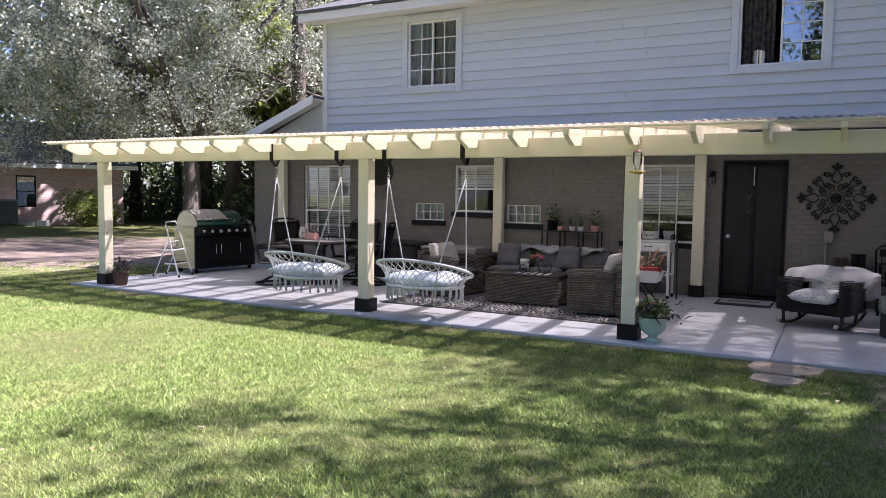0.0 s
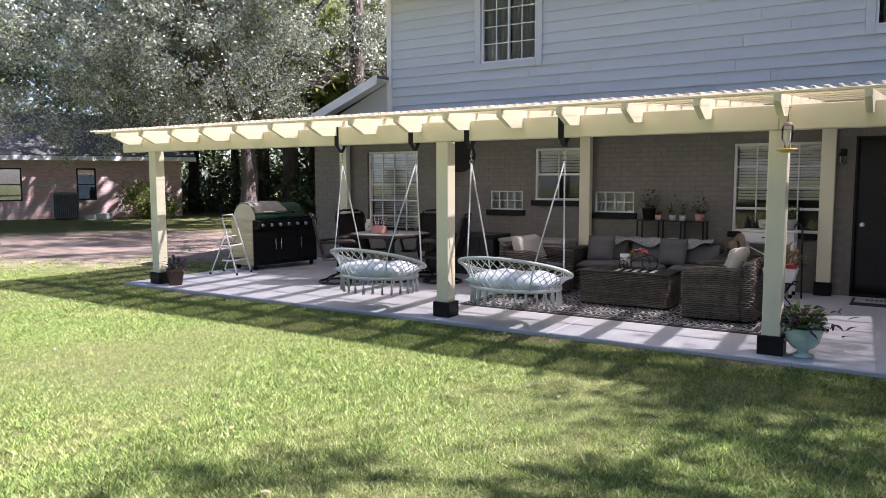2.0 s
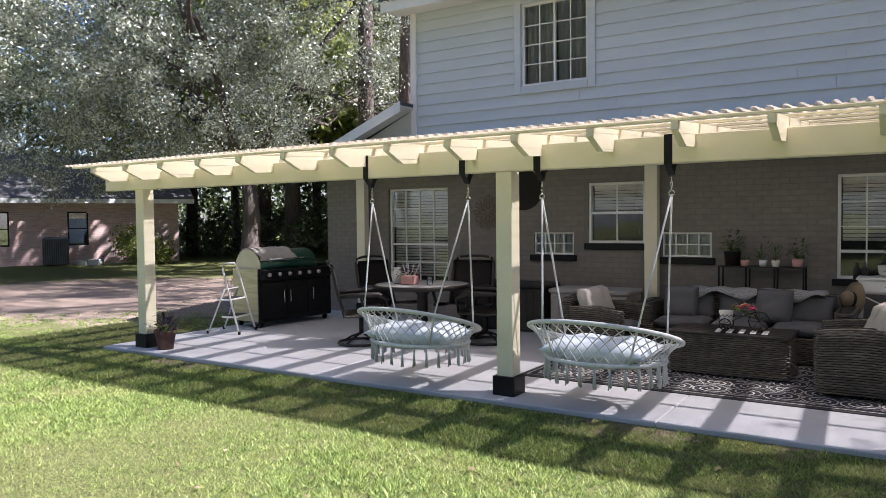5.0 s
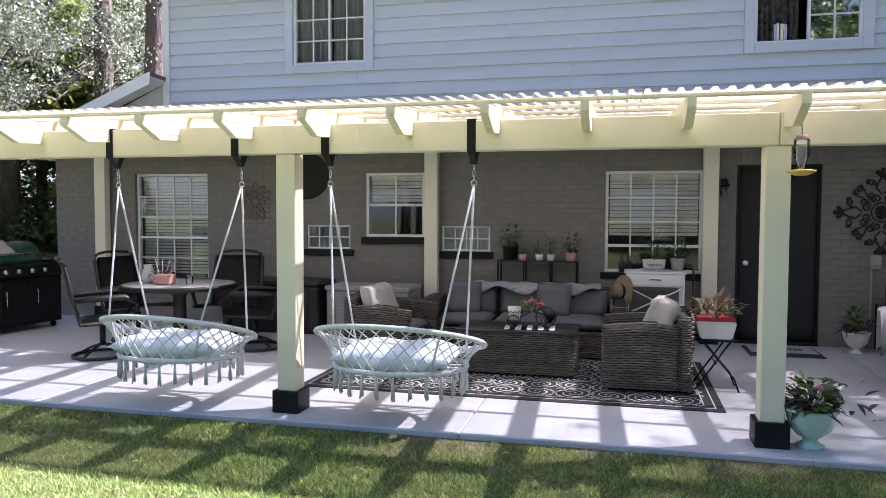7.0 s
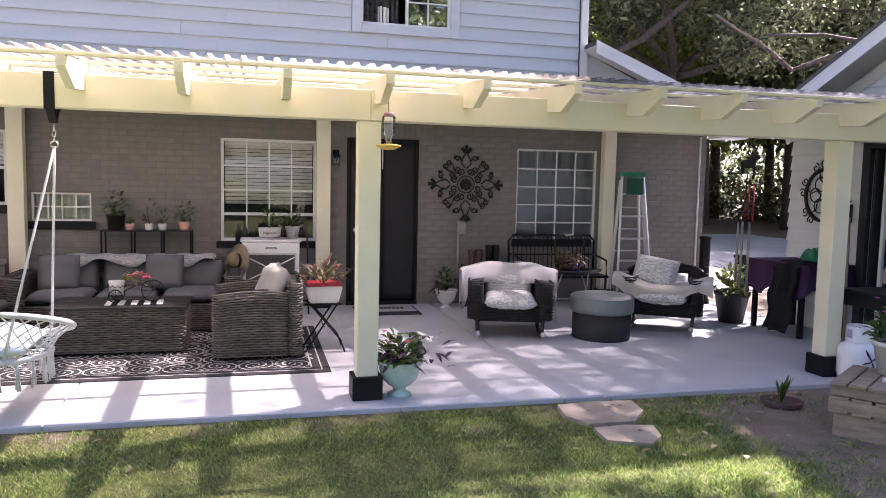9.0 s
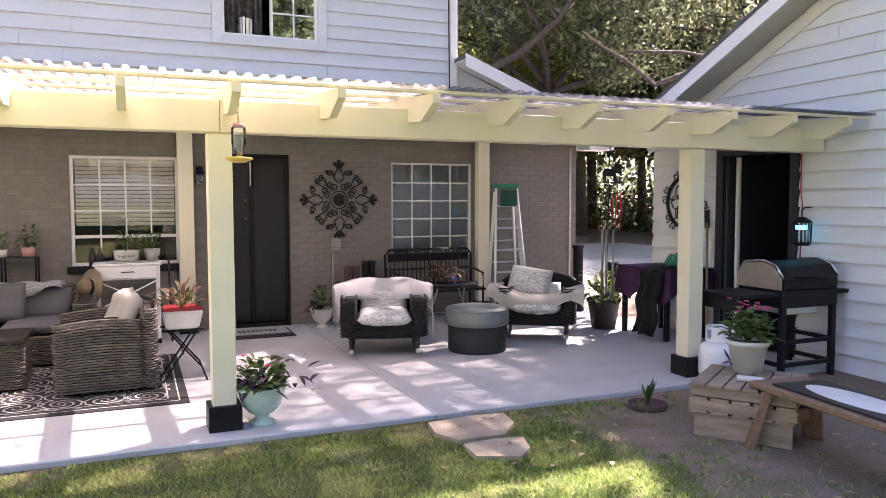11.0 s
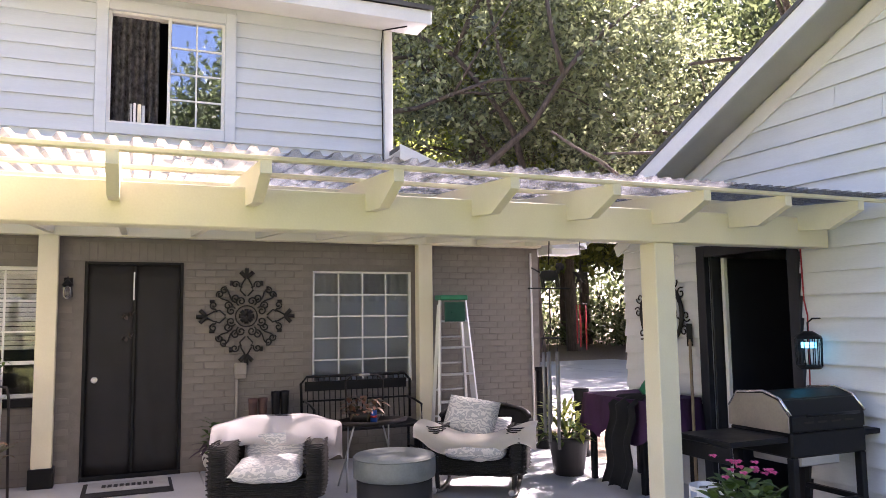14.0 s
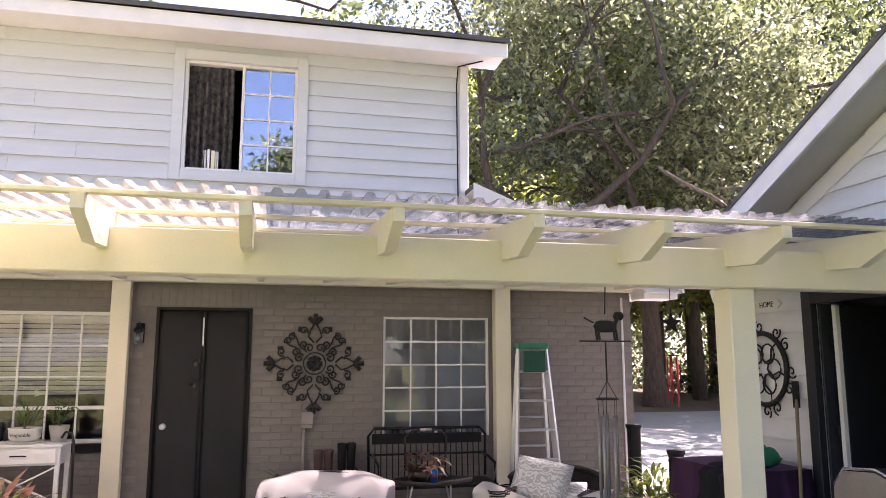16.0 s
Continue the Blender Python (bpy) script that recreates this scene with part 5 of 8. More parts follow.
# rug
def rug():
    t = thing("rug", "dark outdoor rug with pale scroll pattern", "rug")
    x0, x1, y0, y1 = -5.77, -2.22, 9.03, 11.0
    bm = B()
    span(bm, x0, x1, y0, y1, 0.0, 0.008, 0.003)
    part("rug_body", bm, M["rug"], t)
    bm = B()
    def ribbon(pts, w=0.009):
        v = []
        for i, p in enumerate(pts):
            d = (Vector(pts[min(i + 1, len(pts) - 1)]) - Vector(pts[max(i - 1, 0)]))
            if d.length < 1e-6:
                d = Vector((1, 0))
            d.normalize()
            n = Vector((-d.y, d.x)) * w
            v.append((bm.verts.new((p[0] + n.x, p[1] + n.y, 0.012)), bm.verts.new((p[0] - n.x, p[1] - n.y, 0.012))))
        for a, b in zip(v, v[1:]):
            bm.faces.new((a[0], a[1], b[1], b[0]))
    for k in (0.07, 0.15):
        ribbon([(x0 + k, y0 + k), (x1 - k, y0 + k)], 0.006), ribbon([(x0 + k, y1 - k), (x1 - k, y1 - k)], 0.006)
        ribbon([(x0 + k, y0 + k), (x0 + k, y1 - k)], 0.006), ribbon([(x1 - k, y0 + k), (x1 - k, y1 - k)], 0.006)
    nx, ny = 11, 6
    for i in range(nx):
        for k in range(ny):
            cx, cy = x0 + 0.3 + (x1 - x0 - 0.6) * i / (nx - 1), y0 + 0.3 + (y1 - y0 - 0.6) * k / (ny - 1)
            s = 1 if (i + k) % 2 else -1
            for q in (1, -1):
                ribbon([(cx + q * s * (0.02 + 0.012 * a) * math.cos(a * 0.62), cy + q * (0.02 + 0.012 * a) * math.sin(a * 0.62)) for a in range(0, 13)], 0.008)
            ribbon([(cx - 0.15 + 0.03 * a, cy + s * 0.14 + 0.035 * math.sin(a * 1.25)) for a in range(11)], 0.007)
            ribbon([(cx + s * 0.15 + 0.03 * math.sin(a * 1.25), cy - 0.15 + 0.03 * a) for a in range(11)], 0.007)
    part("scroll_pattern", bm, M["rug_line"], t, "pale scrolling lines", "stuff")


rug()


def sofa():
    s = thing("wicker_sofa", "long grey wicker sofa with charcoal cushions", "sofa")
    x0, x1, yf, yb = -5.02, -3.12, 10.78, 11.58
    wicker_part("base", s, x0 + 0.02, x1 - 0.02, yf + 0.03, yb, 0.03, 0.30)
    wicker_part("backrest", s, x0 + 0.02, x1 - 0.02, yb - 0.14, yb + 0.0, 0.31, 0.70)
    wicker_part("armrest", s, x0 - 0.16, x0, yf, yb, 0.03, 0.58)
    wicker_part("armrest", s, x1, x1 + 0.16, yf, yb, 0.03, 0.58)
    n = 3
    for k in range(n):
        a = x0 + 0.03 + (x1 - x0 - 0.06) * (k + 0.5) / n
        w = (x1 - x0 - 0.06) / n - 0.012
        bm = B()
        cushion(bm, (a, (yf + yb) / 2 - 0.06, 0.36), (w, 0.68, 0.13), puff=0.35)
        part("seat_cushion", bm, M["grey_cloth"], s)
        bm = B()
        cushion(bm, (a, yb - 0.21, 0.53), (w, 0.32, 0.15), rot(76, 0, 0), puff=0.5)
        part("back_cushion", bm, M["grey_cloth"], s)
    for x, tilt, z in ((-4.74, 6, 0.57), (-3.74, -5, 0.57)):
        p = single("throw_pillow", cushion(B(), (0, 0, 0), (0.40, 0.40, 0.15), rot(72, 0, tilt), puff=0.7, lump=0.3), M["grey_cloth"], "square charcoal throw pillow with buttons on the sofa", "pillow", at(x, yb - 0.37, z))
    bm = B()
    n, m = 40, 6
    vs = [[bm.verts.new((x0 + 0.28 + 1.5 * i / n, yb - 0.33 + 0.36 * k / m, 0.735 - (0.07 + 0.045 * math.sin(i * 0.45)) * max(0, 1 - k / 2.0) + 0.008 * math.sin(i * 0.9 + k) - max(0, k - 5) * 0.12)) for k in range(m + 1)] for i in range(n + 1)]
    for i in range(n):
        for k in range(m):
            bm.faces.new((vs[i][k], vs[i + 1][k], vs[i + 1][k + 1], vs[i][k + 1])).smooth = True
    bmesh.ops.solidify(bm, geom=bm.faces[:], thickness=0.006)
    single("throw_blanket", bm, M["print_cloth"], "white and black patterned throw over the sofa back", "blanket")


sofa()


def wicker_chair(m, label, pillows):
    """Deep wicker club chair that faces local -y, with sloping arms."""
    c = thing("wicker_armchair", label, "armchair", m, "wicker armchairs")
    w, d = 0.78, 0.74
    wicker_part("base", c, -w / 2 + 0.11, w / 2 - 0.11, -d / 2, d / 2 - 0.12, 0.03, 0.30)
    for s in (-1, 1):
        a, b = sorted((s * (w / 2), s * (w / 2 - 0.10)))
        wicker_part("armrest", c, a, b, -d / 2, d / 2 - 0.1, 0.03, 0.57, sag=lambda x, y: 0.035 * math.sin((y + d / 2) / d * 3.1))
    wicker_part("backrest", c, -w / 2, w / 2, d / 2 - 0.12, d / 2, 0.03, 0.66, sag=lambda x, y: 0.03 * math.cos(x / w * 3.0))
    bm = B()
    cushion(bm, (0, -0.05, 0.36), (w - 0.24, d - 0.16, 0.13), puff=0.35)
    part("seat_cushion", bm, M["grey_cloth"], c)
    for k in range(pillows):
        single("throw_pillow", cushion(B(), (0, 0, 0), (0.40, 0.40, 0.16), puff=0.75, lump=0.35), M["taupe_cloth"], "soft pale taupe pillow in a wicker armchair", "pillow",
               m @ Matrix.Translation((0.15 - 0.3 * k, 0.14 - 0.05 * k, 0.60)) @ rot(66, 0, 9 - 18 * k), "taupe pillows")


wicker_chair(at(-2.80, 9.87, 0.009, -90), "grey wicker armchair with two pale pillows", 2)
wicker_chair(at(-5.33, 10.36, 0.009, 82), "grey wicker armchair with pale pillows by the swing", 2)


def coffee_table():
    t = thing("coffee_table", "grey wicker coffee table with dark slatted top", "table", Matrix.Translation((0, 0, 0.009)))
    wicker_part("body", t, -4.52, -3.42, 9.87, 10.45, 0.02, 0.40)
    for k in range(6):
        bm = B()
        span(bm, -4.54, -3.40, 9.85 + k * 0.104, 9.85 + k * 0.104 + 0.1, 0.40, 0.425, 0.004)
        part("top_slat", bm, M["dark_metal"], t)
    n = thing("table_napkin", "small striped white and black table runner", "napkin", at(-3.86, 10.08, 0.435, 4))
    for k in range(9):
        bm = B()
        span(bm, -0.24 + k * 0.053, -0.24 + k * 0.053 + 0.052, -0.13, 0.13, 0, 0.003)
        part("stripe", bm, M["white"] if k % 2 == 0 else M["black"], n)


coffee_table()


# ---------- plants ----------
def bush(bm, c, r, h, n, length, width, seed, up=0.5, droop=0.35):
    rng = np.random.default_rng(seed)
    for _ in range(n):
        a, q = rng.uniform(0, 6.28), rng.uniform(0, 1) ** 0.5
        z = rng.uniform(0.05, 1) * h * (1 - 0.45 * q * q)
        p = (c[0] + r * q * 0.8 * math.cos(a), c[1] + r * q * 0.8 * math.sin(a), c[2] + z)
        d = (math.cos(a) + rng.normal() * 0.4, math.sin(a) + rng.normal() * 0.4, up + rng.normal() * 0.4)
        leaf_blade(bm, p, d, length * rng.uniform(0.6, 1.2), width * rng.uniform(0.7, 1.2), droop * rng.uniform(0.3, 1.5))
    return bm


def stems(bm, c, r, h, n, seed, spread=0.5, rad=0.004):
    rng = np.random.default_rng(seed)
    tips = []
    for _ in range(n):
        a, s = rng.uniform(0, 6.28), rng.uniform(0.2, 1) * spread
        q = Vector((c[0] + math.cos(a) * s * r, c[1] + math.sin(a) * s * r, c[2] + h * rng.uniform(0.6, 1)))
        mid = (Vector(c) + q) / 2 + Vector((0, 0, 0.08 * h))
        tube(bm, [c, mid, q], rad, 5)
        tips.append(q)
    return tips


def potted(name, label, m, pot_prof, pot_mat, plants, soil_r, soil_z, flowers=None, pot_label=""):
    """A pot with its soil, foliage parts (radius, height, leaves, length, width, material, up) and blossoms."""
    t = thing(name, label, "potted plant", m)
    part("pot", lathe(B(), pot_prof, seg=24), pot_mat, t, pot_label)
    part("soil", lathe(B(), [(0.001, soil_z + 0.01), (soil_r, soil_z)], seg=20), M["soil"], t)
    for k, (r, h, n, le, wi, mt, up) in enumerate(plants):
        bm = B()
        tips = stems(bm, (0, 0, soil_z), r * 1.4, h * 0.8, max(4, n // 9), 7 * k + n, 0.6)
        part("stems", bm, mt, t)
        bm = bush(B(), (0, 0, soil_z), r, h, n, le, wi, k * 5 + n, up)
        part("foliage", bm, mt, t, kind="stuff")
    if flowers:
        mt, n, r, z = flowers
        rng = np.random.default_rng(n)
        for k in range(n):
            bm = B()
            a = rng.uniform(0, 6.28)
            c = Vector((math.cos(a) * r * rng.uniform(0.2, 1), math.sin(a) * r * rng.uniform(0.2, 1), z + rng.uniform(-0.05, 0.05)))
            for q in range(9):
                an = q * 2.4
                leaf_blade(bm, c, (math.cos(an), math.sin(an), 0.9 - q * 0.08), 0.028, 0.02, 0.4)
            part("blossom", bm, mt, t)
    return t


URN = [(0.0, 0), (0.085, 0), (0.09, 0.015), (0.05, 0.035), (0.045, 0.06), (0.09, 0.085), (0.13, 0.13), (0.15, 0.20), (0.158, 0.235), (0.17, 0.245), (0.17, 0.262), (0.148, 0.262), (0.14, 0.2)]
POT = [(0.0, 0), (0.09, 0), (0.125, 0.2), (0.135, 0.2), (0.138, 0.235), (0.12, 0.235), (0.112, 0.2)]
potted("urn_planter", "mint green urn with green and purple trailing plants", at(-1.80, 8.30), URN, M["mint"],
       [(0.19, 0.22, 130, 0.10, 0.055, M["leaf"], 0.7), (0.22, 0.12, 16, 0.14, 0.035, M["purpleleaf"], 0.3)], 0.14, 0.235, (M["pinkflower"], 5, 0.12, 0.43), "mint glazed urn")
single("trailing_plant", bush(B(), (0.0, 0, 0.1), 0.26, 0.25, 24, 0.14, 0.04, 5, 0.4), M["purpleleaf"], "purple trailing leaves hanging from the mint urn", "plant", at(-1.64, 8.26, 0.12), kind="stuff")
potted("flower_pot", "dark pot with spiky purple-green plant by the post", at(-10.22, 8.28), POT, M["terracotta"],
       [(0.17, 0.22, 60, 0.2, 0.03, M["purpleleaf"], 0.9), (0.14, 0.16, 30, 0.12, 0.035, M["leaf"], 0.6)], 0.115, 0.21)
potted("footed_planter", "white footed planter with leafy plant beside the door", at(-0.50, 12.0), [(r * 0.85, z * 0.9) for r, z in URN], M["white_pot"],
       [(0.16, 0.36, 50, 0.13, 0.05, M["leaf"], 0.8), (0.2, 0.2, 24, 0.16, 0.035, M["purpleleaf"], 0.3)], 0.115, 0.21)
potted("large_planter", "big dark pot with yellow-green variegated leaves", at(2.62, 10.62), [(0.0, 0), (0.14, 0), (0.19, 0.32), (0.205, 0.32), (0.205, 0.36), (0.185, 0.36), (0.175, 0.3)], M["resin"],
       [(0.28, 0.42, 120, 0.2, 0.04, M["yellowleaf"], 0.7), (0.3, 0.25, 60, 0.16, 0.045, M["leaf"], 0.4)], 0.18, 0.32)


# ---------- hanging chairs ----------
def hanging_chair(x, label):
    c = thing("hanging_chair", label, "swing chair", at(x, 8.30), "macrame hanging chairs")
    n = 48
    def upper(a):
        # tall at the back (towards -y), dipping to the seat at the front
        s = math.sin(a)
        return Vector((0.64 * math.cos(a), 0.40 * s - 0.03, 0.60 - 0.14 * s - 0.012 * math.cos(a)))
    def lower(a):
        return Vector((0.50 * math.cos(a), 0.38 * math.sin(a) + 0.0, 0.405))
    A = [2 * math.pi * k / n for k in range(n)]
    bm = tube(B(), [upper(a) for a in A], 0.019, 8, True)
    part("upper_hoop", bm, M["swing_rope"], c)
    bm = tube(B(), [lower(a) for a in A], 0.019, 8, True)
    part("seat_hoop", bm, M["swing_rope"], c)
    bm = B()
    m = 36
    for k in range(m):
        for s in (1, -1):
            pts = []
            for q in range(7):
                f = q / 6
                a = 2 * math.pi * (k + s * 3.2 * f) / m
                p = upper(a).lerp(lower(a), f)
                bow = 0.03 * math.sin(math.pi * f)
                pts.append(p + Vector((math.cos(a), math.sin(a), 0)) * (-bow))
            if math.sin(2 * math.pi * k / m) < 0.55:
                tube(bm, pts, 0.0048, 5)
    part("net", bm, M["swing_rope"], c, "knotted diamond netting", "stuff")
    bm = B()
    for k in range(26):
        a = 2 * math.pi * k / 26
        p = lower(a)
        for j in range(4):
            o = Vector((0.007 * math.cos(j * 1.57), 0.007 * math.sin(j * 1.57), 0))
            tube(bm, [p + o * 0.3, p + o * 0.5 + Vector((0, 0, -0.07)), p + o * 1.7 + Vector((0, 0, -0.165 - 0.012 * ((k * 7 + j) % 3)))], 0.0068, 4)
        t = bmesh.new()
        bmesh.ops.create_icosphere(t, subdivisions=1, radius=0.013)
        merge(bm, t, Matrix.Translation(p + Vector((0, 0, -0.075))))
    part("fringe", bm, M["swing_rope"], c, "knotted tassel fringe", "stuff")
    bm = B()
    for k in range(-3, 4):
        y = 0.11 * k
        w = 0.5 * math.sqrt(max(0, 1 - (y / 0.38) ** 2))
        tube(bm, [(-w, y, 0.4), (0, y, 0.37), (w, y, 0.4)], 0.006, 4)
    part("seat_web", bm, M["swing_rope"], c)
    bm = B()
    cushion(bm, (-0.02, 0.0, 0.475), (0.92, 0.66, 0.17), puff=0.8, n=14, lump=0.45)
    part("seat_cushion", bm, M["swing_pad"], c, "pale blue tufted cushion")
    for s in (-1, 1):
        hx = s * 0.55
        ring = Vector((hx, 0, 1.73))
        for y, a in ((-0.33, math.atan2(-0.8, s * 0.62)), (0.3, math.atan2(0.72, s * 0.7))):
            e = upper(a)
            bm = B()
            pts = [ring + (e - ring) * f for f in (0, 0.25, 0.5, 0.75, 1)]
            tube(bm, pts, 0.0085, 6)
            d = (e - ring).normalized()
            u = d.cross(Vector((0, 1, 0))).normalized()
            v = d.cross(u)
            L = (e - ring).length
            tube(bm, [ring + d * (L * q / 60) + (u * math.cos(q * 1.1) + v * math.sin(q * 1.1)) * 0.006 for q in range(61)], 0.004, 4)
            if y < 0:
                tube(bm, [e, e.lerp(lower(a), 0.5), lower(a)], 0.009, 6)
            part("rope", bm, M["swing_rope"], c)
        bm = B()
        tube(bm, [ring + Vector((0.022 * math.cos(q), 0, 0.022 * math.sin(q) + 0.01)) for q in [2 * math.pi * k / 12 for k in range(12)]], 0.004, 5, True)
        for k in range(3):
            z = 1.775 + k * 0.035
            tube(bm, [(hx + 0.010 * math.cos(q) * (k % 2), 0.010 * math.cos(q) * (1 - k % 2), z + 0.022 * math.sin(q)) for q in [2 * math.pi * j / 10 for j in range(10)]], 0.0035, 4, True)
        part("chain", bm, M["chrome"], c)
        bm = B()
        z0 = 1.86
        for y in (-0.105, 0.045):
            span(bm, hx - 0.032, hx + 0.032, y, y + 0.004, 1.955, 2.186, 0.001)
        span(bm, hx - 0.032, hx + 0.032, -0.105, 0.049, 2.1815, 2.1855)
        bar(bm, (hx, -0.1, 1.958), (hx, -0.012, 1.875), 0.05, 0.004)
        bar(bm, (hx, 0.045, 1.958), (hx, -0.008, 1.875), 0.05, 0.004)
        part("strap", bm, M["black"], c, "black webbing strap")


hanging_chair(-6.445, "white macrame hanging chair with pale blue cushion")
hanging_chair(-4.608, "white macrame hanging chair with pale blue cushion")

# ---------- seats and things at the door end ----------
M["pewter"] = surface("dull_pewter", (0.32, 0.31, 0.29), (0.2, 0.19, 0.18), 0.4, metal=0.8, bump=0.03)
M["box_paint"] = surface("pale_taupe_metal_paint", (0.33, 0.30, 0.265), (0.27, 0.245, 0.215), 0.5, bump=0.05)

def rocking_chair(m, label, throw):
    c = thing("rocking_chair", label, "rocking chair", m, "wicker rocking chairs")
    w, d = 0.80, 0.66
    wicker_part("seat_box", c, -w / 2 + 0.05, w / 2 - 0.05, -d / 2, d / 2 - 0.05, 0.18, 0.34, "wicker_dark", course=0.015, r=0.011)
    for s in (-1, 1):
        a, b = sorted((s * (w / 2 + 0.02), s * (w / 2 - 0.12)))
        wicker_part("arm", c, a, b, -d / 2 - 0.03, d / 2 - 0.1, 0.2, 0.56, "wicker_dark", course=0.015, r=0.011, sag=lambda x, y: 0.03 * math.cos((y + d / 2) * 3))
        bm = B()
        pts = [(s * 0.32, -d / 2 - 0.15 + (d + 0.42) * k / 12, 0.025 + 0.09 * abs(k / 12 - 0.42) ** 2 * 4) for k in range(13)]
        tube(bm, pts, 0.02, 8)
        part("rocker", bm, M["dark_metal"], c)
        bm = B()
        t = bmesh.new()
        bmesh.ops.create_icosphere(t, subdivisions=2, radius=0.026)
        merge(bm, t, Matrix.Translation(pts[0]))
        part("end_cap", bm, M["taupe_cloth"], c, "worn pale end cap")
        for y in (-d / 2 + 0.02, d / 2 - 0.12):
            bm = B()
            rod(bm, (s * 0.32, y, 0.05), (s * 0.33, y, 0.2), 0.02)
            part("leg", bm, M["dark_metal"], c)
    bm = B()
    n, mm = 16, 10
    rows = []
    for k in range(mm + 1):
        f = k / mm
        row = []
        for i in range(n + 1):
            a = (i / n * 2 - 1)
            row.append(bm.verts.new((0.42 * math.sin(a * 1.5) * (0.9 + 0.08 * f), d / 2 - 0.20 + 0.22 * math.cos(a * 1.5) + 0.14 * f, 0.3 + f * (0.28 + 0.10 * math.cos(a * 1.45)))))
        rows.append(row)
    for k in range(mm):
        for i in range(n):
            bm.faces.new((rows[k][i], rows[k][i + 1], rows[k + 1][i + 1], rows[k + 1][i])).smooth = True
    bmesh.ops.solidify(bm, geom=bm.faces[:], thickness=0.03)
    part("backrest", bm, M["wicker_dark"], c)
    bm = B()
    tube(bm, [(0.42 * math.sin(a * 1.5) * 0.98, d / 2 - 0.20 + 0.22 * math.cos(a * 1.5) + 0.14, 0.585 + 0.10 * math.cos(a * 1.45)) for a in [i / 10 - 1 for i in range(21)]], 0.022, 6)
    part("back_rim", bm, M["wicker_dark"], c)
    bm = B()
    cushion(bm, (0, -0.11, 0.375), (w - 0.24, d - 0.02, 0.15), puff=0.6, n=12, lump=0.2)
    part("seat_cushion", bm, M["print_cloth"], c, "grey and white leaf-print cushion")
    bm = B()
    cushion(bm, (0, d / 2 - 0.07, 0.46), (w - 0.28, 0.28, 0.12), rot(76), puff=0.6, n=12, lump=0.25)
    part("back_cushion", bm, M["print_cloth"], c, "grey and white leaf-print cushion")
    bm = B()
    if throw == "pink":
        n, mm = 26, 14
        vs = []
        for i in range(n + 1):
            a = i / n * 2 - 1
            row = []
            for k in range(mm + 1):
                f = k / mm
                x = 0.51 * math.sin(a * 1.5)
                yb = d / 2 - 0.20 + 0.24 * math.cos(a * 1.5) + 0.15
                zt = 0.61 + 0.095 * math.cos(a * 1.45)
                if f < 0.5:
                    g = (0.5 - f) / 0.5
                    hang = 0.15 + 0.05 * math.cos(a * 2) + 0.26 * max(0, min(1, (-a - 0.62) * 5))
                    p = (x * (1 - 0.03 * g), yb - 0.06 - 0.26 * g, zt - hang * g * g)
                else:
                    g = (f - 0.5) / 0.5
                    p = (x * 1.05, yb + 0.03 + 0.05 * g, zt - (0.34 + 0.06 * math.sin(a * 5)) * g)
                row.append(bm.verts.new((p[0], p[1] + 0.01 * math.sin(i * 1.1), p[2] + 0.008 * math.sin(i * 0.8 + k))))
            vs.append(row)
        mt = M["pink_cloth"]
        lab = "pale pink throw draped over the rocker back"
    else:
        n, mm = 30, 12
        vs = []
        for i in range(n + 1):
            a = i / n * 2 - 1
            row = []
            for k in range(mm + 1):
                f = k / mm
                x = 0.52 * a
                dip = 0.12 * max(0, math.cos(a * 1.75)) ** 1.2
                top = 0.60 - dip
                drop = 0.15 + 0.03 * math.cos(a * 4.5 + 1) + 0.03 * math.sin(a * 7)
                if f < 0.4:
                    g = 1 - f / 0.4
                    y, z = -0.33 + 0.22 * g, top + 0.015 * g
                else:
                    g = (f - 0.4) / 0.6
                    y, z = -0.33 - 0.045 * math.sin(min(1, g * 3) * 1.57) - 0.01 * math.sin(a * 15) * g, top - drop * g
                row.append(bm.verts.new((x, y, z)))
            vs.append(row)
        mt = M["cream_cloth"]
        lab = "cream throw slung across the rocker arms"
    for i in range(len(vs) - 1):
        for k in range(len(vs[0]) - 1):
            bm.faces.new((vs[i][k], vs[i + 1][k], vs[i + 1][k + 1], vs[i][k + 1])).smooth = True
    bmesh.ops.solidify(bm, geom=bm.faces[:], thickness=0.008)
    single("throw_blanket", bm, mt, lab, "blanket", m)
    if throw != "pink":
        single("throw_pillow", cushion(B(), (0, 0, 0), (0.50, 0.40, 0.17), puff=0.7, lump=0.3), M["print_cloth"], "pale leaf-print pillow on the rocker", "pillow", m @ Matrix.Translation((-0.1, 0.12, 0.60)) @ rot(60, 8, -6))


rocking_chair(at(-0.25, 10.34, 0, -17), "dark wicker rocking chair with pink throw", "pink")
rocking_chair(at(1.58, 10.40, 0, -34), "dark wicker rocking chair with cream throw", "cream")


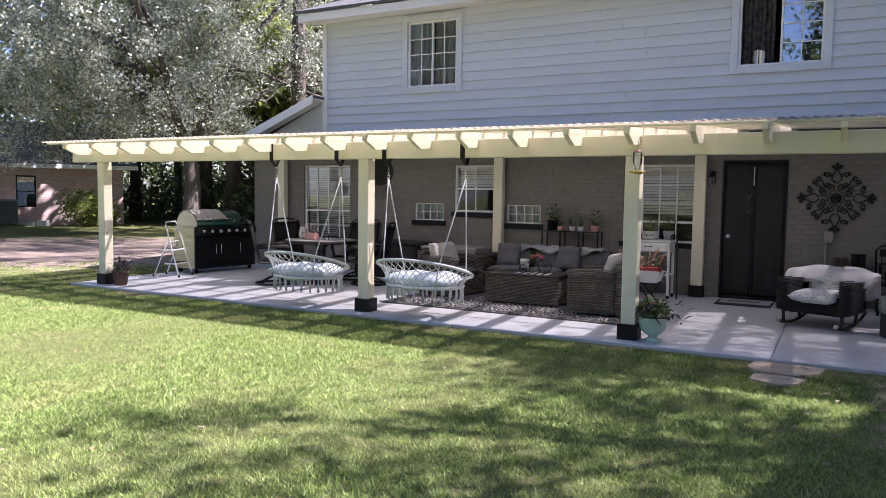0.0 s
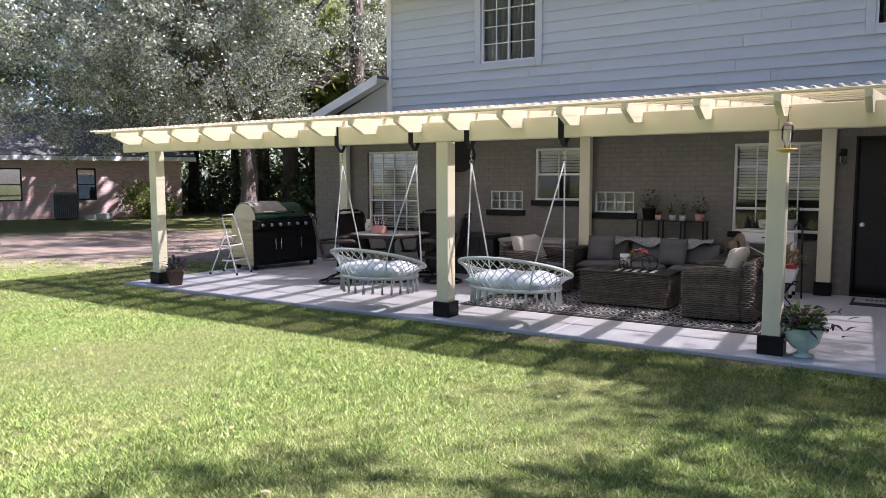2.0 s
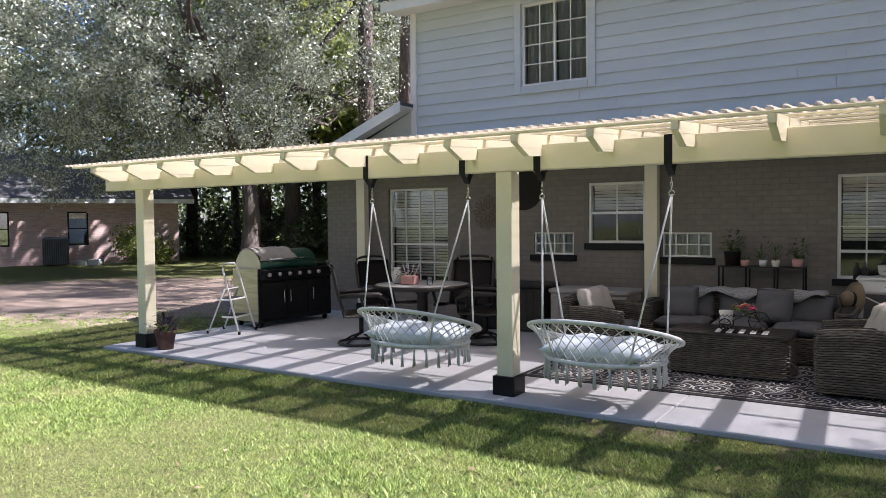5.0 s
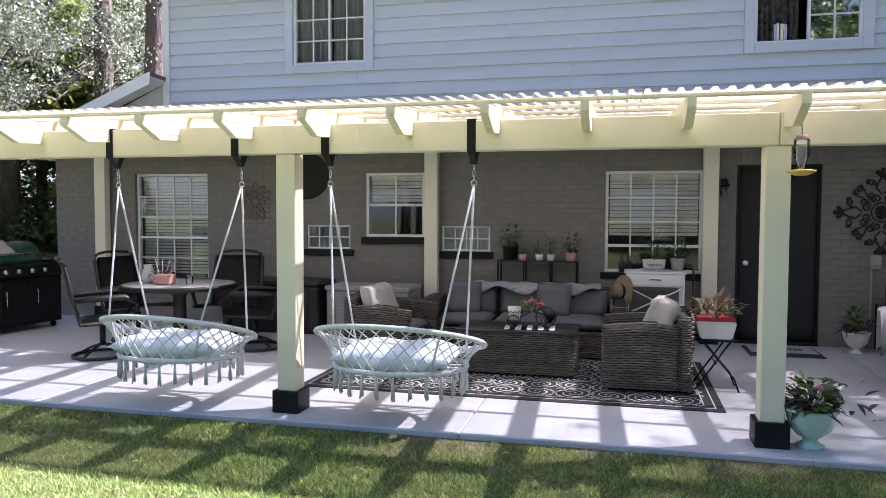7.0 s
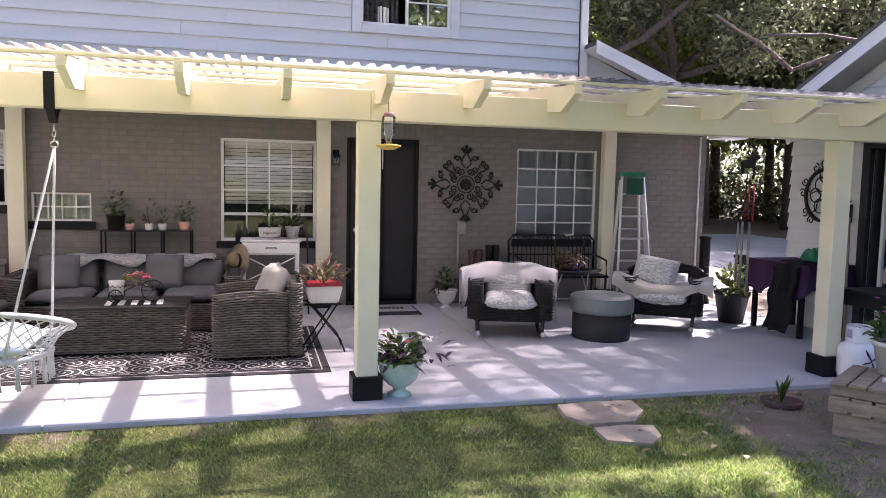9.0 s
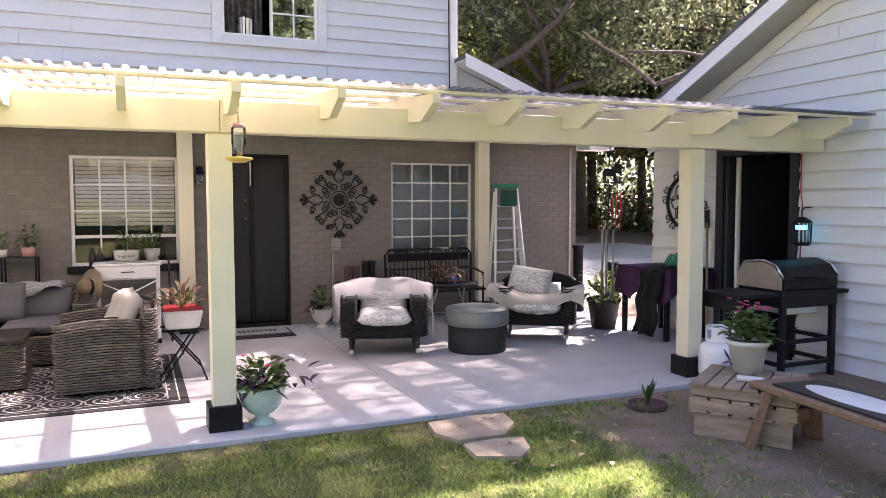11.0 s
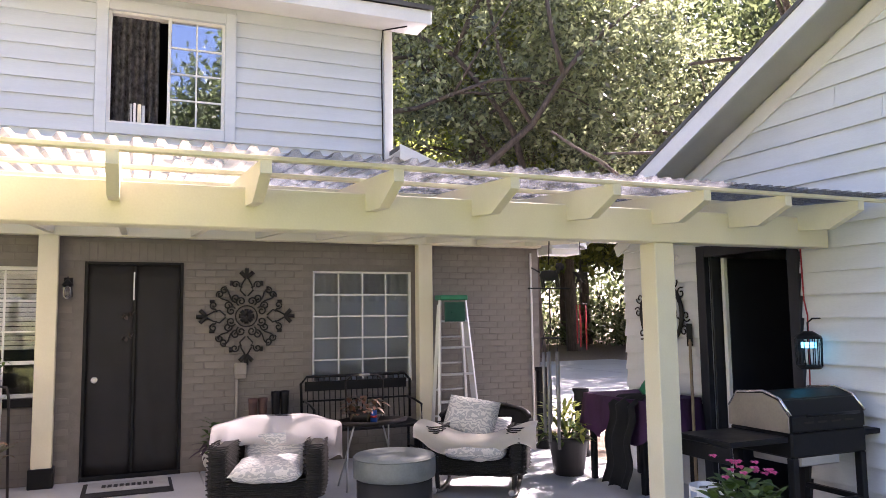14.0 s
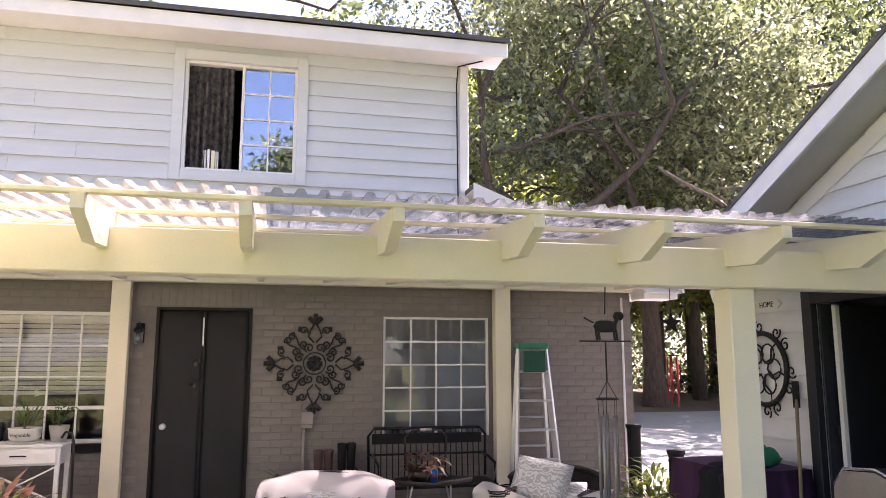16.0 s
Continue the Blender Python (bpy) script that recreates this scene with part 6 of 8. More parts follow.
def ottoman():
    o = thing("ottoman", "round dark ottoman with grey-green padded top", "ottoman", at(0.65, 10.02, 0, 0, 1.08))
    part("drum", lathe(B(), [(0.0, 0.0), (0.27, 0.0), (0.275, 0.02), (0.275, 0.25), (0.0, 0.25)], seg=32), M["char_cloth"], o)
    bm = lathe(B(), [(0.27, 0.245), (0.298, 0.26), (0.302, 0.30), (0.30, 0.38), (0.285, 0.41), (0.2, 0.425), (0.001, 0.43)], seg=36)
    part("padded_top", bm, M["ottoman_top"], o, "grey-green vinyl pad")
    bm = tube(B(), [(0.296 * math.cos(a), 0.296 * math.sin(a), 0.395) for a in [2 * math.pi * k / 36 for k in range(36)]], 0.006, 5, True)
    part("piping", bm, M["ottoman_top"], o)


ottoman()


def spindle_bench():
    b = thing("spindle_bench", "black metal spindle-back garden bench", "bench", at(0.0, 11.93))
    x0, x1 = 0.36, 1.54
    part("seat", span(B(), x0, x1, -0.30, 0.16, 0.40, 0.43, 0.008), M["black"], b)
    part("top_rail", tube(B(), [(x0, 0.17, 0.44), (x0 - 0.01, 0.19, 0.84), (x0 + 0.05, 0.20, 0.91), (x1 - 0.05, 0.20, 0.91), (x1 + 0.01, 0.19, 0.84), (x1, 0.17, 0.44)], 0.015, 8), M["black"], b)
    part("mid_rail", bar(B(), (x0, 0.185, 0.66), (x1, 0.185, 0.66), 0.02, 0.02), M["black"], b)
    part("back_panel", span(B(), x0 + 0.03, x1 - 0.03, 0.185, 0.2, 0.76, 0.86, 0.004), M["black"], b)
    for k in range(19):
        x = x0 + 0.06 + (x1 - x0 - 0.12) * k / 18
        part("spindle", rod(B(), (x, 0.175, 0.43), (x, 0.2, 0.9), 0.006, seg=6), M["black"], b)
    for x in (x0 + 0.03, x1 - 0.03):
        for y in (-0.27, 0.13):
            part("leg", rod(B(), (x, y, 0.0), (x, y, 0.41), 0.016), M["black"], b)
        part("armrest", tube(B(), [(x, 0.17, 0.66), (x, -0.05, 0.65), (x, -0.27, 0.62), (x, -0.28, 0.42)], 0.013, 6), M["black"], b)
        part("stretcher", rod(B(), (x, -0.27, 0.15), (x, 0.13, 0.15), 0.01), M["black"], b)


spindle_bench()


def tray_table():
    t = thing("tray_table", "folding tray table with thin metal legs", "side table", at(0.72, 10.95))
    part("tray", lathe(B(), [(0.001, 0.56), (0.27, 0.56), (0.285, 0.60), (0.275, 0.60), (0.262, 0.572), (0.001, 0.572)], seg=4, sx=1.35, sy=0.95), M["dark_metal"], t)
    for s in (-1, 1):
        for q in (-1, 1):
            part("leg", rod(B(), (s * 0.24, q * 0.15, 0.0), (s * 0.16, -q * 0.10, 0.56), 0.008, seg=6), M["alu"], t)
    part("stretcher", rod(B(), (-0.2, 0.03, 0.25), (0.2, 0.03, 0.25), 0.006, seg=6), M["alu"], t)
    can = thing("drink_can", "small blue drink can on the tray table", "can", at(0.74, 10.85, 0.572))
    part("body", lathe(B(), [(0.0, 0), (0.024, 0), (0.032, 0.008), (0.032, 0.105), (0.026, 0.117), (0.0, 0.117)], seg=18), M["blue_can"], can)
    part("rim", lathe(B(), [(0.026, 0.116), (0.027, 0.121), (0.022, 0.121), (0.022, 0.117)], seg=18), M["chrome"], can)
    part("label_band", lathe(B(), [(0.0326, 0.05), (0.0329, 0.06), (0.0326, 0.07)], seg=18), M["red"], can)
    g = thing("dried_arrangement", "brown dried leaves in a dark basket with handle", "arrangement", at(0.70, 11.0, 0.572))
    part("basket", lathe(B(), [(0.0, 0), (0.12, 0), (0.16, 0.09), (0.155, 0.09), (0.11, 0.01)], seg=18), M["dark_metal"], g)
    part("handle", tube(B(), [(-0.17, 0, 0.09), (-0.18, 0, 0.36), (-0.12, 0, 0.42), (0.12, 0, 0.42), (0.18, 0, 0.36), (0.17, 0, 0.09)], 0.008, 6), M["dark_metal"], g)
    part("grip", rod(B(), (-0.05, 0, 0.42), (0.05, 0, 0.42), 0.013), M["taupe_cloth"], g)
    part("dried_leaves", bush(B(), (0, 0, 0.07), 0.22, 0.2, 80, 0.11, 0.04, 33, 0.3), M["redleaf"], g, kind="stuff")


tray_table()


def boot_rack():
    r = thing("boot_rack", "low black metal boot rack by the wall", "rack", at(0.02, 12.18))
    for z in (0.12, 0.40):
        part("shelf", span(B(), -0.24, 0.24, -0.12, 0.12, z, z + 0.015, 0.003), M["black"], r)
    for x in (-0.24, 0.24):
        part("side", tube(B(), [(x, -0.12, 0), (x, -0.12, 0.52), (x, 0.12, 0.52), (x, 0.12, 0)], 0.009, 6), M["black"], r)
    for k, (x, h, mt) in enumerate(((-0.15, 0.30, "copper"), (-0.05, 0.30, "copper"), (0.08, 0.36, "black"), (0.17, 0.36, "black"))):
        b = thing("boot", "tall dark rubber boot standing on the rack" if mt == "black" else "brown tooled leather boot standing on the rack", "boot", at(0.02 + x, 12.16, 0.416), "boots on the rack")
        part("shaft", lathe(B(), [(0.04, 0.0), (0.038, 0.08), (0.045, h - 0.05), (0.05, h), (0.044, h), (0.036, 0.1)], seg=14, sy=1.15), M[mt] if mt == "black" else M["terracotta"], b)
        bm = B()
        cushion(bm, (0, -0.07, 0.035), (0.085, 0.2, 0.07), puff=0.9, n=8)
        part("foot", bm, M[mt] if mt == "black" else M["terracotta"], b)
        part("sole", span(B(), -0.043, 0.043, -0.17, 0.045, 0.0, 0.014, 0.006), M["black"], b)


boot_rack()


def spiral(c, r0, r1, a0, turns, n=16):
    return [(c[0] + (r0 + (r1 - r0) * k / n) * math.cos(a0 + turns * 6.283 * k / n), c[1] + (r0 + (r1 - r0) * k / n) * math.sin(a0 + turns * 6.283 * k / n)) for k in range(n + 1)]


def scroll_medallion():
    """Wrought iron wall medallion: eightfold scrolls round a rosette."""
    t = thing("wall_medallion", "black wrought iron scroll medallion on the brick", "wall decor", Matrix.Translation((-0.178, WALL_Y - 0.02, 1.55)))
    def put(paths, an, s=1.0, r=0.007):
        bm = B()
        ca, sa = math.cos(an), math.sin(an)
        for p in paths:
            tube(bm, [((x * ca - y * sa) * s, 0.0, (x * sa + y * ca) * s) for x, y in p], r, 5)
        return bm
    for k in range(4):
        an = math.pi / 2 * k
        arm = []
        for q in (1, -1):
            arm.append([(0.21, q * 0.01), (0.27, q * 0.065), (0.33, q * 0.05), (0.42, 0.0)])
            arm.append([(x, q * y) for x, y in spiral((0.33, 0.115), 0.042, 0.01, -1.9, 1.25)])
            arm.append([(0.30, q * 0.045), (0.31, q * 0.075), (0.335, q * 0.078)])
            arm.append([(x, q * y) for x, y in spiral((0.155, 0.055), 0.05, 0.012, 2.6, -1.35)])
        part("arm_scroll", put(arm, an, r=0.0085), M["iron"], t)
        bm = B()
        for q in (-0.8, 0, 0.8):
            e = cushion(B(), (0, 0, 0), (0.10, 0.045, 0.025), puff=0.9, n=5)
            merge(bm, e, Matrix.Rotation(-an, 4, "Y") @ Matrix.Translation((0.455 - 0.03 * abs(q), 0, 0.04 * q)) @ Matrix.Rotation(-q, 4, "Y") @ rot(90))
        part("finial", bm, M["iron"], t)
        for q in (-1, 1):
            e = cushion(B(), (0, 0, 0), (0.055, 0.035, 0.025), puff=0.9, n=5)
            bm = merge(B(), e, Matrix.Rotation(-an, 4, "Y") @ Matrix.Translation((0.345, 0, 0.155 * q)) @ rot(90))
            part("bud", bm, M["iron"], t)
        an2 = an + math.pi / 4
        diag = []
        for q in (1, -1):
            diag.append([(0.20, q * 0.012), (0.25, q * 0.02), (0.31, q * 0.05), (0.36, q * 0.055)])
            diag.append([(x, q * y) for x, y in spiral((0.35, 0.03), 0.04, 0.009, 1.4, -1.3)])
            diag.append([(x, q * y) for x, y in spiral((0.21, 0.055), 0.045, 0.01, -2.6, 1.3)])
        part("corner_scroll", put(diag, an2, r=0.0085), M["iron"], t)
    ring = [[(0.11 * math.cos(a), 0.11 * math.sin(a)) for a in [2 * math.pi * k / 24 for k in range(25)]]]
    part("inner_ring", put(ring, 0), M["iron"], t)
    bm = B()
    for k in range(8):
        e = cushion(B(), (0, 0, 0), (0.075, 0.045, 0.02), puff=0.9, n=5)
        merge(bm, e, Matrix.Rotation(k * math.pi / 4, 4, "Y") @ Matrix.Translation((0.042, -0.004, 0)) @ rot(90))
    part("rosette", bm, M["iron"], t)


scroll_medallion()


def sunburst():
    t = thing("sunburst_ornament", "openwork metal flower ornament on the wall", "wall decor", Matrix.Translation((-7.925, WALL_Y - 0.015, 1.667)))
    for ring, r, n, sz in ((0, 0.10, 8, 0.05), (1, 0.2, 12, 0.06)):
        for k in range(n):
            a = 2 * math.pi * k / n
            bm = tube(B(), [((r + sz * math.cos(q)) * math.cos(a) - 0.6 * sz * math.sin(q) * math.sin(a), 0, (r + sz * math.cos(q)) * math.sin(a) + 0.6 * sz * math.sin(q) * math.cos(a)) for q in [2 * math.pi * j / 12 for j in range(12)]], 0.005, 4, True)
            part("petal", bm, M["copper"], t)
    for k in range(12):
        a = 2 * math.pi * (k + 0.5) / 12
        bm = B()
        bmesh.ops.create_icosphere(bm, subdivisions=1, radius=0.012, matrix=Matrix.Translation((0.21 * math.cos(a), -0.01, 0.21 * math.sin(a))))
        part("bead", bm, M["chrome"], t)


sunburst()


def wall_lamp():
    l = thing("wall_lamp", "small black outdoor wall lantern beside the door", "lamp", Matrix.Translation((-1.855, WALL_Y, 1.80)))
    part("back_plate", span(B(), -0.04, 0.04, -0.02, 0.0, -0.05, 0.14, 0.006), M["black"], l)
    part("arm", tube(B(), [(0, -0.02, 0.1), (0, -0.07, 0.14), (0, -0.1, 0.1)], 0.009, 6), M["black"], l)
    part("cap", lathe(B(), [(0.01, 0.12), (0.05, 0.07), (0.055, 0.06), (0.0, 0.06)], c=(0, -0.1, 0), seg=12), M["black"], l)
    part("glass", lathe(B(), [(0.045, 0.06), (0.04, -0.04), (0.025, -0.07), (0.0, -0.07)], c=(0, -0.1, 0), seg=12), M["clear"], l, "clear glass")


wall_lamp()

e = thing("meter_box", "taupe painted electrical box with conduit on brick", "electrical box", Matrix.Translation((-0.24, WALL_Y, 0.95)))
part("cover", span(B(), -0.055, 0.055, -0.07, -0.0, -0.04, 0.11, 0.006), M["box_paint"], e)
part("flap", span(B(), -0.06, 0.06, -0.085, -0.07, 0.0, 0.12, 0.005), M["box_paint"], e)
part("conduit", rod(B(), (-0.03, -0.03, -0.95), (-0.03, -0.03, -0.04), 0.014), M["box_paint"], e)


def door_mat():
    m = thing("door_mat", "layered grey and black door mat", "door mat")
    part("under_mat", span(B(), -1.66, -0.9, 11.55, 12.15, 0.0, 0.012, 0.004), M["rug"], m)
    part("top_mat", span(B(), -1.62, -0.93, 11.72, 12.13, 0.013, 0.022, 0.004), M["mat_pale"], m)
    for k in range(9):
        x = -1.5 + k * 0.05
        part("letter_bar", span(B(), x, x + 0.034, 11.86, 11.98, 0.0225, 0.025), M["black"], m)


door_mat()


def step_ladder_a():
    """Tall aluminium ladder folded against the wall, green top and pail shelf."""
    l = thing("folding_ladder", "aluminium folding ladder with green top against the wall", "ladder", at(2.05, 12.02))
    H = 1.70
    for s in (-1, 1):
        part("side_rail", bar(B(), (s * 0.25, -0.12, 0), (s * 0.145, 0.06, H), 0.03, 0.07), M["alu"], l)
        part("rear_rail", bar(B(), (s * 0.23, 0.16, 0), (s * 0.135, 0.12, H - 0.05), 0.025, 0.04), M["alu"], l)
    for k in range(5):
        f = (k + 1) / 5.8
        w = 0.25 + (0.145 - 0.25) * f
        part("tread", span(B(), -w, w, -0.12 + 0.18 * f - 0.045, -0.12 + 0.18 * f + 0.035, H * f - 0.012, H * f + 0.012, 0.004), M["alu"], l)
    for k in range(4):
        f = (k + 1.4) / 5.8
        w = 0.23 - 0.095 * f
        part("rear_bar", rod(B(), (-w, 0.15, H * f), (w, 0.15, H * f), 0.011), M["alu"], l)
    part("top_cap", span(B(), -0.17, 0.17, -0.02, 0.16, H, H + 0.06, 0.012), M["green_plastic"], l, "green plastic cap")
    part("pail_shelf", span(B(), -0.125, 0.125, -0.03, -0.015, H - 0.24, H - 0.02, 0.006), M["green_enamel"], l, "green plastic tray")


step_ladder_a()


def black_pedestal(x, y, h, r, name, label):
    p = thing(name, label, "pedestal", at(x, y))
    part("column", lathe(B(), [(0.0, 0), (r * 1.25, 0), (r * 1.25, 0.04), (r, 0.06), (r, h - 0.05), (r * 1.2, h - 0.03), (r * 1.2, h), (0.0, h)], seg=16), M["black"], p)


black_pedestal(3.12, 11.95, 0.92, 0.07, "pedestal", "slim black pedestal at the wall corner")
black_pedestal(3.25, 11.35, 0.72, 0.075, "pedestal", "short black pedestal beside the passage")
bm = B()
rod(bm, (3.22, WALL_Y - 0.03, 0.0), (3.22, WALL_Y - 0.03, 2.28), 0.013)
single("drain_pipe", bm, M["white"], "thin white pipe down the brick corner", "pipe")


def cloth_table():
    t = thing("covered_table", "table draped with purple cloth and black jacket", "table", at(2.99, 9.98))
    part("top", span(B(), -0.30, 0.30, -0.42, 0.42, 0.74, 0.77, 0.006), M["dark_metal"], t)
    for x in (-0.26, 0.26):
        for y in (-0.37, 0.37):
            part("leg", span(B(), x - 0.025, x + 0.025, y - 0.025, y + 0.025, 0, 0.74, 0.004), M["black"], t)
    bm = B()
    n = 80
    hi, lo = [], []
    for k in range(n):
        a = 2 * math.pi * k / n
        sx, sy = math.cos(a), math.sin(a)
        q = 1 / max(abs(sx), abs(sy))
        x, y = 0.315 * sx * q, 0.44 * sy * q
        w = 1 + 0.05 * math.sin(k * 0.9) + 0.03 * math.sin(k * 2.1)
        hi.append(bm.verts.new((x, y, 0.782)))
        lo.append(bm.verts.new((x * w * 1.03, y * w * 1.03, 0.50 + 0.06 * math.sin(k * 0.5) - 0.05 * (abs(sx * sy) * 2))))
    for k in range(n):
        bm.faces.new((hi[k], hi[(k + 1) % n], lo[(k + 1) % n], lo[k])).smooth = True
    bm.faces.new(hi)
    single("tablecloth", bm, M["purple_cloth"], "purple tablecloth hanging in loose folds", "tablecloth", at(2.99, 9.98))
    bm = B()
    n, m = 16, 14
    vs = [[bm.verts.new((-0.45 - 0.03 * math.sin(i * 0.8) - 0.10 * (k / m) + (0.35 * max(0, 1 - k / 3)), -0.28 + 0.36 * i / n + 0.03 * math.sin(k), 0.80 - max(0, k - 2) / (m - 2) * 0.74 + 0.01 * math.sin(i))) for k in range(m + 1)] for i in range(n + 1)]
    for i in range(n):
        for k in range(m):
            bm.faces.new((vs[i][k], vs[i + 1][k], vs[i + 1][k + 1], vs[i][k + 1])).smooth = True
    bmesh.ops.solidify(bm, geom=bm.faces[:], thickness=0.012)
    single("hanging_jacket", bm, M["char_cloth"], "charcoal jacket hung over the table edge", "jacket", at(3.09, 9.85))
    single("green_bag", cushion(B(), (0, 0, 0.06), (0.3, 0.2, 0.16), puff=0.9, lump=0.8), M["green_plastic"], "crumpled green plastic bag on the table", "bag", at(3.05, 9.8, 0.785))


cloth_table()


def wall_wheel():
    """Iron wheel with scrolls on the workshop wall."""
    t = thing("wall_ornament", "round black iron wheel ornament with scrolls", "wall decor", Matrix.Translation((SX - 0.025, 10.08, 1.51)))
    part("ring", tube(B(), [(0, 0.29 * math.cos(a), 0.29 * math.sin(a)) for a in [2 * math.pi * k / 36 for k in range(36)]], 0.022, 6, True), M["iron"], t)
    for k in range(6):
        a = math.pi / 3 * k
        p = [(0, x * math.cos(a) - y * math.sin(a), x * math.sin(a) + y * math.cos(a)) for x, y in [(0.05, 0), (0.12, 0.05), (0.2, 0.02), (0.28, 0.06)]]
        part("spoke", tube(B(), p, 0.008, 5), M["iron"], t)
        p = [(0, 0.14 * math.cos(a) + 0.08 * math.cos(q), 0.14 * math.sin(a) + 0.08 * math.sin(q)) for q in [2 * math.pi * j / 14 for j in range(14)]]
        part("loop", tube(B(), p, 0.007, 5, True), M["iron"], t)
    for k in range(12):
        a = math.pi / 6 * k
        pts = spiral((0.345, 0.02), 0.055, 0.012, 0.6, 1.2)
        if k % 2:
            pts = [(x, -y) for x, y in pts]
        part("scroll", tube(B(), [(0, x * math.cos(a) - y * math.sin(a), x * math.sin(a) + y * math.cos(a)) for x, y in pts], 0.007, 5), M["iron"], t)


wall_wheel()


def welcome_sign():
    s = thing("house_sign", "small white sign reading HOME with an arrow shape", "sign", Matrix.Translation((SX - 0.02, 9.98, 2.03)))
    bm = B()
    pts = [(-0.17, -0.035), (0.12, -0.035), (0.16, 0.0), (0.12, 0.035), (-0.17, 0.035), (-0.14, 0)]
    lo = [bm.verts.new((0, -a, b)) for a, b in pts]
    hi = [bm.verts.new((0.014, -a, b)) for a, b in pts]
    bm.faces.new(lo), bm.faces.new(hi[::-1])
    for k in range(6):
        bm.faces.new((lo[k], lo[(k + 1) % 6], hi[(k + 1) % 6], hi[k]))
    bmesh.ops.recalc_face_normals(bm, faces=bm.faces)
    part("board", bm, M["white"], s)
    f = bpy.data.curves.new("lettering", "FONT")
    f.body, f.size, f.align_x, f.align_y, f.extrude = "HOME", 0.062, "CENTER", "CENTER", 0.001
    f.materials.append(M["black"])
    o = new("lettering", f)
    o.parent = s
    o.matrix_basis = Matrix.Translation((-0.004, 0.01, 0.0)) @ rot(90, 0, -90)


welcome_sign()


def bug_zapper():
    z = thing("bug_zapper", "black caged bug zapper glowing blue", "bug zapper", Matrix.Translation((SX - 0.14, 8.33, 1.10)))
    part("cap", lathe(B(), [(0.03, 0.27), (0.085, 0.235), (0.095, 0.215), (0.0, 0.215)], seg=8), M["black"], z)
    part("base", lathe(B(), [(0.0, 0.0), (0.075, 0.0), (0.09, 0.025), (0.0, 0.03)], seg=8), M["black"], z)
    for k in range(16):
        a = 2 * math.pi * k / 16
        part("cage_bar", rod(B(), (0.085 * math.cos(a), 0.085 * math.sin(a), 0.02), (0.09 * math.cos(a), 0.09 * math.sin(a), 0.22), 0.0035, seg=5), M["black"], z)
    part("light_tube", lathe(B(), [(0.0, 0.15), (0.05, 0.15), (0.05, 0.19), (0.0, 0.19)], seg=14), GLOW, z, "glowing blue tube")
    part("hook", tube(B(), [(0, 0, 0.265), (0, 0, 0.33), (0.05, 0, 0.36), (0.13, 0, 0.36)], 0.006, 6), M["black"], z)


bug_zapper()
bm = B()
tube(bm, [(SX - 0.03, 8.45, 2.0), (SX - 0.035, 8.44, 1.6), (SX - 0.03, 8.42, 1.48), (SX - 0.03, 8.45, 0.4)], 0.006, 6)
single("power_cord", bm, M["red"], "thin reddish cord down the shed wall", "cord")
b = thing("broom", "broom leaning upside down against the shed wall", "broom", Matrix.Identity(4))
part("handle", rod(B(), (3.0, 9.30, 0.0), (3.31, 9.66, 1.28), 0.013), M["straw"], b, "pale wooden handle")
part("head", bar(B(), (3.31, 9.66, 1.22), (3.325, 9.68, 1.42), 0.05, 0.03), M["black"], b)


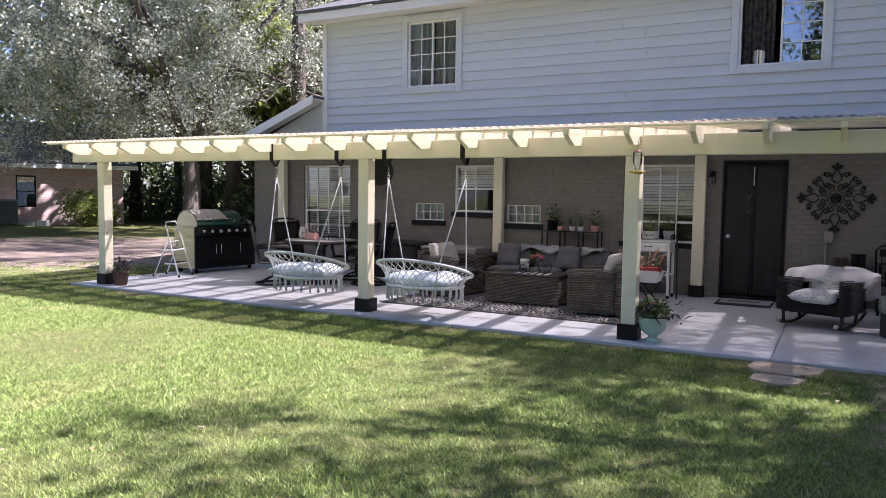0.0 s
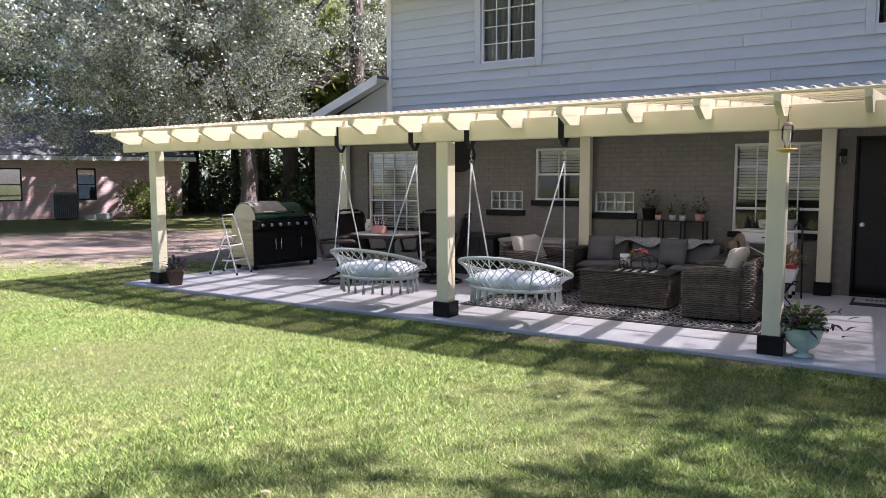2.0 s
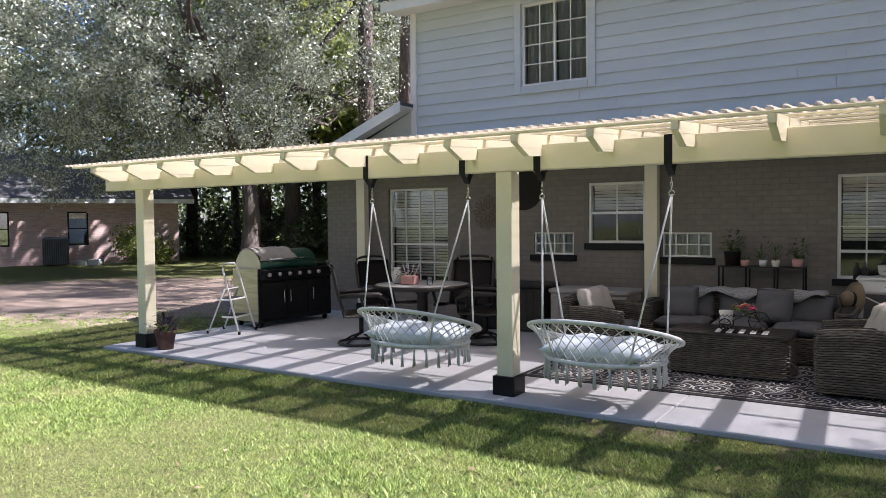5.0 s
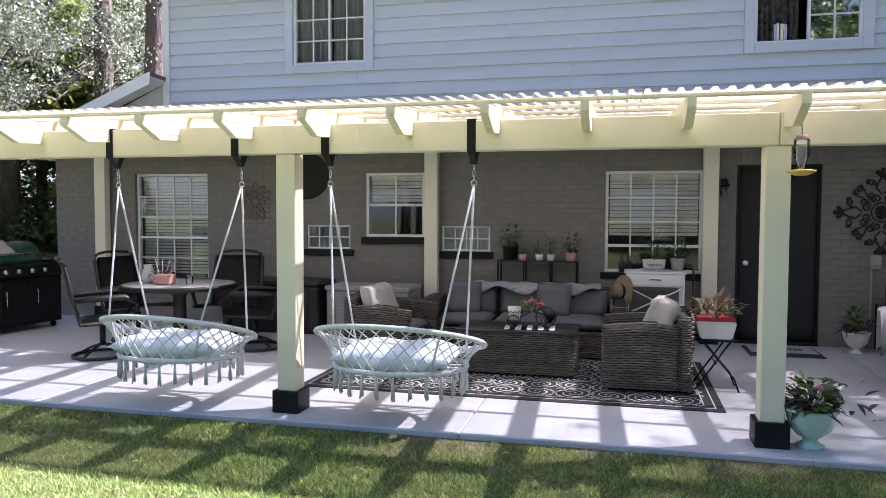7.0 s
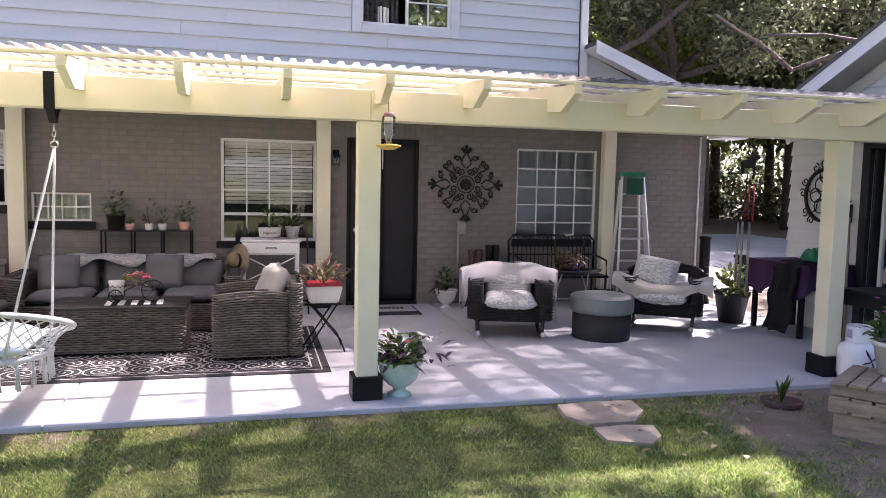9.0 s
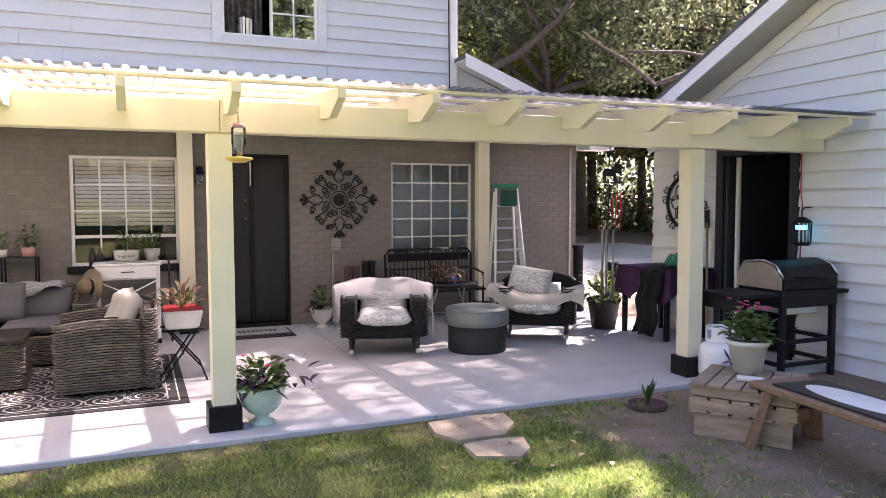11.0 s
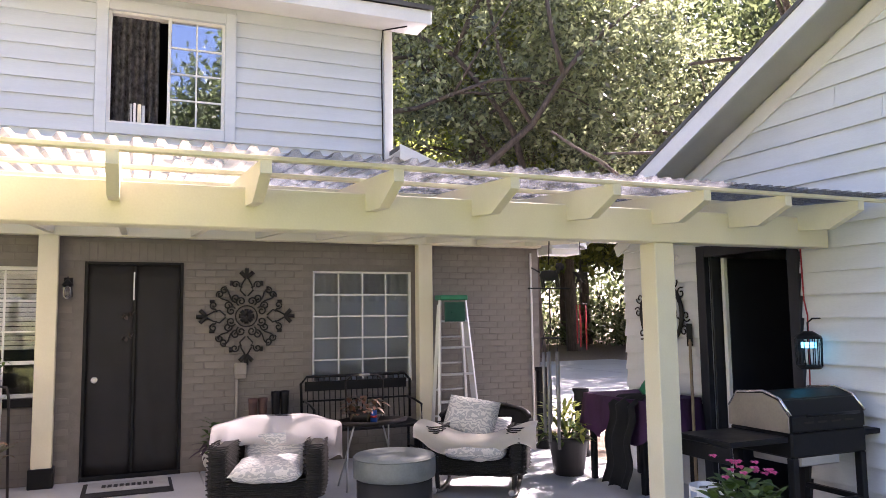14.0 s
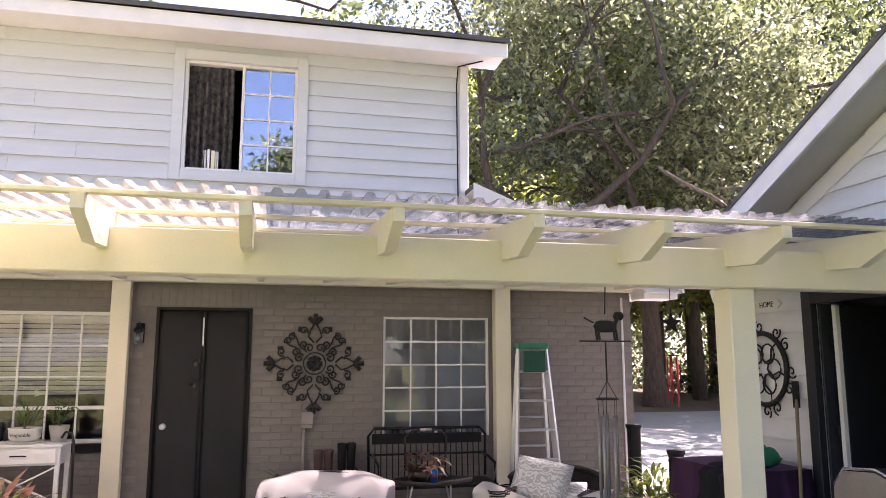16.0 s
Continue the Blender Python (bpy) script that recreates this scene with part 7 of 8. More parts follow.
def smoker_grill():
    """Black barrel-lidded grill on an open stand, with a side shelf."""
    g = thing("charcoal_grill", "black patio grill with worn tan lid end", "grill", at(2.88, 8.16, LAWN - 0.01, 0))
    w, d = 0.66, 0.52
    prof = [(-d / 2, 0.80), (-d / 2, 0.90), (-d / 2 + 0.08, 1.0), (-0.05, 1.04), (d / 2 - 0.08, 1.02), (d / 2, 0.92), (d / 2, 0.80)]
    bm = B()
    a = [bm.verts.new((-w / 2, y, z)) for y, z in prof]
    c = [bm.verts.new((w / 2, y, z)) for y, z in prof]
    bm.faces.new(a), bm.faces.new(c[::-1])
    for k in range(7):
        bm.faces.new((a[k], a[(k + 1) % 7], c[(k + 1) % 7], c[k]))
    bmesh.ops.recalc_face_normals(bm, faces=bm.faces)
    bmesh.ops.bevel(bm, geom=bm.edges[:], offset=0.01, segments=2, affect="EDGES")
    lid = part("lid", bm, M["black"], g)
    bm = B()
    lo = [bm.verts.new((-w / 2 - 0.006, y * 0.97, 0.80 + (z - 0.80) * 0.97)) for y, z in prof]
    hi = [bm.verts.new((-w / 2 - 0.014, y * 0.97, 0.80 + (z - 0.80) * 0.97)) for y, z in prof]
    bm.faces.new(lo), bm.faces.new(hi[::-1])
    for k in range(7):
        bm.faces.new((lo[k], lo[(k + 1) % 7], hi[(k + 1) % 7], hi[k]))
    bmesh.ops.recalc_face_normals(bm, faces=bm.faces)
    part("end_plate", bm, M["tan_lid"], lid, "heat-browned metal end plate")
    for x in (-w / 2, w / 2):
        bm = B()
        tube(bm, [(x, y, z + 0.006) for y, z in prof[1:-1]], 0.01, 6)
        part("edge_trim", bm, M["chrome"], lid, "bright edge trim")
    part("lid_handle", tube(B(), [(-0.2, -d / 2 - 0.01, 0.9), (-0.2, -d / 2 - 0.06, 0.91), (0.2, -d / 2 - 0.06, 0.91), (0.2, -d / 2 - 0.01, 0.9)], 0.011, 6), M["black"], lid)
    # slots are raised strips, with a slot's shade as their colour
    for k in range(4):
        part("vent_slot", span(B(), -0.22 + k * 0.12, -0.14 + k * 0.12, -d / 2 - 0.004, -d / 2 + 0.002, 0.85, 0.862), M["core"], lid)
    bm = B()
    span(bm, -w / 2, w / 2, -d / 2, d / 2, 0.64, 0.798, 0.012)
    part("firebox", bm, M["black"], g)
    part("side_shelf", span(B(), -w / 2 - 0.48, -w / 2 - 0.003, -d / 2 + 0.02, d / 2 - 0.02, 0.74, 0.775, 0.006), M["black"], g)
    part("shelf_skirt", span(B(), -w / 2 - 0.48, -w / 2 - 0.46, -d / 2 + 0.02, d / 2 - 0.02, 0.64, 0.74, 0.004), M["black"], g)
    part("side_shelf", span(B(), w / 2 + 0.003, w / 2 + 0.3, -d / 2 + 0.02, d / 2 - 0.02, 0.74, 0.775, 0.006), M["black"], g)
    for x in (-w / 2 + 0.03, w / 2 - 0.03):
        for y in (-d / 2 + 0.03, d / 2 - 0.03):
            part("leg", span(B(), x - 0.025, x + 0.025, y - 0.025, y + 0.025, 0, 0.64, 0.004), M["black"], g)
    for z in (0.12, 0.32):
        part("stretcher", span(B(), -w / 2 + 0.05, w / 2 - 0.05, -d / 2 + 0.01, -d / 2 + 0.05, z, z + 0.035, 0.003), M["black"], g)
        for x in (-w / 2 + 0.03, w / 2 - 0.03):
            part("stretcher", span(B(), x - 0.018, x + 0.018, -d / 2 + 0.056, d / 2 - 0.056, z, z + 0.035, 0.003), M["black"], g)
    part("grease_tray", span(B(), -0.2, 0.15, -0.2, 0.2, 0.57, 0.635, 0.008), M["steel"], g)


smoker_grill()


def propane_tank():
    t = thing("propane_tank", "white propane tank with a dark painted hummingbird", "gas tank", at(2.02, 8.08, LAWN - 0.01, 0, 1.08))
    part("body", lathe(B(), [(0.0, 0.03), (0.10, 0.03), (0.14, 0.06), (0.152, 0.1), (0.152, 0.26), (0.14, 0.31), (0.09, 0.345), (0.0, 0.355)], seg=26), M["tank"], t)
    part("foot_ring", lathe(B(), [(0.1, 0), (0.105, 0), (0.105, 0.05), (0.1, 0.05)], seg=22), M["tank"], t)
    bm = B()
    n = 24
    for k in range(n):
        a, b = 2 * math.pi * k / n, 2 * math.pi * (k + 1) / n
        if (k % 8) in (3, 4):
            zs = ((0.345, 0.375), (0.44, 0.465))
        else:
            zs = ((0.345, 0.465),)
        for z0, z1 in zs:
            v = [bm.verts.new((0.1 * math.cos(q), 0.1 * math.sin(q), z)) for q, z in ((a, z0), (b, z0), (b, z1), (a, z1))]
            bm.faces.new(v)
    bmesh.ops.remove_doubles(bm, verts=bm.verts, dist=1e-4)
    bmesh.ops.solidify(bm, geom=bm.faces[:], thickness=0.004)
    part("collar", bm, M["tank"], t)
    part("valve", lathe(B(), [(0.02, 0.35), (0.02, 0.42), (0.035, 0.42), (0.035, 0.44), (0.0, 0.44)], seg=10), M["steel"], t)
    bm = B()
    for d, le in (((-0.5, 0, 0.8), 0.12), ((0.7, 0, 0.7), 0.1), ((-0.9, 0, -0.2), 0.09), ((0.3, 0, -0.9), 0.1)):
        leaf_blade(bm, (-0.03, -0.1535, 0.22), d, le, 0.03, 0.0, 0.0)
    part("painted_bird", bm, M["purple_cloth"], t, "dark painted bird motif")


propane_tank()


def pallet_stack():
    s = thing("pallet_table", "weathered pallet wood stack used as a plant stand", "pallet", at(1.24, 6.95, LAWN - 0.01, -55))
    L, D = 0.66, 0.64
    for z0, z1, o in ((0.0, 0.17, 0.03), (0.17, 0.19, 0), (0.26, 0.28, 0)):
        if z1 - z0 > 0.1:
            for y in (-D / 2 + 0.03, D / 2 - 0.05):
                part("board", span(B(), -L / 2 + o, L / 2 - o, y, y + 0.03, z0, z1, 0.004), M["old_wood"], s)
        else:
            for k in range(5):
                x = -L / 2 + k * L / 5
                part("board", span(B(), x + 0.006, x + L / 5 - 0.012, -D / 2, D / 2, z0, z1, 0.004), M["old_wood"], s)
    for y in (-D / 2, 0, D / 2 - 0.04):
        part("stringer", span(B(), -L / 2, L / 2, y, y + 0.038, 0.19, 0.26, 0.004), M["old_wood"], s)
    for y in (-D / 2, D / 2 - 0.04):
        part("stringer", span(B(), -L / 2 + 0.01, L / 2 - 0.01, y + 0.002, y + 0.036, 0.285, 0.35, 0.004), M["old_wood"], s)
    for k in range(6):
        x = -L / 2 + k * L / 6
        part("board", span(B(), x + 0.004, x + L / 6 - 0.008, -D / 2 - 0.01, D / 2 + 0.01, 0.351, 0.37, 0.003), M["old_wood"], s)
    b = thing("plank_bench", "rough plank bench on splayed wooden legs", "bench", at(1.20, 6.30, LAWN - 0.01, -96))
    part("seat_plank", span(B(), -0.44, 0.95, -0.22, 0.22, 0.380, 0.418, 0.006), M["wood"], b)
    for x in (-0.33, 0.8):
        for sgn in (-1, 1):
            part("leg", bar(B(), (x - 0.05, sgn * 0.25, 0.0), (x, sgn * 0.16, 0.380), 0.13, 0.035), M["wood"], b)
        part("cross_bar", span(B(), x - 0.02, x + 0.015, -0.15, 0.15, 0.16, 0.24, 0.004), M["wood"], b)
    m = thing("framed_mirror", "oval frosted mirror in ornate dark frame lying flat", "mirror", at(1.20, 6.17, LAWN + 0.4095, -96))
    part("frame", span(B(), -0.42, 0.55, -0.18, 0.18, 0.0, 0.014, 0.005), M["dark_metal"], m)
    part("mirror_glass", lathe(B(), [(0.0, 0.016), (0.125, 0.016), (0.13, 0.0145)], c=(0.06, 0, 0), seg=28, sx=2.9, sy=1.0), M["white_pot"], m, "pale reflecting oval")
    potted("flower_pot", "off-white pot of pink pentas flowers", at(1.38, 7.12, LAWN + 0.361), [(0.0, 0), (0.095, 0), (0.13, 0.19), (0.14, 0.19), (0.145, 0.225), (0.128, 0.225), (0.115, 0.18)], M["white_pot"],
           [(0.19, 0.25, 150, 0.10, 0.05, M["leaf"], 0.6)], 0.12, 0.2, (M["pinkflower"], 17, 0.19, 0.46))
    single("putty_tube", lathe(B(), [(0.0, 0), (0.02, 0), (0.02, 0.15), (0.008, 0.17), (0.0, 0.2)], seg=10), M["white_pot"], "white caulk tube lying on the pallet", "tube", at(1.10, 6.93, LAWN + 0.381) @ rot(90, 0, 40))


pallet_stack()
y = thing("yucca_pot", "small spiky green plant in a low dark pot", "potted plant", at(0.95, 7.66, LAWN - 0.005))
part("pot", lathe(B(), [(0.0, 0), (0.13, 0.0), (0.15, 0.05), (0.14, 0.05), (0.12, 0.02)], seg=18), M["terracotta"], y)
bm = B()
for k in range(9):
    a = k * 2.4
    leaf_blade(bm, (0, 0, 0.03), (0.35 * math.cos(a), 0.35 * math.sin(a), 1), 0.17 + 0.03 * (k % 3), 0.035, 0.05, 0.3)
part("leaves", bm, M["leaf"], y)


def flagstones():
    stones = [[(-0.74, 7.88), (-0.42, 7.93), (-0.14, 7.90), (-0.18, 7.66), (-0.36, 7.45), (-0.70, 7.44), (-0.79, 7.63)],
              [(-0.70, 7.38), (-0.47, 7.40), (-0.28, 7.35), (-0.34, 7.15), (-0.47, 7.03), (-0.72, 7.14)]]
    for k, pts in enumerate(stones):
        cx, cy = sum(p[0] for p in pts) / len(pts), sum(p[1] for p in pts) / len(pts)
        bm = B()
        lo = [bm.verts.new((x - cx, y - cy, -0.03)) for x, y in pts]
        hi = [bm.verts.new(((x - cx) * 0.985, (y - cy) * 0.985, 0.034 + 0.004 * math.sin(5 * x + k))) for x, y in pts]
        bm.faces.new(hi)
        for q in range(len(pts)):
            bm.faces.new((lo[q], lo[(q + 1) % len(pts)], hi[(q + 1) % len(pts)], hi[q]))
        bmesh.ops.recalc_face_normals(bm, faces=bm.faces)
        single("flagstone", bm, M["flagstone"], "irregular tan flagstone set in bare soil", "stepping stone", at(cx, cy, LAWN), "stepping stones")


flagstones()


def hummingbird_feeder():
    f = thing("hummingbird_feeder", "glass bottle hummingbird feeder with yellow base", "bird feeder", at(-1.955, 8.03, 0))
    part("bottle", lathe(B(), [(0.022, 1.80), (0.024, 1.84), (0.045, 1.88), (0.047, 1.98), (0.03, 2.0)], seg=16), M["clear"], f)
    part("base", lathe(B(), [(0.0, 1.765), (0.04, 1.765), (0.085, 1.785), (0.085, 1.795), (0.03, 1.802), (0.0, 1.802)], seg=18), M["yellow_plastic"], f)
    part("cap", lathe(B(), [(0.034, 1.985), (0.034, 2.01), (0.0, 2.015)], seg=14), M["pink_pot"], f)
    part("hanger", tube(B(), [(0, 0, 2.01), (0, 0.01, 2.08), (0.01, 0.02, 2.14), (0, 0.165, 2.145)], 0.003, 5), M["iron"], f)


hummingbird_feeder()


def dog_chime():
    """Wind chime with a dog weathervane top, hanging inside the beam."""
    c = thing("wind_chime", "silver tube wind chime with black dog weathervane", "wind chime", at(1.26, 8.62))
    part("hook", tube(B(), [(0, 0, 2.30), (0.01, 0, 2.05), (0, 0, 1.84)], 0.004, 5), M["iron"], c)
    bm = B()
    cushion(bm, (0.0, 0, 1.77), (0.15, 0.018, 0.07), puff=0.9, n=8)
    for x in (-0.06, -0.045, 0.05, 0.065):
        bar(bm, (x, 0, 1.76), (x + 0.01, 0, 1.69), 0.014, 0.012)
    cushion(bm, (0.085, 0, 1.83), (0.07, 0.016, 0.05), puff=0.9, n=6)
    bar(bm, (0.06, 0, 1.78), (0.08, 0, 1.83), 0.03, 0.016)
    tube(bm, [(-0.07, 0, 1.79), (-0.11, 0, 1.81), (-0.13, 0, 1.82)], 0.005, 5)
    part("dog_figure", bm, M["iron"], c)
    part("arrow", tube(B(), [(-0.16, 0, 1.685), (0.16, 0, 1.685)], 0.005, 5), M["iron"], c)
    part("stem", rod(B(), (0, 0, 1.45), (0, 0, 1.69), 0.005, seg=6), M["iron"], c)
    part("ring", tube(B(), [(0.06 * math.cos(a), 0.06 * math.sin(a), 1.36) for a in [2 * math.pi * k / 16 for k in range(16)]], 0.006, 5, True), M["iron"], c)
    for k in range(3):
        a = 2.1 * k
        part("cord", rod(B(), (0, 0, 1.46), (0.06 * math.cos(a), 0.06 * math.sin(a), 1.36), 0.0025, seg=5), M["iron"], c)
    for k in range(5):
        a = 2 * math.pi * k / 5
        L = 0.42 + 0.05 * k
        part("tube", rod(B(), (0.05 * math.cos(a), 0.05 * math.sin(a), 1.27), (0.05 * math.cos(a), 0.05 * math.sin(a), 1.27 - L), 0.011), M["pewter"], c)
        part("cord", rod(B(), (0.05 * math.cos(a), 0.05 * math.sin(a), 1.27), (0.055 * math.cos(a), 0.055 * math.sin(a), 1.36), 0.002, seg=4), M["iron"], c)


dog_chime()


def star_chime():
    c = thing("star_chime", "red tube wind chime under a striped metal star", "wind chime", at(3.0, 10.9))
    part("hook", rod(B(), (0, 0, 2.0), (0, 0, 2.3), 0.004, seg=5), M["iron"], c)
    bm = B()
    pts = [(0.11 * (1 if k % 2 == 0 else 0.42) * math.sin(k * math.pi / 5), 0.11 * (1 if k % 2 == 0 else 0.42) * math.cos(k * math.pi / 5)) for k in range(10)]
    lo = [bm.verts.new((x, -0.004, 1.92 + z)) for x, z in pts]
    hi = [bm.verts.new((x, 0.004, 1.92 + z)) for x, z in pts]
    bm.faces.new(lo), bm.faces.new(hi[::-1])
    for k in range(10):
        bm.faces.new((lo[k], lo[(k + 1) % 10], hi[(k + 1) % 10], hi[k]))
    bmesh.ops.recalc_face_normals(bm, faces=bm.faces)
    part("star", bm, M["dark_metal"], c)
    part("cord", rod(B(), (0, 0, 1.62), (0, 0, 1.84), 0.003, seg=5), M["iron"], c)
    part("disc", lathe(B(), [(0.0, 1.62), (0.06, 1.62), (0.06, 1.63), (0.0, 1.63)], seg=14), M["iron"], c)
    for k in range(5):
        a = 2 * math.pi * k / 5
        part("tube", rod(B(), (0.05 * math.cos(a), 0.05 * math.sin(a), 1.62), (0.05 * math.cos(a), 0.05 * math.sin(a), 1.28 - 0.03 * k), 0.008), M["red"], c)


star_chime()


def fallen_leaves():
    rng = np.random.default_rng(55)
    bm = B()
    for _ in range(170):
        x, y = (rng.uniform(-0.6, 2.4), rng.uniform(5.6, 8.0)) if rng.random() < 0.55 else (rng.uniform(-9, 2), rng.uniform(1.5, 7.9))
        a = rng.uniform(0, 6.28)
        leaf_blade(bm, (x, y, LAWN + 0.028), (math.cos(a), math.sin(a), 0.25), rng.uniform(0.04, 0.08), rng.uniform(0.02, 0.035), 0.3)
    tagged(new("fallen_leaves", mesh_of("fallen_leaves", bm, M["deadleaf"])), "dry brown leaves scattered over lawn and soil", "leaves", kind="stuff")


M["deadleaf"] = foliage("dry_leaves", (0.42, 0.32, 0.20), (0.2, 0.13, 0.08), 0.7, 0.2)
fallen_leaves()

# ---------- the swing and dining end ----------
def gas_grill():
    """Wide cart grill: steel side, black doors, rounded lid with a cloth on it. Faces local -y."""
    g = thing("gas_grill", "large gas grill with steel sides and dark green lid", "grill", at(-10.70, 10.80, 0, 84))
    w, d = 1.42, 0.60
    part("cabinet", span(B(), -w / 2 + 0.01, w / 2, -d / 2, d / 2, 0.08, 0.86, 0.006), M["black"], g)
    part("side_panel", span(B(), -w / 2 - 0.008, -w / 2 + 0.009, -d / 2 + 0.01, d / 2 - 0.01, 0.09, 0.87, 0.004), M["tan_steel"], g, "brushed steel side panel")
    for k in range(3):
        x0 = -w / 2 + 0.07 + k * 0.44
        dr = part("door", span(B(), x0, x0 + 0.42, -d / 2 - 0.018, -d / 2 - 0.001, 0.14, 0.66, 0.006), M["black"], g)
        hx = x0 + (0.37 if k == 0 else 0.05 if k == 1 else 0.06)
        part("handle", tube(B(), [(hx, -d / 2 - 0.018, 0.34), (hx, -d / 2 - 0.05, 0.36), (hx, -d / 2 - 0.05, 0.52), (hx, -d / 2 - 0.018, 0.54)], 0.009, 6), M["chrome"], dr, "chrome bar handle")
    part("control_panel", span(B(), -w / 2 + 0.02, w / 2 - 0.01, -d / 2 - 0.05, -d / 2 - 0.002, 0.70, 0.85, 0.012), M["black"], g)
    for k in range(6):
        bm = lathe(B(), [(0.0, 0.0), (0.032, 0.0), (0.028, 0.03), (0.0, 0.034)], seg=14)
        bm.transform(Matrix.Translation((-w / 2 + 0.16 + k * 0.19, -d / 2 - 0.05, 0.775)) @ rot(90))
        part("knob", bm, M["steel"], g, "steel control knob")
    n = 14
    def lid(x0, x1, r, z0, mt, name, label):
        bm = B()
        pr = [(-math.cos(math.pi * k / n) * r, math.sin(math.pi * k / n) * r * 0.95) for k in range(n + 1)]
        a = [bm.verts.new((x0, y, z0 + z)) for y, z in pr]
        b = [bm.verts.new((x1, y, z0 + z)) for y, z in pr]
        bm.faces.new(a), bm.faces.new(b[::-1])
        for k in range(n):
            bm.faces.new((a[k], a[k + 1], b[k + 1], b[k])).smooth = True
        bm.faces.new((a[0], b[0], b[-1], a[-1]))
        bmesh.ops.recalc_face_normals(bm, faces=bm.faces)
        return part(name, bm, mt, g, label)
    l = lid(-w / 2 + 0.06, w / 2 - 0.28, 0.29, 0.865, M["green_enamel"], "lid", "dark green enamel lid")
    lid(-w / 2 + 0.045, -w / 2 + 0.062, 0.30, 0.862, M["tan_lid"], "lid_end", "pale cast lid end")
    part("lid_handle", tube(B(), [(-0.5, -0.26, 1.0), (-0.5, -0.32, 1.0), (0.25, -0.32, 1.0), (0.25, -0.26, 1.0)], 0.012, 6), M["chrome"], g)
    part("side_burner", span(B(), w / 2 - 0.27, w / 2 + 0.0, -d / 2 + 0.02, d / 2 - 0.02, 0.862, 0.90, 0.008), M["black"], g)
    for x in (-w / 2 + 0.08, w / 2 - 0.08):
        for y in (-d / 2 + 0.07, d / 2 - 0.07):
            bm = lathe(B(), [(0.0, -0.015), (0.04, -0.015), (0.04, 0.015), (0.0, 0.015)], seg=14)
            bm.transform(Matrix.Translation((x, y, 0.04)) @ rot(90))
            part("caster", bm, M["black"], g)
    bm = B()
    nn, mm = 14, 16
    vs = []
    for i in range(nn + 1):
        row = []
        for k in range(mm + 1):
            a = math.pi * (0.12 + 0.62 * k / mm)
            r = 0.318 + 0.008 * math.sin(i * 1.1 + k * 0.4)
            row.append(bm.verts.new((-w / 2 + 0.035 + 0.70 * i / nn + 0.02 * math.sin(k), -math.cos(a) * r, 0.866 + math.sin(a) * r * 0.95 + 0.004)))
        vs.append(row)
    for i in range(nn):
        for k in range(mm):
            bm.faces.new((vs[i][k], vs[i + 1][k], vs[i + 1][k + 1], vs[i][k + 1])).smooth = True
    bmesh.ops.solidify(bm, geom=bm.faces[:], thickness=0.006)
    single("draped_towel", bm, M["lid_towel"], "pale towel draped over the grill lid", "towel", at(-10.70, 10.80, 0, 84))


gas_grill()


def step_stool():
    s = thing("step_stool", "white folding two-step stool with hoop handle", "step stool", at(-10.58, 9.68, 0, 108))
    part("front_frame", tube(B(), [(-0.23, -0.22, 0), (-0.19, 0.04, 0.9), (-0.15, 0.06, 0.97), (0.15, 0.06, 0.97), (0.19, 0.04, 0.9), (0.23, -0.22, 0)], 0.014, 8), M["white"], s)
    part("rear_frame", tube(B(), [(-0.21, 0.28, 0), (-0.18, 0.02, 0.62), (0.18, 0.02, 0.62), (0.21, 0.28, 0)], 0.012, 8), M["white"], s)
    for z, y in ((0.22, -0.13), (0.46, -0.06)):
        part("tread", span(B(), -0.2, 0.2, y - 0.02, y + 0.20, z, z + 0.025, 0.006), M["white"], s)
        part("tread_pad", span(B(), -0.18, 0.18, y - 0.01, y + 0.19, z + 0.026, z + 0.03, 0.001), M["char_cloth"], s, "dark non-slip pad")
    for x, y in ((-0.23, -0.22), (0.23, -0.22), (-0.21, 0.28), (0.21, 0.28)):
        part("foot", rod(B(), (x, y, 0), (x, y, 0.04), 0.019), M["black"], s)


step_stool()


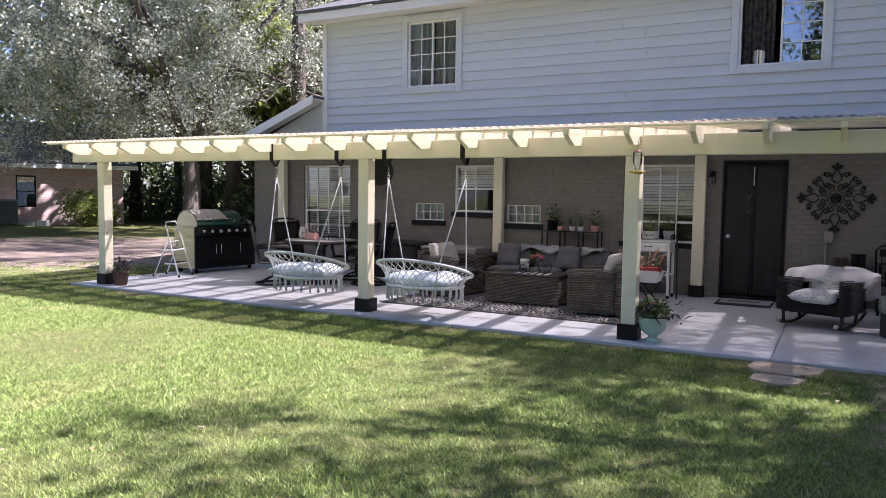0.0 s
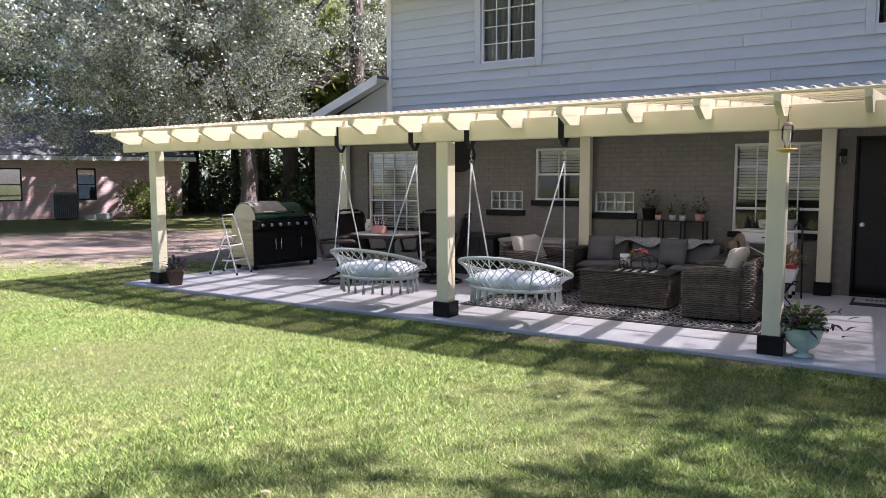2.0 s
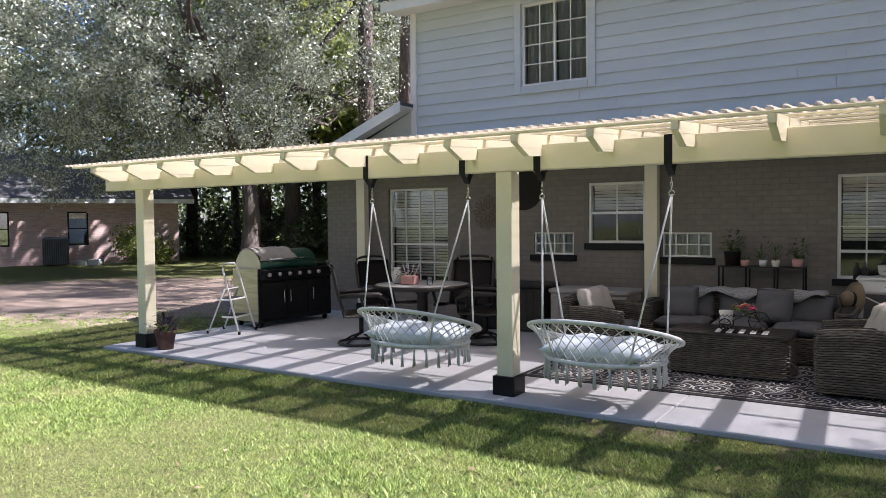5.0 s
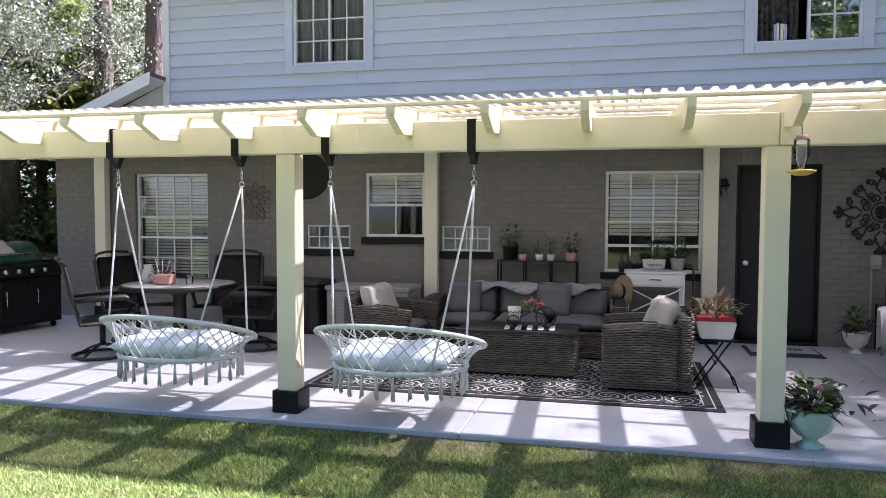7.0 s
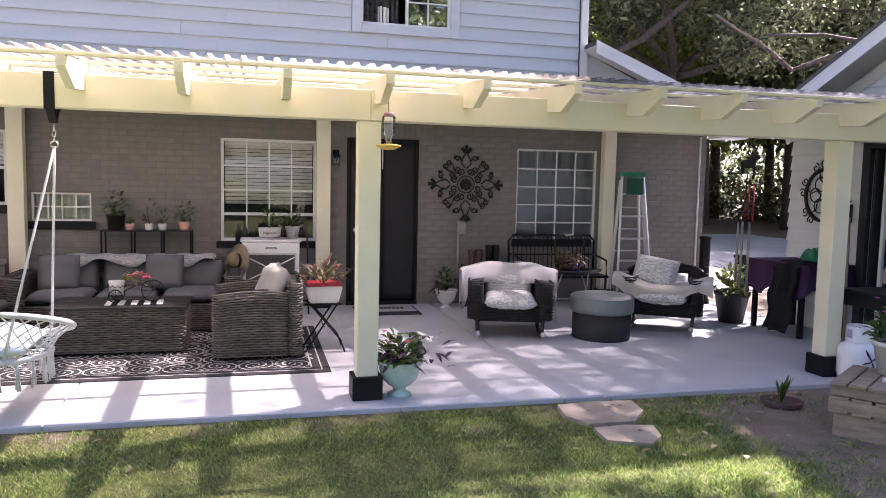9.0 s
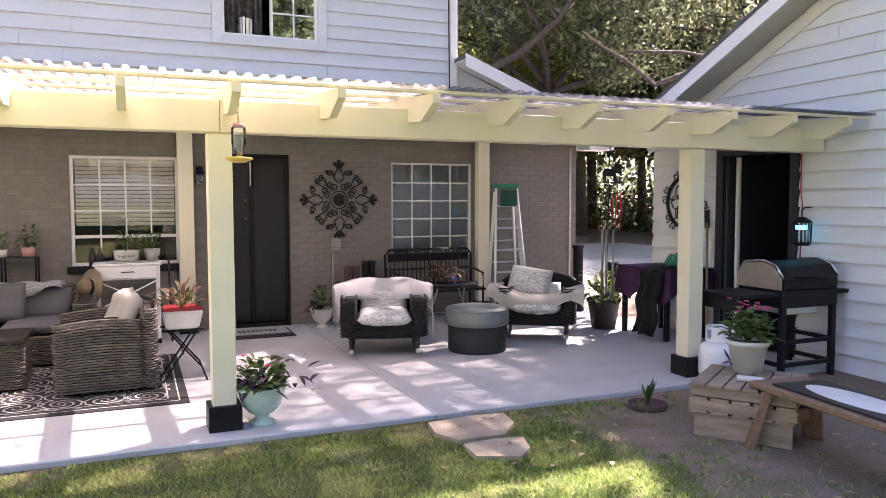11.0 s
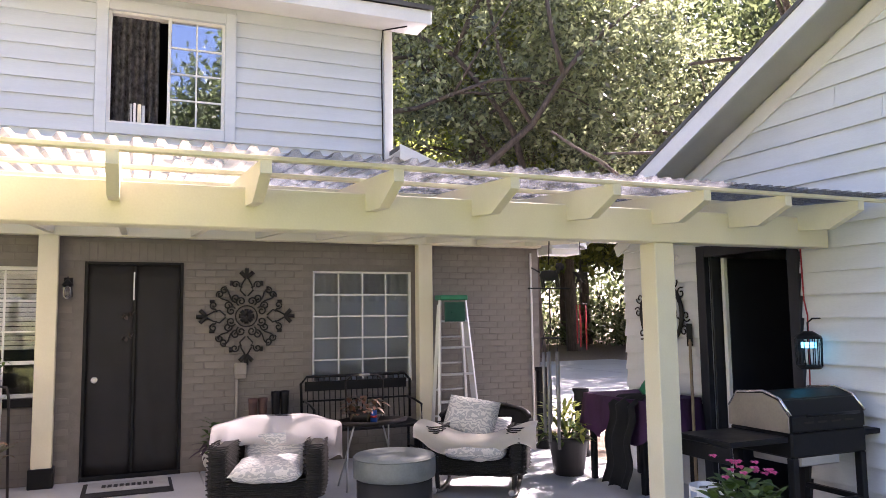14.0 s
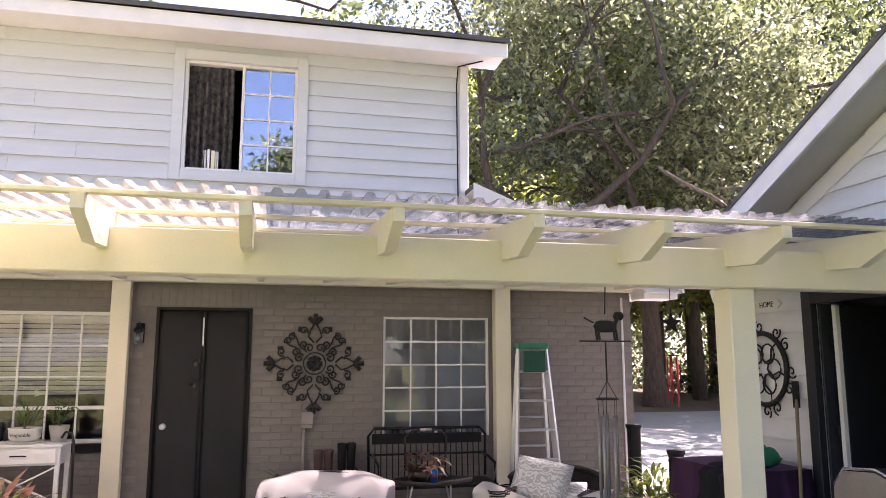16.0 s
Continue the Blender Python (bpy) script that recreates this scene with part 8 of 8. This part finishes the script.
def dining_table():
    t = thing("patio_table", "round stone-topped patio table with dark rim", "table", at(-7.78, 10.32))
    part("tabletop", lathe(B(), [(0.0, 0.715), (0.58, 0.715), (0.60, 0.725), (0.60, 0.735), (0.0, 0.738)], seg=40), M["stone_top"], t)
    part("rim", lathe(B(), [(0.585, 0.69), (0.612, 0.69), (0.618, 0.735), (0.60, 0.742), (0.602, 0.715)], seg=40), M["dark_metal"], t)
    part("pedestal", lathe(B(), [(0.0, 0.0), (0.30, 0.0), (0.30, 0.03), (0.10, 0.08), (0.07, 0.3), (0.07, 0.6), (0.2, 0.71), (0.0, 0.712)], seg=24), M["dark_metal"], t)
    b = thing("flower_basket", "pink rectangular pot with utensils and dark foliage", "planter", at(-7.86, 10.16, 0.742))
    bm = B()
    span(bm, -0.1, 0.1, -0.07, 0.07, 0, 0.11, 0.012)
    part("pot", bm, M["pink_pot"], b)
    part("foliage", bush(B(), (0, 0, 0.1), 0.2, 0.12, 46, 0.09, 0.03, 61, 0.5), M["purpleleaf"], b, kind="stuff")
    for k in range(4):
        part("stick", rod(B(), (-0.06 + 0.04 * k, 0, 0.1), (-0.12 + 0.09 * k, 0.02, 0.27), 0.005, seg=5), M["white_pot"], b)
    single("white_pitcher", lathe(B(), [(0.0, 0), (0.05, 0), (0.07, 0.05), (0.065, 0.13), (0.045, 0.17), (0.055, 0.2), (0.05, 0.2), (0.03, 0.15)], seg=18), M["white_pot"], "white ceramic pitcher on the patio table", "pitcher", at(-8.12, 10.25, 0.742))
    single("glass_jar", lathe(B(), [(0.0, 0), (0.035, 0), (0.04, 0.03), (0.04, 0.09), (0.03, 0.1), (0.0, 0.1)], seg=14), M["clear"], "clear glass jar on the patio table", "jar", at(-7.58, 10.2, 0.742))


dining_table()


def swivel_chair(m):
    """Dark sling swivel rocker: ring base, curved arms, high back. Faces local -y."""
    c = thing("swivel_chair", "dark bronze swivel patio chair with sling back", "chair", m, "swivel patio chairs")
    part("base_ring", tube(B(), [(0.29 * math.cos(a), 0.29 * math.sin(a), 0.02) for a in [2 * math.pi * k / 28 for k in range(28)]], 0.018, 6, True), M["dark_metal"], c)
    for k in range(4):
        a = math.pi / 4 + k * math.pi / 2
        part("base_spoke", tube(B(), [(0.29 * math.cos(a), 0.29 * math.sin(a), 0.02), (0.15 * math.cos(a), 0.15 * math.sin(a), 0.09), (0, 0, 0.14)], 0.014, 6), M["dark_metal"], c)
    part("column", rod(B(), (0, 0, 0.12), (0, 0, 0.34), 0.03), M["dark_metal"], c)
    bm = B()
    n, mm = 10, 18
    vs = []
    for k in range(mm + 1):
        f = k / mm
        if f < 0.45:
            g = f / 0.45
            y, z = -0.27 + 0.48 * g, 0.42 - 0.05 * g
        else:
            g = (f - 0.45) / 0.55
            y, z = 0.21 + 0.15 * g + 0.04 * math.sin(g * 3), 0.37 + 0.62 * g
        w = 0.31 - 0.02 * f
        vs.append([bm.verts.new((w * (2 * i / n - 1), y + 0.03 * (2 * i / n - 1) ** 2 * (-1 if f > 0.45 else 0), z + (0.02 * (2 * i / n - 1) ** 2 if f <= 0.45 else 0))) for i in range(n + 1)])
    for k in range(mm):
        for i in range(n):
            bm.faces.new((vs[k][i], vs[k][i + 1], vs[k + 1][i + 1], vs[k + 1][i])).smooth = True
    bmesh.ops.solidify(bm, geom=bm.faces[:], thickness=-0.05)
    part("sling", bm, M["sling"], c)
    for s in (-1, 1):
        part("side_frame", tube(B(), [(s * 0.31, -0.29, 0.41), (s * 0.31, 0.0, 0.385), (s * 0.31, 0.22, 0.38), (s * 0.31, 0.28, 0.6), (s * 0.30, 0.36, 0.96), (s * 0.25, 0.39, 1.02)], 0.022, 6), M["dark_metal"], c)
        part("armrest", tube(B(), [(s * 0.28, -0.29, 0.41), (s * 0.32, -0.31, 0.58), (s * 0.33, -0.2, 0.65), (s * 0.32, 0.1, 0.64), (s * 0.28, 0.27, 0.62)], [0.02, 0.024, 0.034, 0.032, 0.02], 8), M["dark_metal"], c)
    part("top_rail", tube(B(), [(-0.22, 0.39, 1.03), (-0.1, 0.42, 1.045), (0.1, 0.42, 1.045), (0.22, 0.39, 1.03)], 0.018, 6), M["dark_metal"], c)


for x, y, a in ((-8.35, 9.78, 132), (-7.02, 10.62, -70), (-7.65, 11.15, 8), (-8.62, 10.75, 80)):
    swivel_chair(at(x, y, 0, a))


def storage_box(name, label, x0, x1, y0, y1, h, mt):
    b = thing(name, label, "storage box")
    part("body", span(B(), x0 + 0.02, x1 - 0.02, y0 + 0.02, y1, 0.0, h - 0.06, 0.012), mt, b)
    n = int((x1 - x0) / 0.12)
    for k in range(n):
        a = x0 + 0.03 + (x1 - x0 - 0.06) * k / n
        part("panel_board", span(B(), a + 0.004, a + (x1 - x0 - 0.06) / n - 0.004, y0 + 0.01, y0 + 0.021, 0.03, h - 0.09, 0.003), mt, b)
    part("lid", span(B(), x0, x1, y0, y1 + 0.01, h - 0.058, h, 0.014), mt, b)


storage_box("storage_bench", "long dark brown resin storage bench", -8.05, -6.68, 11.62, 12.2, 0.66, M["resin"])
storage_box("deck_box", "pale grey resin deck box against the wall", -6.6, -5.5, 11.6, 12.2, 0.62, M["resin_grey"])


def hanging_disc():
    d = thing("hanging_gong", "round black metal disc hung behind the post", "wall decor", Matrix.Translation((-5.5, 8.62, 1.82)))
    bm = lathe(B(), [(0.0, 0.0), (0.17, 0.004), (0.185, 0.02), (0.19, 0.02), (0.19, 0.0)], seg=32)
    bm.transform(rot(90, 0, 18))
    part("disc", bm, M["black"], d)
    part("cord", rod(B(), (0, 0, 0.18), (0, -0.28, 0.36), 0.003, seg=5), M["black"], d)


hanging_disc()


def etagere():
    s = thing("plant_shelf", "slim black metal plant shelf against the wall", "shelf", at(-4.02, 12.16))
    for x in (-0.475, -0.16, 0.16, 0.475):
        for y in (-0.12, 0.12):
            part("upright", span(B(), x - 0.01, x + 0.01, y - 0.01, y + 0.01, 0, 0.945, 0.002), M["black"], s)
    for z in (0.18, 0.55, 0.935):
        part("shelf_board", span(B(), -0.485, 0.485, -0.13, 0.13, z, z + 0.016, 0.003), M["dark_metal"], s)
    top = 0.951
    square = [(0.0, 0), (0.085, 0), (0.1, 0.16), (0.105, 0.16), (0.105, 0.175), (0.09, 0.175), (0.085, 0.14)]
    potted("potted_herb", "tall leafy plant in a grey square pot", at(-4.36, 12.16, top), square, M["resin"], [(0.16, 0.34, 60, 0.09, 0.04, M["leaf"], 0.7)], 0.09, 0.15)
    small = [(0.0, 0), (0.04, 0), (0.05, 0.075), (0.046, 0.075), (0.04, 0.05)]
    potted("potted_succulent", "small succulent in a pink pot", at(-4.20, 12.09, top), small, M["pink_pot"], [(0.05, 0.07, 16, 0.05, 0.02, M["leaf"], 0.9)], 0.045, 0.065)
    potted("potted_cactus", "branching cactus in a white patterned pot", at(-4.0, 12.12, top), small, M["white_pot"], [(0.1, 0.3, 26, 0.10, 0.02, M["leaf"], 1.2)], 0.045, 0.065)
    potted("potted_cactus", "branching cactus in a white patterned pot", at(-3.86, 12.12, top), small, M["white_pot"], [(0.09, 0.24, 20, 0.09, 0.03, M["leaf"], 1.0)], 0.045, 0.065)
    potted("potted_vine", "bushy vine in a pink pot", at(-3.62, 12.12, top), [(r * 1.3, z * 1.3) for r, z in small], M["pink_pot"], [(0.13, 0.3, 60, 0.08, 0.035, M["leaf"], 0.6)], 0.05, 0.085)
    for x in (-4.25, -3.7):
        potted("potted_succulent", "small succulent in a white bowl", at(x, 12.1, 0.567), small, M["white_pot"], [(0.06, 0.08, 18, 0.05, 0.02, M["leaf"], 0.8)], 0.045, 0.065)


etagere()


def potting_cabinet():
    c = thing("potting_cabinet", "white potting cart with drawer and crossed legs", "cabinet", at(-2.65, 11.88))
    part("top", span(B(), -0.34, 0.34, -0.2, 0.2, 0.85, 0.875, 0.006), M["white"], c)
    part("drawer_box", span(B(), -0.32, 0.32, -0.18, 0.18, 0.70, 0.849, 0.005), M["white"], c)
    d = part("drawer_front", span(B(), -0.29, 0.29, -0.196, -0.181, 0.715, 0.838, 0.005), M["white"], c)
    part("pull", tube(B(), [(-0.06, -0.196, 0.78), (-0.05, -0.215, 0.785), (0.05, -0.215, 0.785), (0.06, -0.196, 0.78)], 0.006, 6), M["black"], d, "black bar pull")
    for x in (-0.3, 0.3):
        for y in (-0.16, 0.16):
            part("leg", span(B(), x - 0.018, x + 0.018, y - 0.018, y + 0.018, 0.05, 0.70, 0.003), M["white"], c)
            part("caster", lathe(B(), [(0.0, 0.0), (0.022, 0.0), (0.022, 0.05), (0.0, 0.05)], c=(x, y, 0), seg=10), M["black"], c)
    part("cross_brace", bar(B(), (-0.28, -0.17, 0.40), (0.28, -0.17, 0.68), 0.03, 0.014), M["white"], c)
    part("cross_brace", bar(B(), (0.28, -0.155, 0.40), (-0.28, -0.155, 0.68), 0.03, 0.014), M["white"], c)
    part("lower_shelf", span(B(), -0.31, 0.31, -0.17, 0.17, 0.34, 0.36, 0.004), M["white"], c)
    bowl = [(0.0, 0), (0.09, 0), (0.12, 0.02), (0.13, 0.1), (0.135, 0.11), (0.125, 0.11), (0.11, 0.08)]
    p = potted("planter_bowl", "white enamel bowl lettered Vegetable with green shoots", at(-2.66, 11.86, 0.893), bowl, M["white_pot"], [(0.13, 0.24, 46, 0.15, 0.018, M["leaf"], 1.3)], 0.12, 0.095, (M["whiteflower"], 9, 0.12, 0.42))
    f = bpy.data.curves.new("lettering", "FONT")
    f.body, f.size, f.align_x, f.extrude = "Vegetable", 0.042, "CENTER", 0.001
    f.materials.append(M["black"])
    o = new("lettering", f)
    o.parent = p
    o.matrix_basis = Matrix.Translation((0.0, -0.134, 0.045)) @ rot(84, 0, 0)
    single("saucer", lathe(B(), [(0.0, 0), (0.14, 0), (0.17, 0.014), (0.16, 0.014), (0.0, 0.006)], seg=24), M["white_pot"], "white enamel saucer under the bowl", "saucer", at(-2.66, 11.86, 0.877))
    potted("potted_plant", "leafy plant in a grey tapered pot", at(-2.40, 11.9, 0.876), [(0.0, 0), (0.06, 0), (0.085, 0.14), (0.078, 0.14), (0.06, 0.1)], M["resin_grey"], [(0.12, 0.26, 40, 0.10, 0.035, M["leaf"], 0.9)], 0.075, 0.125)
    for x in (-3.02, -2.94):
        single("dark_bottle", lathe(B(), [(0.0, 0), (0.035, 0), (0.037, 0.11), (0.014, 0.16), (0.014, 0.2), (0.0, 0.2)], seg=14), M["resin"], "dark glass bottle on the window sill", "bottle", at(x, WALL_Y - 0.01, 0.812))
    h = thing("straw_hat", "straw hat hung on the cart's side", "hat", Matrix.Translation((-3.02, 11.70, 0.63)) @ rot(80, 0, -55))
    part("brim", lathe(B(), [(0.09, 0.0), (0.2, -0.015), (0.205, -0.01), (0.09, 0.008)], seg=26), M["straw"], h)
    part("crown", lathe(B(), [(0.09, 0.0), (0.085, 0.09), (0.05, 0.12), (0.0, 0.11)], seg=22), M["straw"], h)
    part("band", lathe(B(), [(0.092, 0.005), (0.0915, 0.035), (0.089, 0.035)], seg=22), M["black"], h, "black hat band")
    w = thing("walking_cane", "bent wooden cane hooked on the cart", "cane", at(-2.24, 11.75))
    part("shaft", tube(B(), [(0.02, 0, 0), (0, 0, 0.88), (-0.02, 0, 0.96), (-0.07, 0, 0.97), (-0.1, 0, 0.92)], 0.012, 6), M["dark_metal"], w)
    bx = thing("small_crate", "little white basket on the cart shelf", "basket", at(-2.62, 11.86, 0.361))
    part("basket", span(B(), -0.1, 0.1, -0.06, 0.06, 0, 0.06, 0.006), M["white"], bx)
    part("foliage", bush(B(), (0, 0, 0.05), 0.1, 0.1, 22, 0.06, 0.02, 77, 0.7), M["purpleleaf"], bx, kind="stuff")


potting_cabinet()


def planter_stand():
    s = thing("planter_stand", "black folding stand holding a white planter", "plant stand", at(-2.22, 9.88))
    for q in (-1, 1):
        for a, b in (((-0.17, q * 0.14, 0.0), (0.12, q * 0.12, 0.44)), ((0.19, q * 0.14, 0.0), (-0.12, q * 0.12, 0.44))):
            p = [Vector(a), Vector(a) * 0.8 + Vector(b) * 0.2 + Vector((0.02, 0, 0.03)), Vector(b)]
            part("leg", tube(B(), p, 0.008, 6), M["black"], s)
        part("rail", rod(B(), (-0.17, q * 0.12, 0.44), (0.17, q * 0.12, 0.44), 0.008), M["black"], s)
    part("cross_rod", rod(B(), (0, -0.13, 0.24), (0, 0.13, 0.24), 0.007), M["black"], s)
    p = thing("window_box", "white tapered planter with red liner and bromeliads", "planter", at(-2.22, 9.88, 0.45))
    bm = B()
    t = bmesh.new()
    bmesh.ops.create_cube(t, size=1)
    for v in t.verts:
        k = 0.17 if v.co.z > 0 else 0.13
        v.co = Vector((v.co.x * 2 * k, v.co.y * 0.26, 0.075 + v.co.z * 0.15))
    bmesh.ops.bevel(t, geom=t.edges[:], offset=0.012, segments=2, affect="EDGES")
    merge(bm, t)
    part("box", bm, M["white_pot"], p)
    part("liner", span(B(), -0.16, 0.16, -0.115, 0.115, 0.148, 0.185, 0.006), M["red"], p, "red enamel liner")
    part("foliage", bush(B(), (0, 0, 0.17), 0.26, 0.16, 70, 0.19, 0.032, 88, 0.9), M["redleaf"], p, kind="stuff")
    part("foliage_green", bush(B(), (0, 0, 0.17), 0.2, 0.12, 30, 0.14, 0.03, 89, 0.8), M["leaf"], p, kind="stuff")


planter_stand()


def cart_ornament():
    """Little wire tricycle carrying a white pot and silk flowers."""
    o = thing("tricycle_planter", "black wire tricycle holding peach silk flowers", "table ornament", at(-3.86, 10.12, 0.438, 0, 1.12))
    for x, r in ((0.13, 0.085), (-0.14, 0.05)):
        for y in ((0.0,) if x > 0 else (-0.06, 0.06)):
            w = part("wheel", tube(B(), [(x + r * math.cos(a), y, r + 0.004 + r * math.sin(a)) for a in [2 * math.pi * k / 20 for k in range(20)]], 0.005, 5, True), M["iron"], o)
            for k in range(4):
                a = math.pi / 4 * k
                part("spoke", rod(B(), (x - r * math.cos(a), y, r + 0.004 - r * math.sin(a)), (x + r * math.cos(a), y, r + 0.004 + r * math.sin(a)), 0.002, seg=4), M["iron"], w)
    part("frame", tube(B(), [(0.13, 0, 0.09), (0.1, 0, 0.17), (0.0, 0, 0.13), (-0.14, 0, 0.055)], 0.005, 5), M["iron"], o)
    part("handlebar", tube(B(), [(0.08, -0.05, 0.2), (0.1, 0, 0.18), (0.08, 0.05, 0.2)], 0.004, 5), M["iron"], o)
    part("basket", tube(B(), [(-0.14 + 0.07 * math.cos(a), 0.07 * math.sin(a), 0.12 + 0.02 * (k % 2)) for k, a in enumerate([2 * math.pi * k / 24 for k in range(24)])], 0.004, 4, True), M["iron"], o)
    part("white_cup", lathe(B(), [(0.0, 0.06), (0.05, 0.06), (0.06, 0.17), (0.055, 0.17), (0.045, 0.08)], c=(-0.14, 0, 0), seg=16), M["white_pot"], o, "white cup")
    for k in range(7):
        a = k * 0.9
        bm = B()
        c = Vector((0.03 + 0.09 * math.cos(a) * (0.4 + 0.1 * k), 0.05 * math.sin(a), 0.19 + 0.012 * (k % 3)))
        for q in range(10):
            an = q * 2.4
            leaf_blade(bm, c, (math.cos(an), math.sin(an), 1.1 - q * 0.1), 0.05, 0.035, 0.3)
        part("bloom", bm, M["peachflower"] if k % 3 else M["pinkflower"], o)
    part("foliage", bush(B(), (0.0, 0, 0.14), 0.12, 0.12, 30, 0.06, 0.025, 91, 0.6), M["yellowleaf"], o, kind="stuff")


cart_ornament()


def condenser():
    m = Matrix.Translation((-30.2, 18.4, LAWN)) @ rot(0, 0, 61)
    c = thing("air_conditioner", "grey outdoor air conditioning unit by the brick house", "air conditioner", m)
    part("cabinet", span(B(), -0.45, 0.45, -0.4, 0.4, 0.05, 1.1, 0.05), M["unit_grey"], c)
    for k in range(12):
        part("louvre", span(B(), -0.43 + k * 0.073, -0.43 + k * 0.073 + 0.02, -0.415, -0.4, 0.12, 1.0), M["resin"], c)
    part("top_grille", lathe(B(), [(0.0, 1.11), (0.36, 1.11), (0.38, 1.1)], seg=24), M["resin"], c)
    for x, y, s in ((-29.6, 19.1, 0.22), (-29.2, 19.4, 0.26)):
        bm = B()
        span(bm, -s, s, -s * 0.6, s * 0.6, 0, s * 0.9, 0.02)
        single("concrete_block", bm, M["drive"], "pale concrete block on the lawn", "block", Matrix.Translation((x, y, LAWN)) @ rot(0, 0, 20))
    v = leaf_crown(92, [(0, 0, 0.75, 0.8, 0.8, 0.75), (0.7, 0.3, 0.5, 0.6, 0.6, 0.5)], 110, 40, 0.06, 0.36)
    tagged(new("garden_shrub", raw_mesh("shrub", v, 4, M["yellowleaf"])), "bright green shrub beside the brick house", "shrub").matrix_basis = Matrix.Translation((-28.3, 20.6, LAWN))


condenser()

# ---------- siding, board by board ----------
COURSE = 0.166


def lap_board(length, thick=0.016, lip=0.014):
    bm = B()
    p = [(0.0, 0.0), (-thick - lip, 0.0), (-thick - lip, 0.012), (-0.004, COURSE + 0.012), (0.0, COURSE + 0.012)]
    a = [bm.verts.new((0, y, z)) for y, z in p]
    b = [bm.verts.new((length, y, z)) for y, z in p]
    bm.faces.new(a), bm.faces.new(b[::-1])
    for k in range(5):
        bm.faces.new((a[k], a[(k + 1) % 5], b[(k + 1) % 5], b[k]))
    bmesh.ops.recalc_face_normals(bm, faces=bm.faces)
    return bm


rng = np.random.default_rng(31)
zs = [3.381 + COURSE * k for k in range(-5, 9)]
for row, z in enumerate(zs):
    cuts = [UX0 + 0.052, UX1 - 0.052]
    gaps = [(h[0] - 0.111, h[1] + 0.111) for h in UPPER if z + COURSE > h[2] - 0.10 and z < h[3] + 0.10]
    runs, x = [], cuts[0]
    for a, b in gaps:
        runs.append((x, a))
        x = b
    runs.append((x, cuts[1]))
    for a, b in runs:
        x = a
        while x < b - 0.01:
            e = min(b, x + rng.uniform(2.4, 3.66))
            if b - e < 0.4:
                e = b
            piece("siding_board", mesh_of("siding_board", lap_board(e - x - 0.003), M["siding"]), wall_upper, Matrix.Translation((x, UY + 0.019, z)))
            x = e
y0, y1, yr, ze, zr = -0.6, 10.67, 5.03, 2.33, 4.945
for row in range(-17, 16):
    z = 2.469 + COURSE * 1.01 * row
    if z < -0.1:
        continue
    lo, hi = (y0, y1) if z < ze else (y0 + (z - ze) * (yr - y0) / (zr - ze), y1 - (z - ze) * (y1 - yr) / (zr - ze))
    runs = [(lo, hi)] if z > 2.08 else [(lo, 8.488), (9.577, hi)]
    for a, b in runs:
        if b - a < 0.1:
            continue
        x = a
        while x < b - 0.01:
            e = min(b, x + 3.66)
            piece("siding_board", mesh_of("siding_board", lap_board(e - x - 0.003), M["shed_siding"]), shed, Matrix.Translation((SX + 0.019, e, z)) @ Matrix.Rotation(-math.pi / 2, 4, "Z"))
            x = e

# ---------- bricks ----------
BW, BH = 0.203, 0.0725
bm = B()
box(bm, (0, 0, 0), (BW - 0.008, 0.022, BH - 0.008), 0.003)
brick_me = mesh_of("brick", bm, M["brick"])
count, rest = 0, []
def brick_free(x0, x1, z0, z1):
    return not any(x1 > h[0] and x0 < h[1] and z1 > h[2] and z0 < h[3] for h in LOWER)
for row in range(35):
    z = 0.0 + (row + 0.5) * BH
    x = -11.15 + (BW / 2 if row % 2 else 0)
    while x < 3.33:
        w = min(BW, 3.34 - x)
        soldier = -1.9 < x < -0.6 and 2.11 < z
        if w > 0.1 and brick_free(x, x + w, z - BH / 2 + 0.004, z + BH / 2 - 0.004) and not soldier:
            c = (x + w / 2, WALL_Y + 0.0105 + rng.uniform(-0.0012, 0.0012), z)
            if 1.9 < x < 3.1 and count < 300 or -0.8 < x < 0.3 and count < 300 and z > 0.5:
                piece("brick", brick_me, wall_south, Matrix.Translation(c))
                count += 1
            else:
                rest.append((c, w))
        x += BW
for k in range(17):
    rest.append(((-1.87 + k * 0.0755, WALL_Y + 0.0105, 2.205), -1))
bm = B()
vv, ff = [], []
for (cx, cy, cz), w in rest:
    hx, hz = ((w - 0.008) / 2, (BH - 0.008) / 2) if w > 0 else (0.033, 0.088)
    b = len(vv)
    y0b, y1b = cy - 0.011, cy + 0.002
    vv += [(cx - hx, y1b, cz - hz), (cx + hx, y1b, cz - hz), (cx + hx, y1b, cz + hz), (cx - hx, y1b, cz + hz),
           (cx - hx + 0.003, y0b, cz - hz + 0.003), (cx + hx - 0.003, y0b, cz - hz + 0.003), (cx + hx - 0.003, y0b, cz + hz - 0.003), (cx - hx + 0.003, y0b, cz + hz - 0.003)]
    ff += [(b + 4, b + 5, b + 6, b + 7), (b, b + 1, b + 5, b + 4), (b + 1, b + 2, b + 6, b + 5), (b + 2, b + 3, b + 7, b + 6), (b + 3, b, b + 4, b + 7)]
bm.free()
me = bpy.data.meshes.new("bricks")
me.from_pydata(vv, [], ff)
me.materials.append(M["brick_rest"])
o = new("brickwork", me)
o.parent = wall_south
o["kind"] = "stuff"
